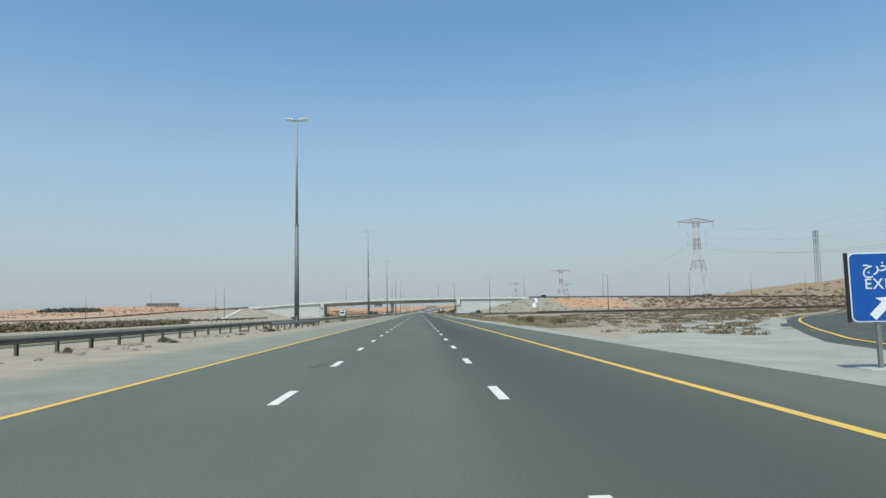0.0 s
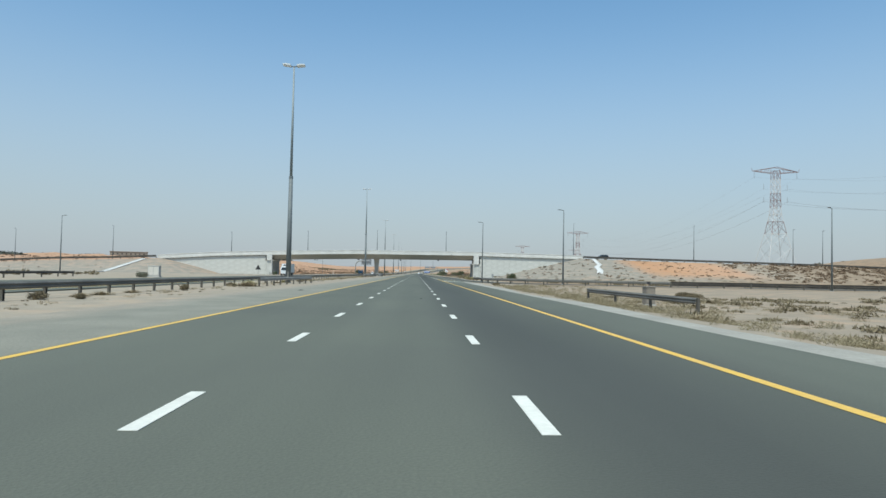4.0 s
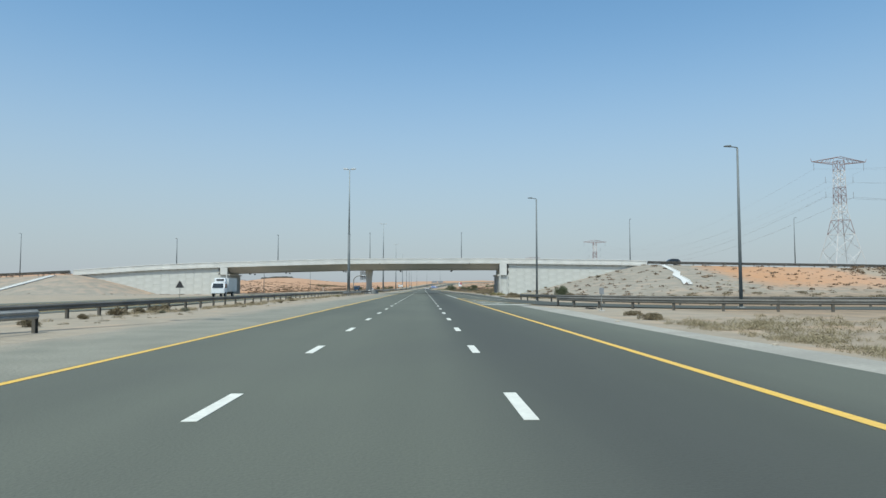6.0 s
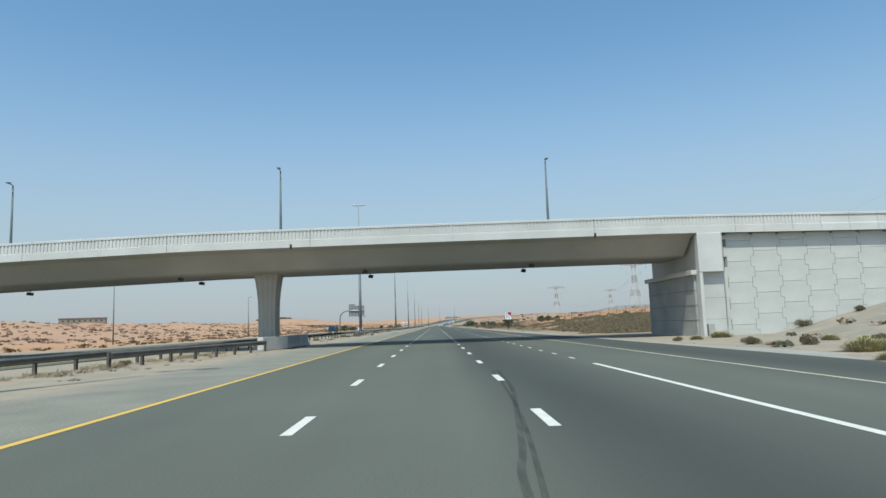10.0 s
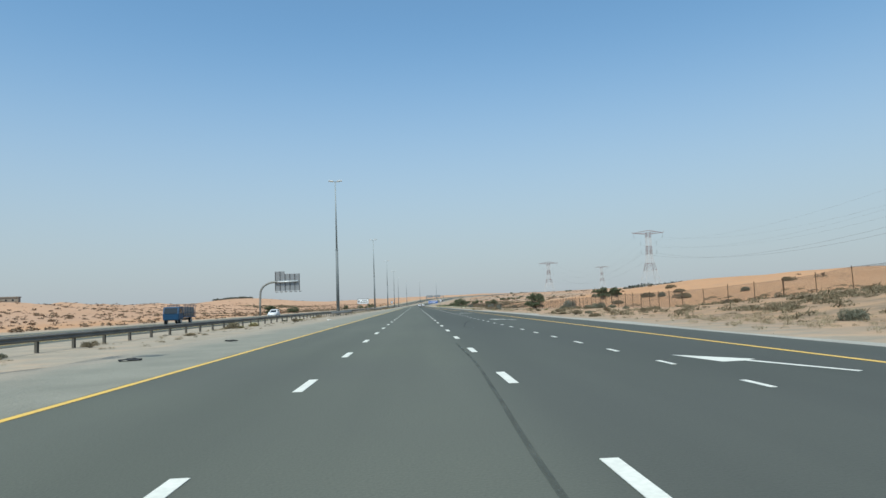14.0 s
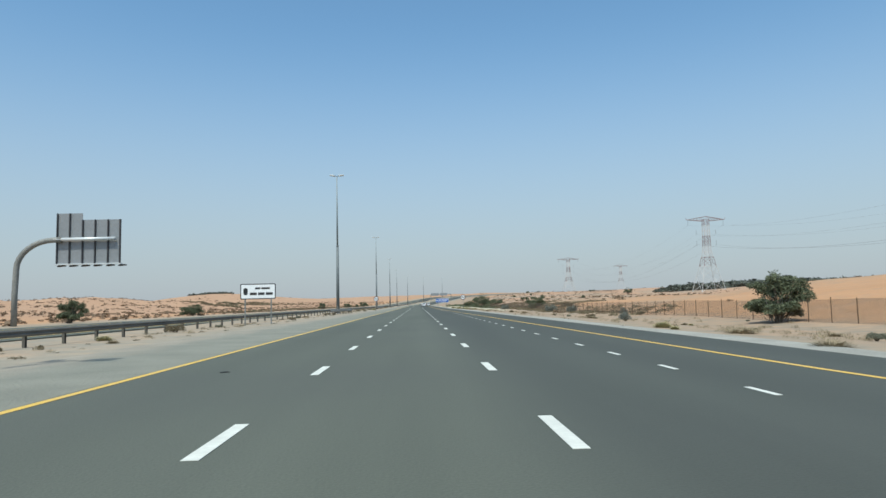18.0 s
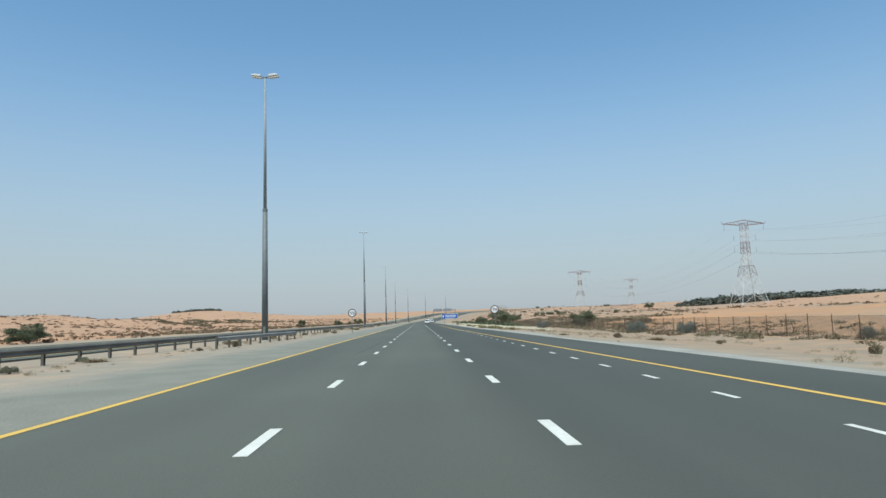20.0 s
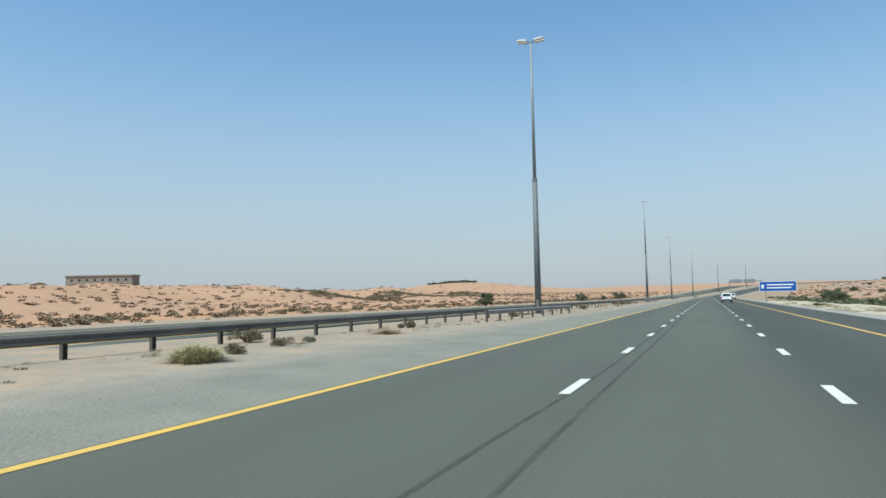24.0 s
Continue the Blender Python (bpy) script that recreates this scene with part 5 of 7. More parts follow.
def board_sign():
    top = thing("street_name_board", "white board with dark border and unreadable text on two posts", "road sign", at=pose(-11.45, 573, -0.05))
    for x in (-1.1, 1.1):
        bm = bmesh.new()
        box(bm, x - 0.05, x + 0.05, 0.02, 0.12, -0.2, 2.4)
        part("post", bm, M_GALV_DULL, top)
    bm = bmesh.new()
    prism(bm, rounded(3.0, 1.32, 0.12, 0, 2.80), "y", -0.005, 0.02)
    part("border", bm, M_BROWN, top, "dark border")
    bm = bmesh.new()
    prism(bm, rounded(2.84, 1.16, 0.08, 0, 2.80), "y", -0.012, 0.004)
    part("panel", bm, M_SIGNW, top, "white panel")
    for z, hgt, x0, x1 in ((3.06, 0.16, -0.25, 0.2), (3.06, 0.16, 0.28, 1.0), (2.60, 0.22, -0.68, -0.1), (2.60, 0.22, 0.0, 0.55), (2.60, 0.22, 0.66, 1.25)):
        bm = bmesh.new()
        flat(bm, [(x0, z - hgt / 2), (x1, z - hgt / 2), (x1, z + hgt / 2), (x0, z + hgt / 2)], -0.013, 0.003)
        part("text_bar", bm, M_BROWN, top, "dark bar of unreadable text")
    bm = bmesh.new()
    flat(bm, rounded(0.36, 0.6, 0.16, -1.05, 2.80), -0.013, 0.003)
    part("emblem", bm, M_BLACK, top, "dark blue emblem shape")


board_sign()


def blue_direction_sign(x, y, w, h, zc, label):
    top = thing("direction_sign", label, "road sign", "blue direction signs", at=pose(x + float(bend(y)), y, float(rise(y)) - 0.05))
    for px in (-w * 0.33, w * 0.33):
        bm = bmesh.new()
        box(bm, px - 0.07, px + 0.07, 0.02, 0.16, -0.2, zc)
        part("post", bm, M_GALV_DULL, top)
    bm = bmesh.new()
    prism(bm, rounded(w, h, 0.12, 0, zc), "y", -0.005, 0.03)
    part("border", bm, M_SIGNW, top, "white border")
    bm = bmesh.new()
    prism(bm, rounded(w - 0.12, h - 0.12, 0.1, 0, zc), "y", -0.012, 0.004)
    part("panel", bm, M_BLUE, top, "blue panel")
    for dz, x0, x1 in ((0.28, -w * 0.3, w * 0.42), (-0.25, -w * 0.3, w * 0.36)):
        bm = bmesh.new()
        flat(bm, [(x0, zc + dz - 0.10), (x1, zc + dz - 0.10), (x1, zc + dz + 0.10), (x0, zc + dz + 0.10)], -0.013, 0.003)
        part("text_bar", bm, M_SIGNW, top, "white bar of unreadable text")
    bm = bmesh.new()
    flat(bm, [(-w * 0.44, zc - 0.35), (-w * 0.38, zc - 0.35), (-w * 0.38, zc + 0.1), (-w * 0.35, zc + 0.1), (-w * 0.41, zc + 0.4), (-w * 0.47, zc + 0.1), (-w * 0.44, zc + 0.1)], -0.013, 0.003)
    part("arrow", bm, M_SIGNW, top)


blue_direction_sign(13.3, 822, 5.9, 1.75, 2.75, "wide blue direction sign on posts beside the road")


def far_gantry(y, label):
    b, r = float(bend(y)), float(rise(y))
    top = thing("overhead_gantry", label, "sign gantry", "far overhead gantries")
    for x in (-9.0, 12.5):
        bm = bmesh.new()
        box(bm, b + x - 0.3, b + x + 0.3, y, y + 0.5, r - 0.3, r + 7.6)
        part("leg", bm, M_GALV_DULL, top)
    bm = bmesh.new()
    box(bm, b - 9.0, b + 12.5, y - 0.1, y + 0.6, r + 6.9, r + 7.5)
    part("beam", bm, M_GALV_DULL, top)
    for x in (-4.6, 4.6):
        bm = bmesh.new()
        box(bm, b + x - 4.0, b + x + 4.0, y - 0.25, y - 0.12, r + 5.8, r + 8.6)
        part("panel", bm, M_SIGNBACK, top, "wide overhead sign panel")


far_gantry(1230, "overhead sign gantry far along the road")


# ---------------------------------------------------------------- power line
def pylon_parts(h, top):
    """A lattice tower with splayed legs, narrow body and one wide top arm, in red and white bands."""
    def bar(bm, a, b, r=0.10):
        tube(bm, [a, b], r, 4, False)
    def half(z):
        return float(np.interp(z / h, [0, 0.34, 0.55, 0.97, 1.0], [9.2, 4.6, 2.3, 1.9, 1.9]))
    bands = [(0.0, 0.20, M_PYWHITE), (0.20, 0.34, M_PYWHITE), (0.34, 0.46, M_PYRED), (0.46, 0.60, M_PYWHITE), (0.60, 0.74, M_PYRED), (0.74, 0.88, M_PYWHITE), (0.88, 0.965, M_PYRED)]
    for a, b, m in bands:
        bm = bmesh.new()
        za, zb = a * h, b * h
        n = max(1, int((zb - za) / (half((za + zb) / 2) * 2.2) + 0.6))
        for k in range(n):
            z0, z1 = za + (zb - za) * k / n, za + (zb - za) * (k + 1) / n
            c0 = [(sx * half(z0), sy * half(z0), z0) for sx, sy in ((-1, -1), (1, -1), (1, 1), (-1, 1))]
            c1 = [(sx * half(z1), sy * half(z1), z1) for sx, sy in ((-1, -1), (1, -1), (1, 1), (-1, 1))]
            for i in range(4):
                j = (i + 1) % 4
                bar(bm, c0[i], c1[i], 0.18)
                bar(bm, c0[i], c1[j])
                bar(bm, c0[j], c1[i])
                if a >= 0.2:
                    bar(bm, c1[i], c1[j])
        part("lattice_body", bm, m, top, "red lattice band" if m is M_PYRED else "white lattice band")
    for s in (-1, 1):
        bm = bmesh.new()
        tip = (s * 14.7, 0, h * 0.958)
        for sy in (-1, 1):
            bar(bm, (s * 1.9, sy * 1.9, h * 0.94), tip, 0.17)
            bar(bm, (0, sy * 1.6, h), tip, 0.17)
            for k in range(1, 5):
                t = k / 5
                x = s * (1.9 + (14.7 - 1.9) * t)
                bar(bm, (x, sy * 1.9 * (1 - t), h * (0.94 + 0.018 * t)), (x - s * 1.2, sy * 1.6 * (1 - t), h * (1 - 0.042 * t)), 0.12)
        bar(bm, tip, (s * 15.2, 0, h * 0.985), 0.14)
        part("crossarm", bm, M_PYRED, top, "tapered lattice crossarm")
        for x, l in ((13.6, 4.2), (7.5, 11.0), (7.5, 19.0)):
            bm = bmesh.new()
            z = h * 0.95
            bar(bm, (s * x, 0, z - (l - 3.5 if l > 5 else 0)), (s * x, 0, z - l), 0.12)
            part("insulator", bm, M_WIRE, top, "insulator string")


PYL = [(226, 70, 16, 52), (225, 513, 13.5, 58.2), (222, 1013, 11.0, 51.8), (214, 1445, 11.0, 50.0)]
for px, py, pz, ph in PYL:
    tower = thing("power_pylon", "red and white lattice power pylon with wide top arm", "pylon", "power line pylons", at=pose(px, py, min(pz, float(terrain(px, py))) - 0.3, 0, 0, 0))
    pylon_parts(ph + (pz - min(pz, float(terrain(px, py)))) + 0.3, tower)
tower = thing("power_pylon", "small distant lattice power pylon", "pylon", "far pylons", at=pose(427, 1897, float(terrain(427, 1897)) - 0.5))
pylon_parts(52, tower)

for k, ((ax, ay, az, ah), (bx, by, bz, bh)) in enumerate(zip(PYL, PYL[1:])):
    span = thing("power_cables", "sagging aluminium power cables between two pylons", "power cable", "power line spans")
    for off, drop in ((-13.6, 6.5), (13.6, 6.5), (-7.5, 13.5), (7.5, 13.5), (-7.5, 21.5), (7.5, 21.5)):
        bm = bmesh.new()
        pts = []
        for i in range(25):
            t = i / 24
            pts.append((ax + (bx - ax) * t + off, ay + (by - ay) * t, (az + ah - drop) * (1 - t) + (bz + bh - drop) * t - 4 * 20.0 * t * (1 - t)))
        tube(bm, pts, 0.05 if drop > 20 else 0.026, 4, False)
        part("cable", bm, M_WIRE, span)

# slim lattice tower by the ramps
tw = thing("telecom_tower", "slim grey lattice telecom tower on a sandy rise", "tower", at=pose(302, 480, float(terrain(302, 480)) - 0.3))
bm = bmesh.new()
TH = 57 - float(terrain(302, 480))
for k in range(14):
    z0, z1 = TH * k / 14, TH * (k + 1) / 14
    r0, r1 = 1.5 - 0.35 * k / 14, 1.5 - 0.35 * (k + 1) / 14
    c0 = [(sx * r0, sy * r0, z0) for sx, sy in ((-1, -1), (1, -1), (1, 1), (-1, 1))]
    c1 = [(sx * r1, sy * r1, z1) for sx, sy in ((-1, -1), (1, -1), (1, 1), (-1, 1))]
    for i in range(4):
        tube(bm, [c0[i], c1[i]], 0.16, 4, False)
        tube(bm, [c0[i], c1[(i + 1) % 4]], 0.1, 4, False)
part("lattice", bm, M_MAST, tw)
for z in (0.80, 0.9, 0.97):
    bm = bmesh.new()
    for a in range(6):
        c, s = math.cos(a * math.pi / 3), math.sin(a * math.pi / 3)
        box(bm, 1.7 * c - 0.25, 1.7 * c + 0.25, 1.7 * s - 0.25, 1.7 * s + 0.25, TH * z - 1.2, TH * z + 1.2)
    part("antenna_ring", bm, M_MAST_UP, tw, "ring of pale panel antennas")


# ---------------------------------------------------------------- vehicles
def wheel(parent, x, y, r, w=0.22):
    bm = bmesh.new()
    tube(bm, [(x - w / 2, y, r), (x - w / 2 + 0.03, y, r), (x + w / 2 - 0.03, y, r), (x + w / 2, y, r)], [r * 0.92, r, r, r * 0.92], 18)
    tyre = part("wheel", bm, M_TYRE, parent, "black tyre")
    bm = bmesh.new()
    tube(bm, [(x - w / 2 - 0.006, y, r), (x + w / 2 + 0.006, y, r)], r * 0.6, 12)
    part("rim", bm, M_RIM, tyre, "steel rim")


def suv(m, paint, label):
    """A five-door estate car whose tail looks to -y."""
    top = thing("car", label, "car", "cars", at=m)
    W2 = 0.93
    bm = bmesh.new()
    prism(bm, [(-2.35, 0.38), (-2.40, 0.62), (-2.34, 1.02), (0.85, 1.05), (2.05, 0.96), (2.36, 0.72), (2.38, 0.36), (-2.2, 0.30)], "x", -W2, W2)
    part("body", bm, paint, top, "", bevel=0.10)
    bm = bmesh.new()
    lo = [(-2.28, 1.02), (0.95, 1.03)]
    hi = [(-2.02, 1.62), (-1.4, 1.70), (-0.3, 1.70), (0.15, 1.62)]
    prism(bm, [lo[0], lo[1], hi[3], hi[2], hi[1], hi[0]], "x", -W2 + 0.06, W2 - 0.06)
    for v in bm.verts:
        if v.co.z > 1.3:
            v.co.x *= 0.83
    part("cabin", bm, paint, top, "", bevel=0.07)
    bm = bmesh.new()
    prism(bm, [(-0.72, 1.08), (0.72, 1.08), (0.60, 1.55), (-0.60, 1.55)], "y", -0.01, 0.02)
    for v in bm.verts:
        v.co.y += -2.26 + (v.co.z - 1.05) * 0.43
    part("rear_window", bm, M_GLASS, top, "dark rear window")
    bm = bmesh.new()
    prism(bm, [(-0.74, 1.08), (0.74, 1.08), (0.62, 1.56), (-0.62, 1.56)], "y", -0.02, 0.01)
    for v in bm.verts:
        v.co.y += 0.93 - (v.co.z - 1.05) * 1.28
    part("windscreen", bm, M_GLASS, top)
    for s in (-1, 1):
        bm = bmesh.new()
        prism(bm, [(-1.95, 1.10), (0.62, 1.10), (0.1, 1.54), (-1.75, 1.54)], "x", -0.012, 0.012)
        for v in bm.verts:
            v.co.x += s * (0.875 - (v.co.z - 1.03) * 0.24)
        part("side_window", bm, M_GLASS, top)
        bm = bmesh.new()
        box(bm, s * 0.86 - 0.09, s * 0.86 + 0.09, -2.42, -2.3, 0.78, 1.08)
        part("tail_lamp", bm, M_TAIL, top, "red tail lamp")
        bm = bmesh.new()
        box(bm, s * 0.66 - 0.2, s * 0.66 + 0.2, 2.26, 2.37, 0.68, 0.82)
        part("headlamp", bm, M_LAMP, top)
        bm = bmesh.new()
        box(bm, s * 1.02 - 0.1, s * 1.02 + 0.1, 0.55, 0.66, 1.05, 1.18)
        part("mirror", bm, paint, top)
        for y in (-1.42, 1.42):
            wheel(top, s * 0.82, y, 0.36)
    bm = bmesh.new()
    box(bm, -0.88, 0.88, -2.46, -2.3, 0.36, 0.56)
    part("bumper", bm, M_BLACK, top, "black rear bumper", bevel=0.03)
    bm = bmesh.new()
    box(bm, -0.26, 0.26, -2.425, -2.38, 0.74, 0.86)
    part("number_plate", bm, M_LAMP, top, "pale plate")
    return top


suv(pose(4.9, 822.0, 0.0, 0, 0, -1), M_CARW, "white estate car driving ahead on the asphalt")
suv(pose(66, 334.2, float(deck_top(66)) - 0.95, 0, 0, 90), M_CARD, "dark estate car on the embankment road")
suv(pose(-25.8, 532, 0.0, 0, 0, 180) @ Matrix.Scale(0.88, 4), M_CARW, "white car on the opposite carriageway")
suv(pose(8.2, 905.0, 0.0, 0, 0, 0), M_CARW, "white car far ahead on the asphalt")


def truck(m, paint, cargo, label, cage):
    """A light lorry facing +y in its own frame."""
    top = thing("truck", label, "truck", "trucks", at=m)
    bm = bmesh.new()
    prism(bm, [(1.5, 0.55), (3.2, 0.55), (3.25, 1.35), (2.95, 2.25), (1.5, 2.3)], "x", -1.02, 1.02)
    part("cab", bm, paint, top, "", bevel=0.06)
    bm = bmesh.new()
    prism(bm, [(-0.85, 1.4), (0.85, 1.4), (0.8, 2.12), (-0.8, 2.12)], "y", 3.0, 3.04)
    for v in bm.verts:
        v.co.y += 0.26 - (v.co.z - 1.35) * 0.34
    part("windscreen", bm, M_GLASS, top)
    for s in (-1, 1):
        bm = bmesh.new()
        box(bm, s * 1.02 - 0.012, s * 1.02 + 0.012, 1.9, 2.85, 1.4, 2.05)
        part("side_window", bm, M_GLASS, top)
        for y in (2.35, -1.6):
            wheel(top, s * 0.9, y, 0.42, 0.28)
    bm = bmesh.new()
    box(bm, -0.5, 0.5, -3.2, 2.6, 0.5, 0.75)
    part("chassis", bm, M_BLACK, top)
    bm = bmesh.new()
    box(bm, -1.1, 1.1, -3.3, 1.4, 0.82, 0.98)
    part("bed", bm, paint, top, "", bevel=0.02)
    if cage:
        for y in np.linspace(-3.2, 1.3, 8):
            for s in (-1, 1):
                bm = bmesh.new()
                box(bm, s * 1.06 - 0.025, s * 1.06 + 0.025, y - 0.025, y + 0.025, 0.98, 2.55)
                part("stake", bm, paint, top)
        for z in (1.5, 2.5):
            for s in (-1, 1):
                bm = bmesh.new()
                box(bm, s * 1.07 - 0.025, s * 1.07 + 0.025, -3.25, 1.35, z - 0.035, z + 0.035)
                part("rail", bm, paint, top)
        bm = bmesh.new()
        box(bm, -0.98, 0.98, -3.1, 1.2, 0.98, 2.25)
        part("load", bm, cargo, top, "tan sheeted load", bevel=0.12)
    else:
        bm = bmesh.new()
        box(bm, -1.15, 1.15, -3.35, 1.4, 0.98, 3.0)
        part("box_body", bm, cargo, top, "pale box body", bevel=0.04)
        bm = bmesh.new()
        box(bm, -0.8, 0.8, 1.41, 2.05, 2.36, 2.95)
        part("cooling_unit", bm, paint, top, "white cooling unit above the cab", bevel=0.06)
        bm = bmesh.new()
        box(bm, -0.6, 0.6, 2.05, 2.065, 2.5, 2.82)
        part("grille", bm, M_BLACK, top, "dark cooling grille")
    return top


truck(pose(-29.6, 490, 0.0, 0, 0, 180), M_CARB, M_CARGO, "blue lorry with staked sides on the opposite carriageway", True)
truck(pose(-29.6, 273, 0.0, 0, 0, 180), M_CARW, M_LAMP, "white box lorry on the opposite carriageway", False)


# ---------------------------------------------------------------- plants
def leaf_cloud(bm, centre, rx, rz, n, size, rng, hollow=0.35):
    """Small leaf blades scattered through a flattened dome."""
    for _ in range(n):
        a, u = rng.uniform(0, 2 * math.pi), rng.uniform(-0.5, 1)
        r = rng.uniform(hollow, 1) ** 0.6
        s = math.sqrt(max(0, 1 - u * u)) * r
        c = Vector(centre) + Vector((math.cos(a) * s * rx, math.sin(a) * s * rx, u * r * rz))
        d = Vector((rng.gauss(0, 1), rng.gauss(0, 1), rng.gauss(0.3, 0.8))).normalized()
        e = d.cross(Vector((rng.gauss(0, 1), rng.gauss(0, 1), rng.gauss(0, 1)))).normalized()
        k = size * rng.uniform(0.6, 1.5)
        v = [bm.verts.new(c + d * k), bm.verts.new(c + e * k * 0.27), bm.verts.new(c - d * k), bm.verts.new(c - e * k * 0.27)]
        bm.faces.new(v)


def raw_mesh(bm, name, material):
    me = bpy.data.meshes.new(name)
    bm.to_mesh(me)
    bm.free()
    me.materials.append(material)
    return me


def bush(seed, r, h, label, material=None, n=950):
    rng = random.Random(seed)
    top = thing("desert_bush", label, "bush", "verge bushes")
    bm = bmesh.new()
    for _ in range(9):
        a, l = rng.uniform(0, 6.28), rng.uniform(0.5, 0.9)
        p = Vector((math.cos(a) * r * l, math.sin(a) * r * l, h * rng.uniform(0.45, 0.9)))
        tube(bm, [(0, 0, -0.08), p * 0.5 + Vector((0, 0, 0.05)), p], [0.03, 0.018, 0.006], 5, False)
    part("branchwork", bm, M_BARK, top, "bare brown stems")
    bm = bmesh.new()
    for _ in range(8):
        a, l = rng.uniform(0, 6.28), rng.uniform(0.1, 0.68)
        leaf_cloud(bm, (math.cos(a) * r * l, math.sin(a) * r * l, h * rng.uniform(0.12, 0.42)), r * rng.uniform(0.3, 0.52), h * rng.uniform(0.32, 0.52), n // 5, 0.058, rng)
    ob = new("foliage", raw_mesh(bm, "foliage", material or M_SCRUB))
    ob.parent = top
    return top


def grass_tuft(seed, r, h, label, material=None, n=420):
    rng = random.Random(seed)
    top = thing("grass_tuft", label, "grass tuft", "verge grass tufts")
    bm = bmesh.new()
    for _ in range(n):
        a, q = rng.uniform(0, 6.28), rng.uniform(0, 0.75) * r
        b = Vector((math.cos(a) * q, math.sin(a) * q, -0.03))
        o = Vector((math.cos(a + rng.gauss(0, 0.6)), math.sin(a + rng.gauss(0, 0.6)), 0))
        hh = h * rng.uniform(0.45, 1.1) * (1 - 0.9 * (q / r) ** 2)
        s = o.cross(Vector((0, 0, 1))) * 0.008
        mid = b + o * r * rng.uniform(0.2, 0.4) + Vector((0, 0, hh * 0.7))
        tip = b + o * r * rng.uniform(0.5, 0.95) + Vector((0, 0, hh * rng.uniform(0.6, 1.0)))
        v = [bm.verts.new(p) for p in (b - s, b + s, mid + s, mid - s)]
        bm.faces.new(v)
        bm.faces.new((v[3], v[2], bm.verts.new(tip)))
    ob = new("foliage", raw_mesh(bm, "foliage", material or M_STRAW))
    ob.parent = top
    return top


def tree(seed, r, h, label, lean=0.0, n=6000, low=0.35, dome=0.36, fill=1.0, leaf=0.064):
    """A many-stemmed desert tree: grey twigs below, flat layered sprays of small leaves above, ragged at the rim."""
    rng = random.Random(seed)
    top = thing("desert_tree", label, "tree", "desert trees")
    bm = bmesh.new()
    tube(bm, [(0, 0, -0.2), (0.08, 0.02, h * 0.18), (0.18 + lean, 0.05, h * 0.4)], [0.17, 0.13, 0.09], 8, False)
    part("trunk", bm, M_BARK, top, "crooked grey-brown trunk", True)
    ends = []
    bm = bmesh.new()
    for k in range(22):
        a = 2 * math.pi * k / 22 + rng.uniform(-0.2, 0.2)
        l = rng.uniform(0.45, 1.0) * r
        p = Vector((math.cos(a) * l + lean, math.sin(a) * l, h * rng.uniform(low, 0.98) * (1 - 0.25 * (l / r) ** 2)))
        s = Vector((0.1 + lean * 0.6, 0.03, h * rng.uniform(0.02, 0.2)))
        m = s.lerp(p, 0.55) + Vector((rng.gauss(0, 0.12), rng.gauss(0, 0.12), rng.uniform(0.05, 0.25)))
        tube(bm, [s, m, p], [0.05, 0.03, 0.008], 5, False)
        ends += [(p, 0.22), (m.lerp(p, 0.6), 0.26)]
    part("branchwork", bm, M_BARK, top, "", True)
    bm = bmesh.new()
    for k in range(60):
        a, l = rng.uniform(0, 6.283), rng.uniform(0.15, 0.8) * r
        p = Vector((math.cos(a) * l + lean, math.sin(a) * l, h * rng.uniform(0.15, 0.6)))
        q = Vector((p.x * 0.35, p.y * 0.35, rng.uniform(0.0, 0.12) * h))
        tube(bm, [q, q.lerp(p, 0.6) + Vector((rng.gauss(0, 0.08), rng.gauss(0, 0.08), rng.gauss(0, 0.08))), p], [0.016, 0.011, 0.004], 3, False)
    part("twig_tangle", bm, M_TWIG, top, "tangle of dry grey twigs")
    bm = bmesh.new()
    for p, q in ends + [(Vector((lean, 0, h * 0.8)), 0.42), (Vector((lean, 0, h * 0.55)), 0.42), (Vector((lean, 0, h * 0.35)), 0.36)]:
        leaf_cloud(bm, p, r * q * fill * rng.uniform(0.7, 1.35), h * q * dome * rng.uniform(0.6, 1.3), n // 34, leaf, rng, 0.1)
    ob = new("crown", raw_mesh(bm, "crown", M_GREEN))
    ob.parent = top
    return top


def gz(x, y):
    return float(terrain(x, y))


TREES = [tree(11, 1.25, 2.1, "rounded green desert tree with grey twigs by the fence", 0.0, 12000, 0.16, 0.6, 1.15, 0.068), tree(12, 2.9, 4.2, "spreading green acacia on the sandy verge", 0.3, 19000, 0.22, 0.75, 1.45, 0.08), tree(13, 2.2, 2.4, "low grey-green desert tree with crooked limbs", 0.2, 13000, 0.2, 0.75, 1.4, 0.08), tree(14, 2.3, 2.9, "small distant grey-green desert tree on the dunes", 0.1, 3200, 0.25, 0.75, 1.4, 0.15)]
used = set()


def grow(places):
    """Sets copies of the trees at (kind, x, y, size)."""
    for k, x, y, s in places:
        m = pose(x, y, gz(x, y), 0, 0, (x * 37 + y * 11) % 360) @ Matrix.Scale(s, 4)
        if k in used:
            copy_thing(TREES[k], Matrix.Identity(4)).matrix_basis = m
        else:
            used.add(k)
            TREES[k].matrix_basis = m


# along the fence and the sand slope
grow([(0, 33.2, 572.4, 1.95), (2, 40, 727, 1.35), (0, 43.5, 545, 1.25), (0, 46.7, 545.5, 1.05), (0, 56.6, 581, 0.7)])
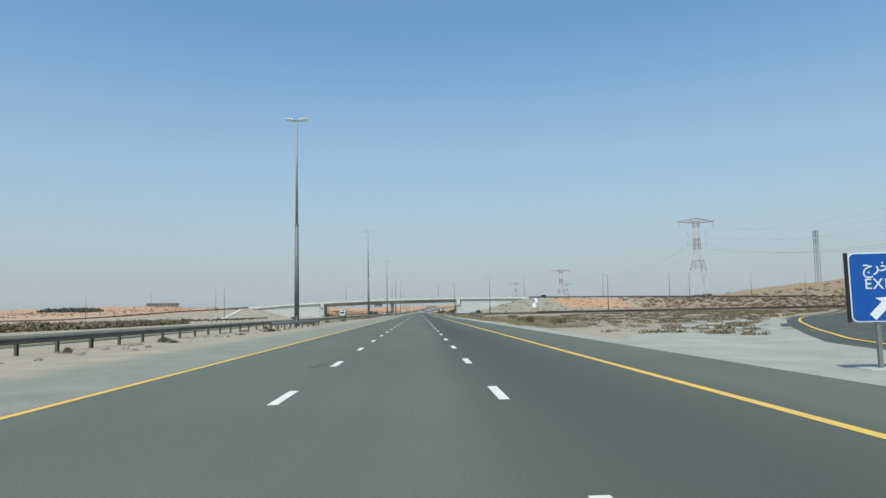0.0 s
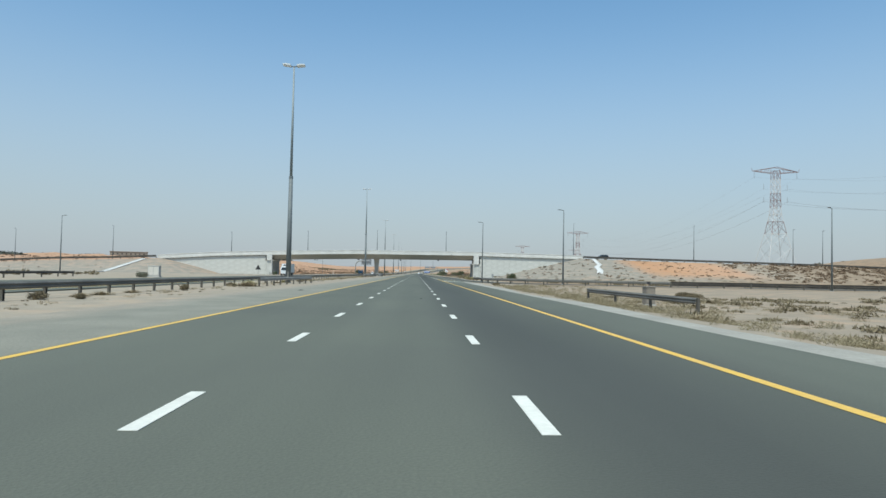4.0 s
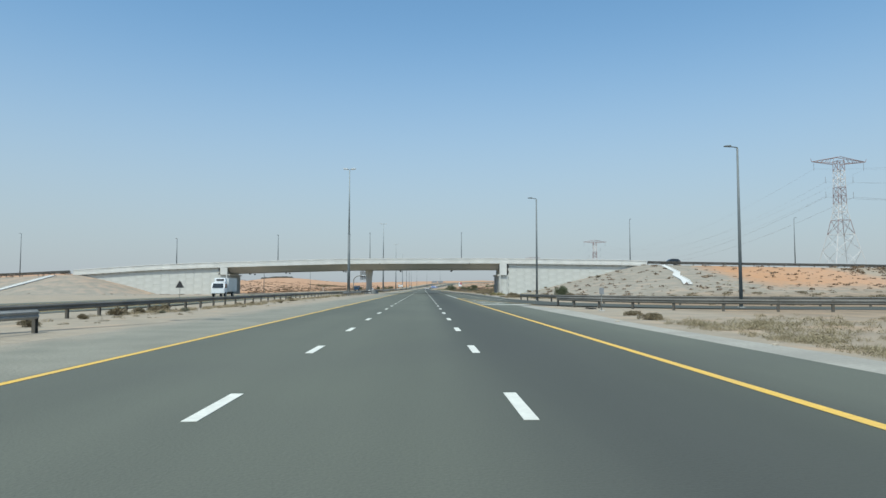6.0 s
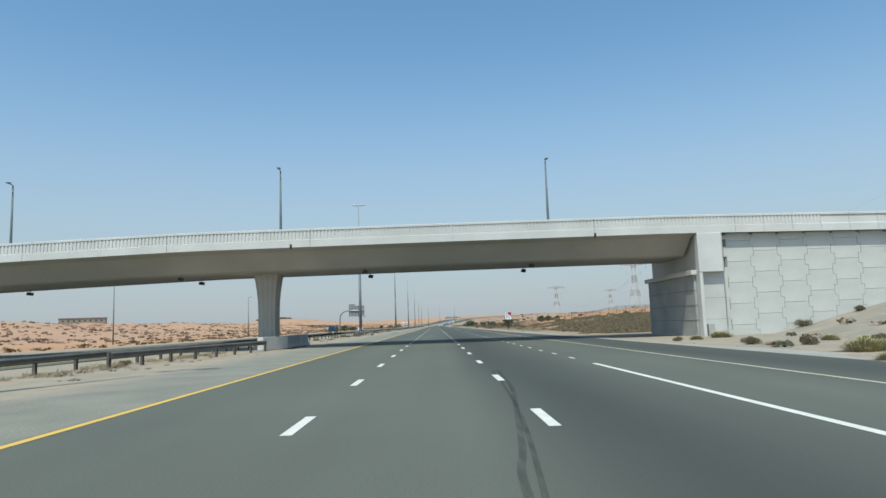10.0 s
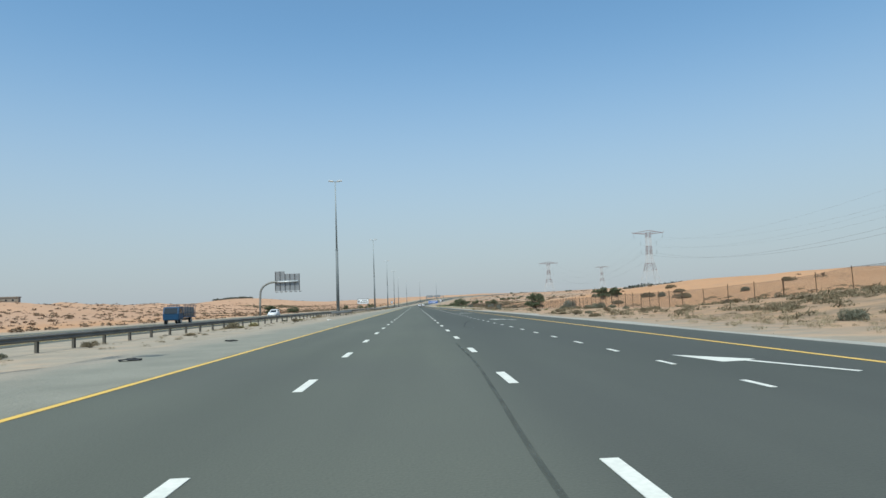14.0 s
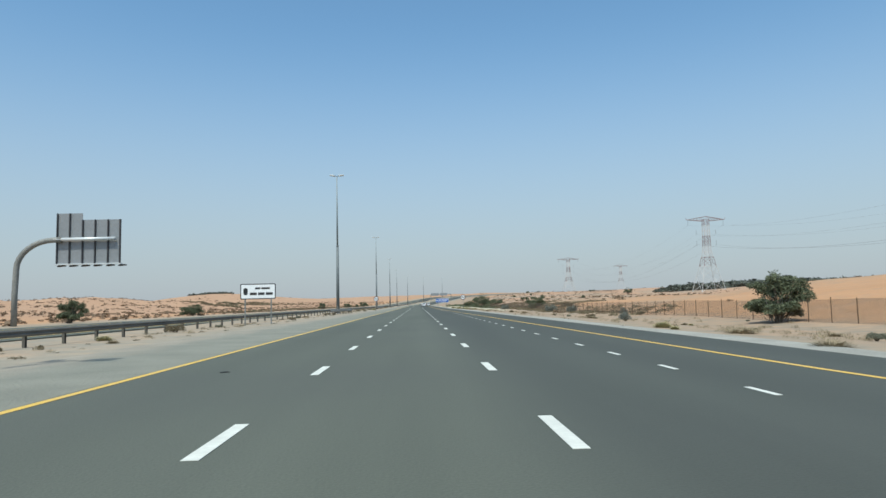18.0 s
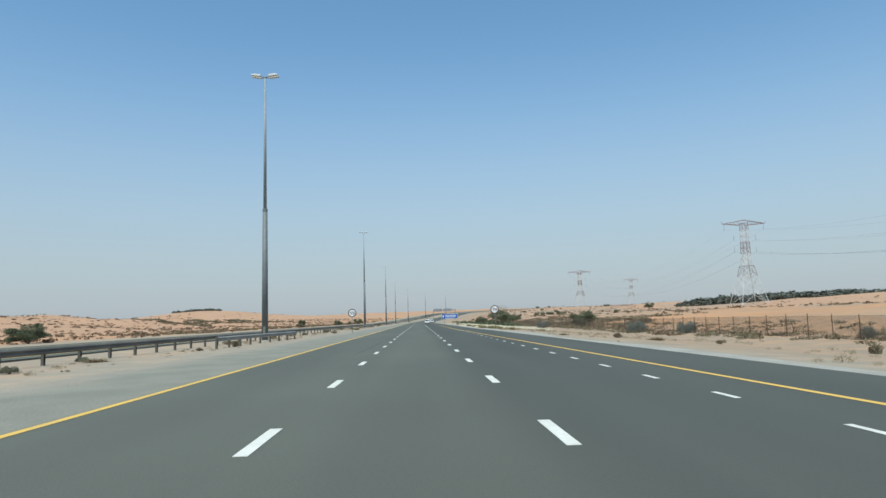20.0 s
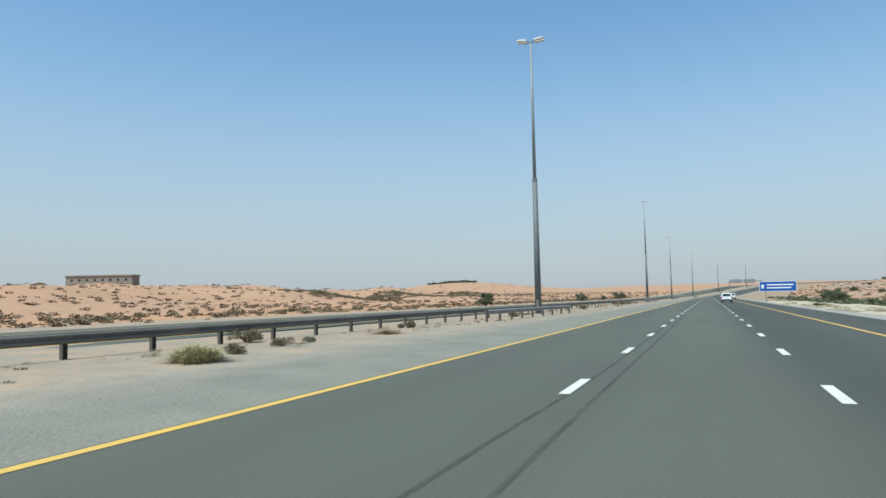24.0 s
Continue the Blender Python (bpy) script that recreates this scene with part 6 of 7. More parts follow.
# on the verge further on
grow([(1, 29.7, 796.5, 1.45), (1, 27, 850, 0.7), (1, 44, 870, 0.9), (2, 33, 905, 1.2), (1, 223, 1213, 1.5)])
# beyond the opposite carriageway
grow([(0, -41.3, 601, 1.35), (2, -44, 655, 1), (0, -42, 826, 1.3), (1, -42, 942, 0.77), (0, -40.5, 985, 0.9), (1, -39, 1032, 1.05)])
r6 = random.Random(62)
for k in range(24):
    yy = r6.uniform(880, 1400)
    grow([(3, float(bend(yy)) + r6.uniform(30, 130) + 0.08 * (yy - 880), yy, r6.uniform(0.5, 0.9))])

BUSHES = [bush(21, 0.7, 0.6, "low dry olive bush on the sandy verge"), bush(22, 1.0, 0.75, "spreading dry brown bush on sand"), bush(23, 0.55, 0.5, "small grey-green bush on gravel", M_GREY), grass_tuft(24, 0.5, 0.3, "straw-coloured dry grass tuft on sand"), grass_tuft(25, 0.75, 0.36, "tall pale grass tuft on sand"), grass_tuft(28, 0.62, 0.52, "dense olive-yellow grass tussock on pale sand", M_TUSSOCK, 800)]


def plant(kinds, places, sink=0.0):
    """Sets copies of bushes at (kind, x, y, size)."""
    for k, x, y, s in places:
        copy_thing(kinds[k], Matrix.Identity(4)).matrix_basis = pose(x, y, gz(x, y) - sink, 0, 0, (x * 53 + y * 7) % 360) @ Matrix.Scale(s, 4)


# along the median
plant(BUSHES, [(3, -11, 50.2, 1.4), (4, -12.2, 164.4, 1.6), (5, -12.4, 166, 1.3), (5, -12.9, 391, 1.1), (5, -10.2, 704.4, 1.15), (5, -10.6, 705.2, 0.8), (0, -10.8, 706.8, 0.65), (1, -11.4, 709.8, 0.5), (1, -9.9, 668.2, 0.55), (0, -11.2, 622.4, 0.7), (0, -12.8, 628.5, 0.6), (4, -12.6, 392, 1.3), (4, -11.4, 398, 1), (0, -9.6, 404, 0.6)])
# on the plain and below the embankment
plant(BUSHES, [(1, 16.3, 55.8, 1), (0, 14.5, 64.5, 1.6), (4, 14.3, 133.5, 1.3), (0, 28.3, 282, 1.3), (5, 21.0, 326, 1.2), (0, 19.3, 312.2, 1), (5, 17.4, 305.4, 1.3), (1, 44, 322, 0.9)])
# in front of the retaining wall and along the foot of its slope
plant(BUSHES, [(5, 18.6, 305.9, 1.1), (5, 19.6, 307, 0.8), (5, 18.1, 297.6, 0.9), (5, 17.2, 294.1, 1.0), (0, 19.5, 294.7, 1.2), (5, 22.3, 297.3, 1.1), (5, 22.4, 316, 0.8), (2, 17.2, 310.6, 0.7), (5, 24.6, 293.7, 0.8), (1, 26.4, 293.7, 0.9), (5, 22.3, 284.8, 1.2), (5, 22.6, 313.3, 0.8), (1, 28.9, 330.2, 0.9), (0, 32.9, 329.9, 0.8), (1, 31.9, 309.9, 0.9)])
# small round bushes on the sandy verge by the fence
plant(BUSHES, [(2, 27.7, 505, 1.1), (1, 27.1, 500.7, 0.7), (0, 18.8, 476.2, 0.8), (2, 29.1, 490.1, 1.0), (0, 16.3, 463.7, 0.95), (4, 15.9, 461.4, 1.1), (2, 26.9, 476.7, 0.8), (4, 15.8, 543.4, 0.95), (4, 13.8, 534, 0.8), (4, 17.7, 660, 0.8), (4, 19.6, 669.5, 0.9), (1, 24, 600, 0.9), (4, 22, 592, 1.2), (0, 27, 610, 1.0), (4, 19, 622, 1.1)])
# on the pale verge further on
plant(BUSHES, [(5, 12.6, 690.3, 0.9), (5, 12.5, 684.2, 1.1), (5, 13.7, 683.2, 0.9), (5, 14.3, 681.9, 1.2), (5, 13.4, 700.4, 1.1), (5, 12.3, 700.2, 0.9), (5, 13.3, 679.5, 1.2), (5, 13.2, 677.2, 0.9), (5, 13.6, 673.1, 1), (5, 13.4, 669.1, 0.8), (5, 15, 668.2, 0.9), (5, 14.1, 661.8, 0.7), (5, 14.4, 712, 1), (5, 13, 723, 1), (5, 15.2, 551, 0.8), (5, 15.2, 511.7, 0.5)])
SHRUB = [bush(29, 1.05, 1.75, "tall round grey-green bush at the foot of the embankment", M_GREEN, 4200), bush(26, 1.05, 1.0, "dense round grey-green dune shrub on sand", M_GREY, 2600), bush(27, 1.2, 0.85, "spreading brown-grey thorny shrub on sand", M_SCRUB, 2200), bush(30, 1.75, 2.1, "tall silver-grey leafy bush in front of the wire fence", M_SILVER, 5500)]
plant(SHRUB, [(2, 46.3, 508.5, 1.6), (1, 29, 502.8, 0.75), (1, 30.6, 503.6, 0.95), (2, 47, 525, 1.5), (1, 27.2, 494, 0.6), (2, 25.6, 489.4, 0.6), (1, 24.9, 500.6, 0.8), (2, 24.6, 497.4, 0.5), (1, 50.4, 576.6, 1.3), (1, 55.7, 582.4, 0.9), (2, 53.2, 525.7, 1.2), (1, 56, 506, 1), (2, 69.1, 515.5, 1.3), (1, 29.1, 496.3, 0.9), (1, 47.7, 521, 1.2), (3, 28.7, 719.3, 1.0), (0, 36.3, 716, 1.25), (3, 32.5, 667.8, 1.05), (3, 34.0, 653.5, 0.9), (3, 31.7, 526.2, 0.95), (3, 26.6, 594.6, 0.62), (2, 42, 694, 1.8), (2, 37, 690, 0.8), (2, 27.6, 548.8, 0.9), (2, 37.9, 517, 1.2), (2, 37, 524, 0.8)], 0.05)
plant(SHRUB, [(2, 46, 467.7, 1.5), (1, 49, 466.7, 1.2), (1, 21, 426.7, 0.7), (2, 32.9, 463.6, 1), (2, 22.8, 458.4, 0.5), (2, 24, 458.9, 0.5), (2, 15.7, 449.2, 0.5), (1, -37.6, 205.6, 1.1), (0, -42.5, 321, 0.85), (2, 26.7, 165.1, 0.95), (2, 27.9, 166.2, 0.8), (2, 13, 195.2, 0.6), (2, 13.6, 199.7, 0.5)], 0.05)
SHRUB[0].matrix_basis = pose(29.0, 291.5, gz(29.0, 291.5) - 0.1) @ Matrix.Scale(1.45, 4)
SHRUB[3].matrix_basis = pose(35.5, 623.0, gz(35.5, 623.0)) @ Matrix.Scale(0.6, 4)
SHRUB[1].matrix_basis, SHRUB[2].matrix_basis = pose(52.0, 566.0, gz(52.0, 566.0)) @ Matrix.Scale(1.4, 4), pose(60.0, 548.0, gz(60.0, 548.0)) @ Matrix.Scale(1.3, 4)
rng = random.Random(7)
for k in range(230):
    if k < 140:
        x, y = -13.9 + 2.6 * rng.uniform(0, 1) ** 1.6, rng.uniform(10, 860)
    elif k < 205:
        y = rng.uniform(370, 880)
        x = rng.uniform(ROAD_R(y) + 2.0, float(fence_line(y)) + 1.0)
    else:
        x, y = rng.uniform(15, 26), rng.uniform(255, 326)
    if abs(y - 337) < 12:
        continue
    i = rng.choice((3, 4, 4, 0, 0, 5, 1, 2))
    copy_thing(BUSHES[i], Matrix.Identity(4)).matrix_basis = pose(x, y, gz(x, y), 0, 0, rng.uniform(0, 360)) @ Matrix.Scale(rng.uniform(0.35, 0.95) if k < 140 else rng.uniform(0.3, 0.85), 4)
for i, ob in enumerate(BUSHES):
    ob.matrix_basis = pose(15.5 + 1.7 * i, 76 + 9 * i, gz(15.5 + 1.7 * i, 76 + 9 * i))


def scatter(name, label, category, spots, material, blades, r, flat=0.55, leaf=0.26, thin=1.0):
    """Many tiny shrubs, each a spiky clump of blades, in one mesh."""
    spots = np.asarray(spots, float)
    rs = np.random.RandomState(len(spots) + blades)
    n = len(spots)
    base = np.stack([spots[:, 0], spots[:, 1], terrain(spots[:, 0], spots[:, 1])], -1)
    size = r * spots[:, 2]
    a = rs.uniform(0, 2 * np.pi, (n, blades))
    up = rs.uniform(0.05, 1, (n, blades))
    rad = np.sqrt(rs.uniform(0, 1, (n, blades))) * 0.9
    c = np.stack([np.cos(a) * rad, np.sin(a) * rad, up * flat * (1.1 - 0.6 * rad)], -1)
    d = rs.normal(0, leaf, (n, blades, 3))
    e = rs.normal(0, leaf, (n, blades, 3))
    d[..., 2] *= 0.7
    e[..., 2] *= 0.7
    if thin < 1.0:
        d[..., 2] = np.abs(d[..., 2]) * 1.6
        P = np.stack([c + d, c - 0.5 * d + thin * e, c - 0.5 * d - thin * e], 2)
    else:
        P = np.stack([c + d, c + e, c - 0.6 * d - 0.5 * e], 2)
    P[..., 2] = np.maximum(P[..., 2], -0.05)
    P = P * size[:, None, None, None] + base[:, None, None, :]
    v = P.reshape(-1, 3)
    f = np.arange(len(v)).reshape(-1, 3)
    me = bpy.data.meshes.new(name)
    me.from_pydata(v.tolist(), [], f.tolist())
    me.materials.append(material)
    tagged(new(name, me), label, category, kind="stuff")


rs = np.random.RandomState(5)


def spots(n, x0, x1, y0, y1, lo, hi, keep=None):
    p = np.stack([rs.uniform(x0, x1, n), rs.uniform(y0, y1, n), rs.uniform(lo, hi, n) ** 1.5], -1)
    p[:, 0] += bend(p[:, 1])
    return p[keep(p)] if keep is not None else p


clump = lambda p: fbm(p[:, 0] / 30 + 9, p[:, 1] / 30) > -0.06
off_road = lambda p: (p[:, 1] < 326) | (p[:, 1] > 350)
scatter("dune_scrub", "scattered dry shrubs on the orange dunes", "scrub", np.concatenate([spots(15000, -330, -42, 345, 1250, 0.35, 1.15), spots(1500, -700, -200, 500, 2000, 0.8, 1.5)]), M_SCRUBFAR, 26, 0.72, 0.62, 0.24)
scatter("dune_scrub", "sparse shrubs on the sand slopes", "scrub", np.concatenate([spots(1800, 130, 420, 60, 380, 0.6, 1.5), spots(900, 30, 320, 385, 1400, 0.6, 1.3, clump), spots(1300, 36, 200, 800, 1500, 0.5, 1.3), spots(420, 26, 130, 285, 328, 0.3, 0.85), spots(900, 104, 230, 285, 330, 0.4, 1.2), spots(2400, 150, 420, 60, 420, 0.6, 1.6), spots(40, -140, -50, 295, 328, 0.3, 0.7)]), M_SCRUBFAR, 30, 0.95, 0.55, 0.2)
ramp_x = lambda y: np.interp(y, [0, 13, 35, 67, 118, 161], [16, 19, 29, 48, 86, 114])
off_ramp = lambda p: np.abs(p[:, 0] - ramp_x(p[:, 1]) - 3) > 7
off_loop = lambda p: ~((p[:, 1] > 186) & (p[:, 1] < 256) & (p[:, 0] < 28)) & (np.abs(p[:, 1] - 212) > 9)
patchy = lambda p, size, level: fbm(p[:, 0] / size, p[:, 1] / (size * 0.6)) > level
scatter("plain_scrub", "brown scrub and dry grass on the gravel plain", "scrub", spots(15000, 13, 170, 20, 285, 0.5, 1.2, lambda p: (p[:, 0] > 13.0 + rs.uniform(0, 6, len(p))) & off_loop(p) & off_ramp(p) & patchy(p, 4.5, 0.0) & ~((p[:, 1] > 165) & (p[:, 1] < 205) & (p[:, 0] < 70))), M_SCRUB, 84, 0.7, 0.3, 0.13, 0.35)
scatter("plain_grass", "straw-coloured dry grass on the gravel plain", "grass", spots(2600, 12.8, 90, 30, 300, 0.5, 1.1, lambda p: (p[:, 0] > 13.2 + rs.uniform(0, 4, len(p))) & patchy(p, 9, 0.03) & off_loop(p) & off_ramp(p) & ((p[:, 1] < 168) | (p[:, 1] > 225))), M_STRAW, 130, 0.62, 0.26, 0.10, 0.14)
scatter("plain_tussocks", "olive tussocks along the gravel edge", "grass", spots(4600, 11.7, 22, 40, 192, 0.4, 1.05, lambda p: (p[:, 0] > 11.8 + 3 * rs.uniform(0, 1, len(p)) ** 2) & (p[:, 0] < 13.2 + 7 * rs.uniform(0, 1, len(p)) ** 2) & patchy(p, 5, -0.05) & off_ramp(p)), M_OLIVE, 230, 0.62, 0.5, 0.10, 0.12)
scatter("hedge_scrub", "dark dusty scrub beyond the opposite carriageway", "scrub", np.concatenate([spots(1500, -58, -44.5, -10, 128, 0.6, 1.1), spots(700, -120, -58, 20, 240, 0.5, 1.0, lambda p: patchy(p, 30, 0.0))]), M_SCRUB, 60, 1.15, 0.75, 0.2, 0.5)
scatter("verge_grass", "pale dry grass along the verge and fence", "grass", np.concatenate([spots(900, 12.6, 26, 140, 200, 0.35, 0.85, lambda p: fbm(p[:, 0] / 9, p[:, 1] / 9) > -0.09), spots(900, 15.5, 30, 24, 120, 0.35, 0.85, lambda p: fbm(p[:, 0] / 9, p[:, 1] / 9) > 0.0), spots(330, 17.5, 23, 385, 440, 0.4, 0.9), spots(1100, 13.2, 33, 560, 900, 0.4, 0.95, lambda p: patchy(p, 7, 0.0)), spots(260, 12.2, 17, 655, 800, 0.5, 1.0), spots(500, 15, 26, 385, 560, 0.4, 0.9), spots(2300, -14.0, -9.9, 0, 900, 0.25, 0.75, lambda p: off_road(p) & patchy(p, 5, -0.02) & (p[:, 0] - bend(p[:, 1]) < -10 - 3.2 * rs.uniform(0, 1, len(p)))), spots(500, -13.8, -12.2, 200, 330, 0.4, 0.95)]), M_STRAW, 72, 0.46, 0.62, 0.2, 0.11)
scatter("verge_scrub", "dark dry scrub on the sandy bank", "scrub", np.concatenate([spots(700, -13.9, -10.2, -20, 860, 0.2, 0.5, off_road), spots(560, 62, 220, 620, 1150, 0.6, 1.4, clump), spots(520, 36, 62, 725, 860, 0.8, 1.5), spots(900, 23, 37, 415, 446, 0.4, 1.0, lambda p: (p[:, 0] < fence_line(p[:, 1]) - 1) & patchy(p, 7, -0.02)), spots(11000, 19, 60, 352, 424, 0.5, 1.15, lambda p: (p[:, 0] < fence_line(p[:, 1]) + 1 * rs.uniform(0, 1, len(p))) & (p[:, 0] > 19.5 + np.clip(p[:, 1] - 385, 0, 40) * 0.22 + 3 * rs.uniform(0, 1, len(p))) & (rs.uniform(0, 1, len(p)) < np.interp(p[:, 1], [352, 405, 424], [1, 1, 0.15]))), spots(900, 18, 62, 350, 500, 0.5, 1.2, clump), spots(420, 30, 46, 690, 900, 0.6, 1.4), spots(260, 31, 37, 735, 830, 0.8, 1.4), spots(420, 31, 42, 612, 735, 0.6, 1.3)]), M_SCRUB, 56, 0.66, 0.36, 0.175, 0.26)
scatter("shrub_belt", "dense dark green shrub belt at the dune foot", "shrubs", np.concatenate([spots(110, 20, 32, 760, 930, 0.7, 1.2)]), M_GREEN, 90, 1.25, 0.7, 0.14)
scatter("scrub_belt", "long grey-brown scrub belt at the foot of the dunes", "scrub", np.concatenate([spots(900, -118, -100, 858, 1010, 0.7, 1.2), spots(500, -60, -46, 700, 1100, 0.5, 1.0), spots(300, -135, -110, 1010, 1150, 0.7, 1.2)]), M_SCRUB, 60, 1.0, 0.55, 0.16)
scatter("ridge_woodland", "dark low woodland along a far ridge", "woodland", np.concatenate([spots(2900, 238, 640, 1080, 1260, 1.2, 2.1), spots(300, 250, 520, 560, 640, 0.9, 1.4), spots(130, -330, -286, 585, 606, 1.0, 1.6), spots(70, -352, -296, 1376, 1392, 0.7, 1.2)]), M_WOOD, 120, 2.9, 0.8, 0.14)


# ---------------------------------------------------------------- fence
def fence(y0, y1):
    top = thing("wire_fence", "rusty wire mesh fence on thin steel posts in the sand", "fence", "wire fences")
    n = int(round((y1 - y0) / 3.4))
    P = []
    for k in range(n + 1):
        y = y0 + (y1 - y0) * k / n
        P.append(Vector((float(fence_line(y)), y, gz(float(fence_line(y)), y))))
    r2 = random.Random(int(y0))
    for k, p in enumerate(P):
        bm = bmesh.new()
        lx, ly = r2.gauss(0, 0.025), r2.gauss(0, 0.03)
        tube(bm, [p - Vector((0, 0, 0.2)), p + Vector((lx, ly, 1.92 + r2.uniform(-0.06, 0.1)))], 0.038, 5)
        part("post", bm, M_RUST, top)
    bm = bmesh.new()
    for a, b in zip(P, P[1:]):
        for h in np.linspace(0.05, 1.78, 26):
            w = 0.012 if h < 1.77 else 0.022
            z = Vector((0, 0, h))
            q = [bm.verts.new(c) for c in (a + z, b + z, b + z + Vector((0, 0, w)), a + z + Vector((0, 0, w)))]
            bm.faces.new(q)
        for t in np.linspace(0.01, 0.99, 66):
            c = a.lerp(b, float(t))
            q = [bm.verts.new(v) for v in (c, c + Vector((0, 0.012, 0)), c + Vector((0, 0.012, 1.78)), c + Vector((0, 0, 1.78)))]
            bm.faces.new(q)
    ob = new("mesh", raw_mesh(bm, "mesh", M_MESHW))
    ob.parent = top


for y in range(416, 816, 40):
    fence(y, y + 40)


# ---------------------------------------------------------------- stones and litter
def stone(seed):
    r3 = random.Random(seed)
    bm = bmesh.new()
    bmesh.ops.create_icosphere(bm, subdivisions=1, radius=1)
    for v in bm.verts:
        v.co *= r3.uniform(0.7, 1.15)
        v.co.z *= 0.55
    return finish(bm, "stone", M_ROCK)


STONES = [stone(k) for k in range(4)]
r4 = random.Random(31)
for k in range(170):
    if k % 3 == 0:
        x, y = r4.uniform(-13.5, -8.5), r4.uniform(5, 800)
    else:
        y = r4.uniform(20, 800)
        x = r4.uniform(ROAD_R(y) + 0.6, ROAD_R(y) + 4.5)
    if 200 < y < 262 or 326 < y < 350:
        continue
    s = r4.uniform(0.03, 0.12)
    ob = tagged(new("stone", STONES[k % 4]), "small pale stone on the gravel verge", "stone", "verge stones")
    ob.matrix_basis = pose(x, y, gz(x, y) + 0.3 * s, 0, 0, r4.uniform(0, 360)) @ Matrix.Scale(s, 4)


for k in range(38):
    x, y, s = r4.uniform(15, 28), r4.uniform(688, 780), r4.uniform(0.14, 0.5)
    ob = tagged(new("rock", STONES[k % 4]), "pale broken rock dumped at the foot of the fence", "rock", "fence rocks")
    ob.matrix_basis = pose(x, y, gz(x, y) + 0.25 * s, 0, 0, r4.uniform(0, 360)) @ Matrix.Scale(s, 4)


def sand_bank(x0, x1, y0, y1, lift):
    """A low bank of pale spoil that runs out unevenly into the ground at its rim."""
    xs, ys = np.linspace(x0, x1, 40), np.linspace(y0, y1, 120)
    X, Y = np.meshgrid(xs, ys)
    a, b = (X - x0) / (x1 - x0), (Y - y0) / (y1 - y0)
    rim = sst(0, 0.12, a) * sst(1, 0.6, a) * sst(0, 0.15, b) * sst(1, 0.85, b)
    Z = terrain(X, Y) - 0.06 + rim * lift * (0.42 + 2.0 * fbm(X / 3.5, Y / 6)) + 0.10 * rim * fbm(X / 1.1, Y / 1.1)
    idx = np.arange(X.size).reshape(X.shape)
    quads = np.stack([idx[:-1, :-1], idx[:-1, 1:], idx[1:, 1:], idx[1:, :-1]], -1).reshape(-1, 4)
    me = bpy.data.meshes.new("sand_bank")
    me.from_pydata(np.stack([X, Y, Z], -1).reshape(-1, 3).tolist(), [], quads.tolist())
    me.materials.append(M_SANDSTRIP)
    me.polygons.foreach_set("use_smooth", [True] * len(me.polygons))
    tagged(new("sand_bank", me), "low bank of pale cream sand beside the road", "sand bank", kind="structure")


sand_bank(11.0, 31.0, 676, 846, 0.40)


def rag(x, y, s, material, label, name="tyre_scrap"):
    """A crumpled scrap lying on the ground."""
    r5 = random.Random(int(x * 100 + y))
    bm = bmesh.new()
    bmesh.ops.create_grid(bm, x_segments=7, y_segments=4, size=0.5)
    for v in bm.verts:
        v.co.z = 0.05 + 0.10 * r5.uniform(-0.6, 1) * (1 - 2 * abs(v.co.x) * 0.5)
        v.co.y *= 0.6 + r5.uniform(-0.1, 0.1)
    low = [bm.verts.new(v.co - Vector((0, 0, 0.07))) for v in list(bm.verts)]
    ob = new(name, finish(bm, name, material))
    mod = ob.modifiers.new("thick", "SOLIDIFY")
    mod.thickness = 0.03
    ob.matrix_basis = pose(x, y, 0.0 if -9 < x < 10 else gz(x, y), 0, 0, r5.uniform(0, 180)) @ Matrix.Scale(s, 4)
    tagged(ob, label, "litter", "roadside litter")


rag(-6.8, 419.7, 0.65, M_TYRE, "black shred of tyre on the gravel shoulder")
rag(-6.7, 430.7, 0.55, M_TYRE, "black shred of tyre on the gravel shoulder")
rag(-5.8, 154.0, 0.3, M_TYRE, "small black scrap on the gravel shoulder")
rag(2.7, 142.7, 0.16, M_TYRE, "small dark scrap on the asphalt")
rag(-2.1, 530.3, 0.2, M_TYRE, "small dark scrap on the asphalt")
rag(-8.1, 477.8, 0.55, M_SIGNW, "white plastic bag on the gravel", "plastic_bag")
rag(11.9, 37.1, 0.4, M_TYRE, "black shred of tyre on the verge")
rag(14.4, 211.6, 0.85, M_TYRE, "black tyre piece beside the ramp")


hut = thing("utility_box", "square pale grey utility box on the gravel", "utility box", at=pose(-39.5, 214.7, 0, 0, 0, 6))
bm = bmesh.new()
box(bm, -0.95, 0.95, -0.7, 0.7, -0.15, 0.12)
part("plinth", bm, M_CONCG, hut, "", bevel=0.02)
bm = bmesh.new()
box(bm, -0.85, 0.85, -0.6, 0.6, 0.12, 1.68)
part("cabinet", bm, M_CONCG, hut, "", bevel=0.03)
bm = bmesh.new()
box(bm, -0.9, 0.9, -0.65, 0.65, 1.68, 1.76)
part("roof", bm, M_CONC, hut, "thin overhanging roof")
for s in (-1, 1):
    bm = bmesh.new()
    box(bm, s * 0.41 - 0.38, s * 0.41 + 0.38, -0.62, -0.6, 0.25, 1.58)
    part("door", bm, M_CONC, hut)


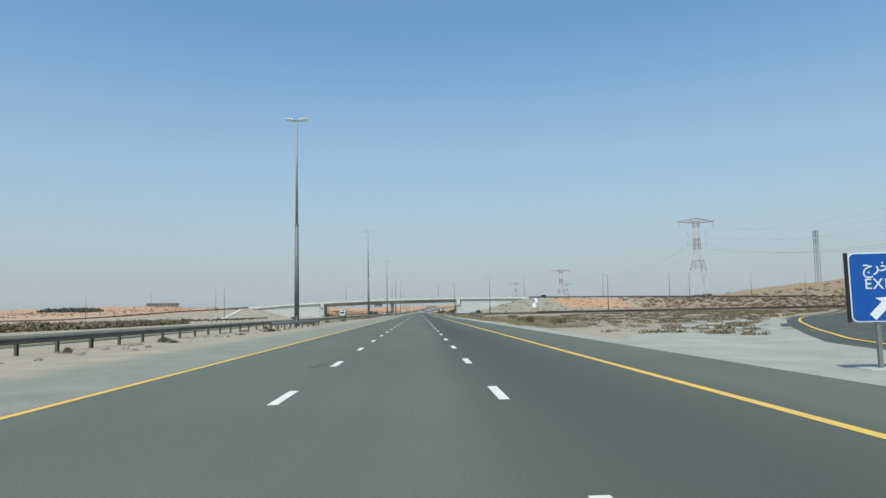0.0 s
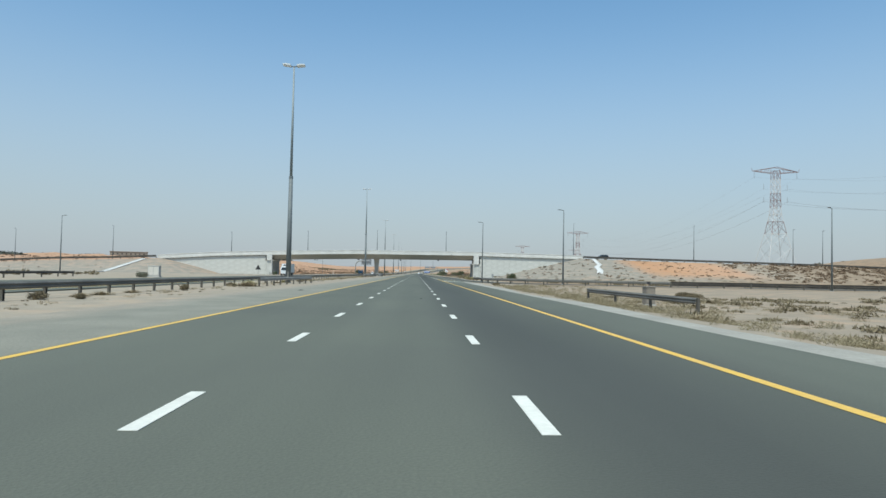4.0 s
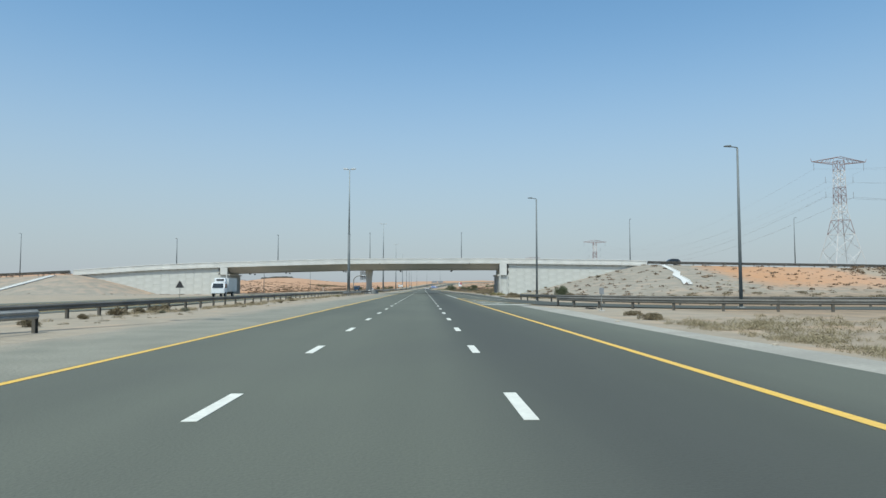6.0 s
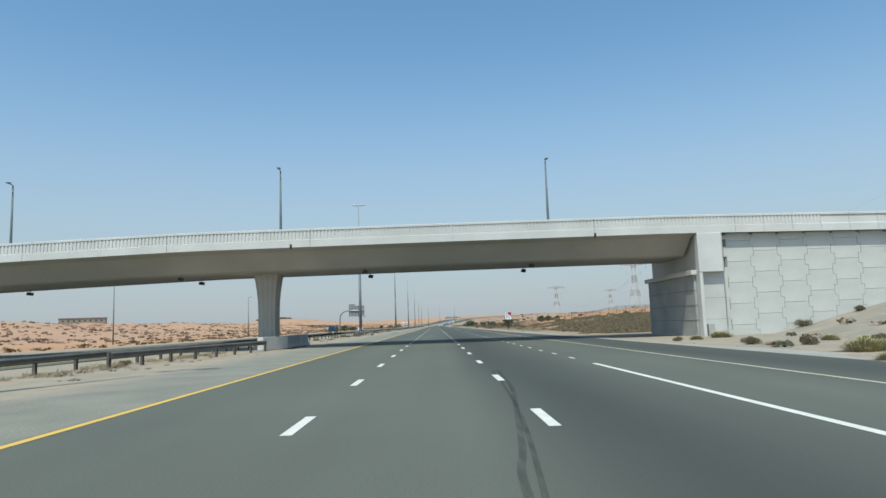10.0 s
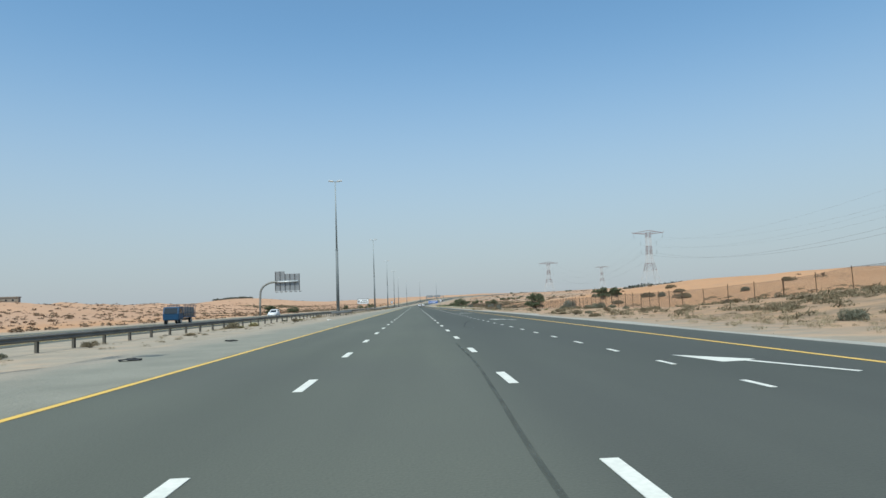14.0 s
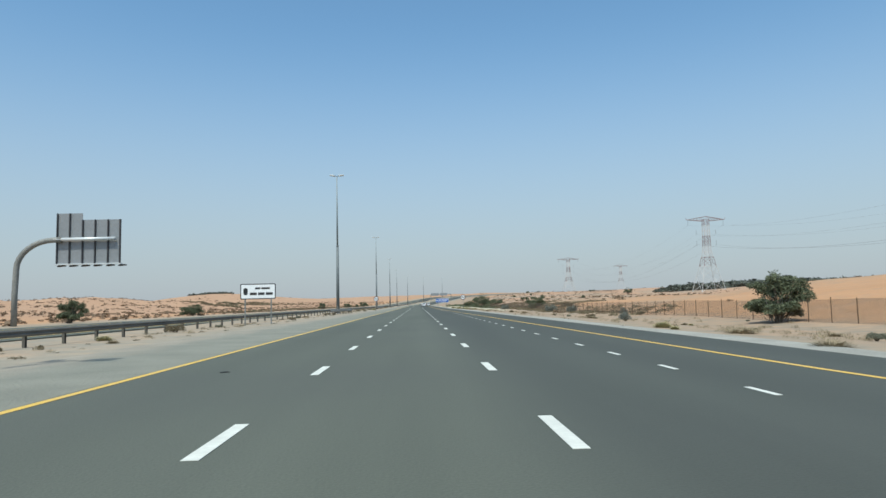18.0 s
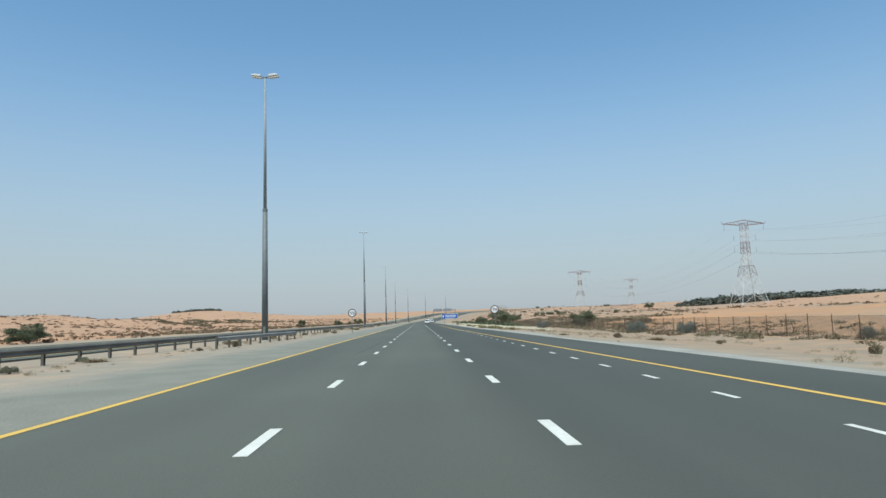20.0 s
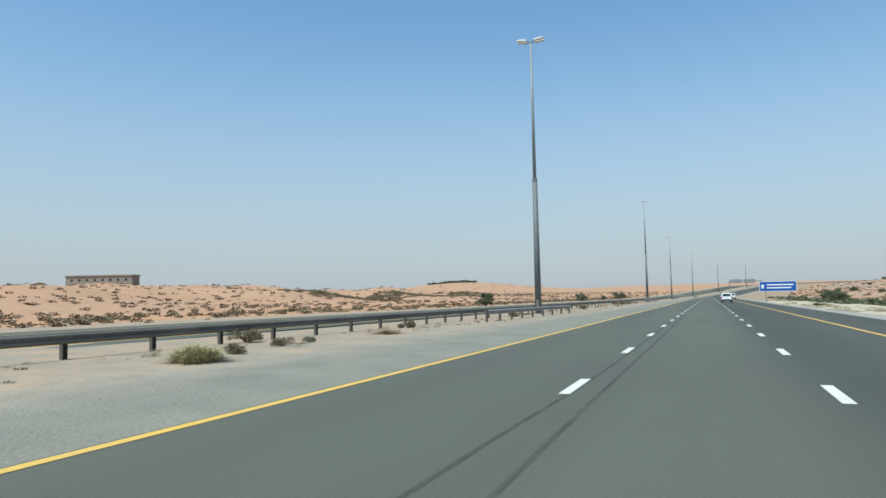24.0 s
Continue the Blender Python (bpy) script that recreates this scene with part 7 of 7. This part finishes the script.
crate = thing("utility_box", "weathered grey-green concrete cabinet behind the short guardrail", "utility box", at=pose(17.5, 148.8, gz(17.5, 148.8), 0, 0, 8) @ Matrix.Diagonal((0.58, 0.7, 0.86, 1)))
bm = bmesh.new()
box(bm, -0.62, 0.62, -0.5, 0.5, -0.2, 0.1)
part("plinth", bm, M_CONCG, crate, "", bevel=0.02)
bm = bmesh.new()
box(bm, -0.54, 0.54, -0.42, 0.42, 0.1, 1.36)
part("cabinet", bm, M_FARM, crate, "", bevel=0.03)
bm = bmesh.new()
box(bm, -0.6, 0.6, -0.48, 0.48, 1.36, 1.43)
part("roof", bm, M_FARM, crate, "thin overhanging lid")
bm = bmesh.new()
box(bm, -0.46, 0.46, -0.436, -0.42, 0.18, 1.3)
part("door", bm, M_FARM, crate)


cab = thing("utility_box", "narrow tan utility cabinet beside the opposite carriageway", "utility box", at=pose(-41.5, 460.5, gz(-41.5, 460.5), 0, 0, 4))
bm = bmesh.new()
box(bm, -0.42, 0.42, -0.3, 0.3, -0.2, 0.12)
part("plinth", bm, M_CONCG, cab, "", bevel=0.02)
bm = bmesh.new()
box(bm, -0.36, 0.36, -0.25, 0.25, 0.12, 1.75)
part("cabinet", bm, M_CARGO, cab, "", bevel=0.03)
bm = bmesh.new()
box(bm, -0.31, 0.31, -0.265, -0.25, 0.25, 1.65)
part("door", bm, M_CARGO, cab)


# ---------------------------------------------------------------- low building on the far dune
farm = thing("farm_building", "long low grey-brown farm building on a dune", "building", at=pose(-392, 1038, gz(-392, 1038) - 0.3, 0, 0, 20) @ Matrix.Scale(1.3, 4))
bm = bmesh.new()
box(bm, -18, 18, -4, 4, -2.5, 3.6)
part("wall", bm, M_FARM, farm)
bm = bmesh.new()
box(bm, -18.4, 18.4, -4.4, 4.4, 3.6, 4.3)
part("roof", bm, M_FARM, farm, "flat roof with parapet")
for k in range(8):
    bm = bmesh.new()
    box(bm, -15.4 + 4.2 * k, -14.2 + 4.2 * k, -4.06, -3.9, 1.1, 2.3)
    part("window", bm, M_GLASS, farm, "dark window")
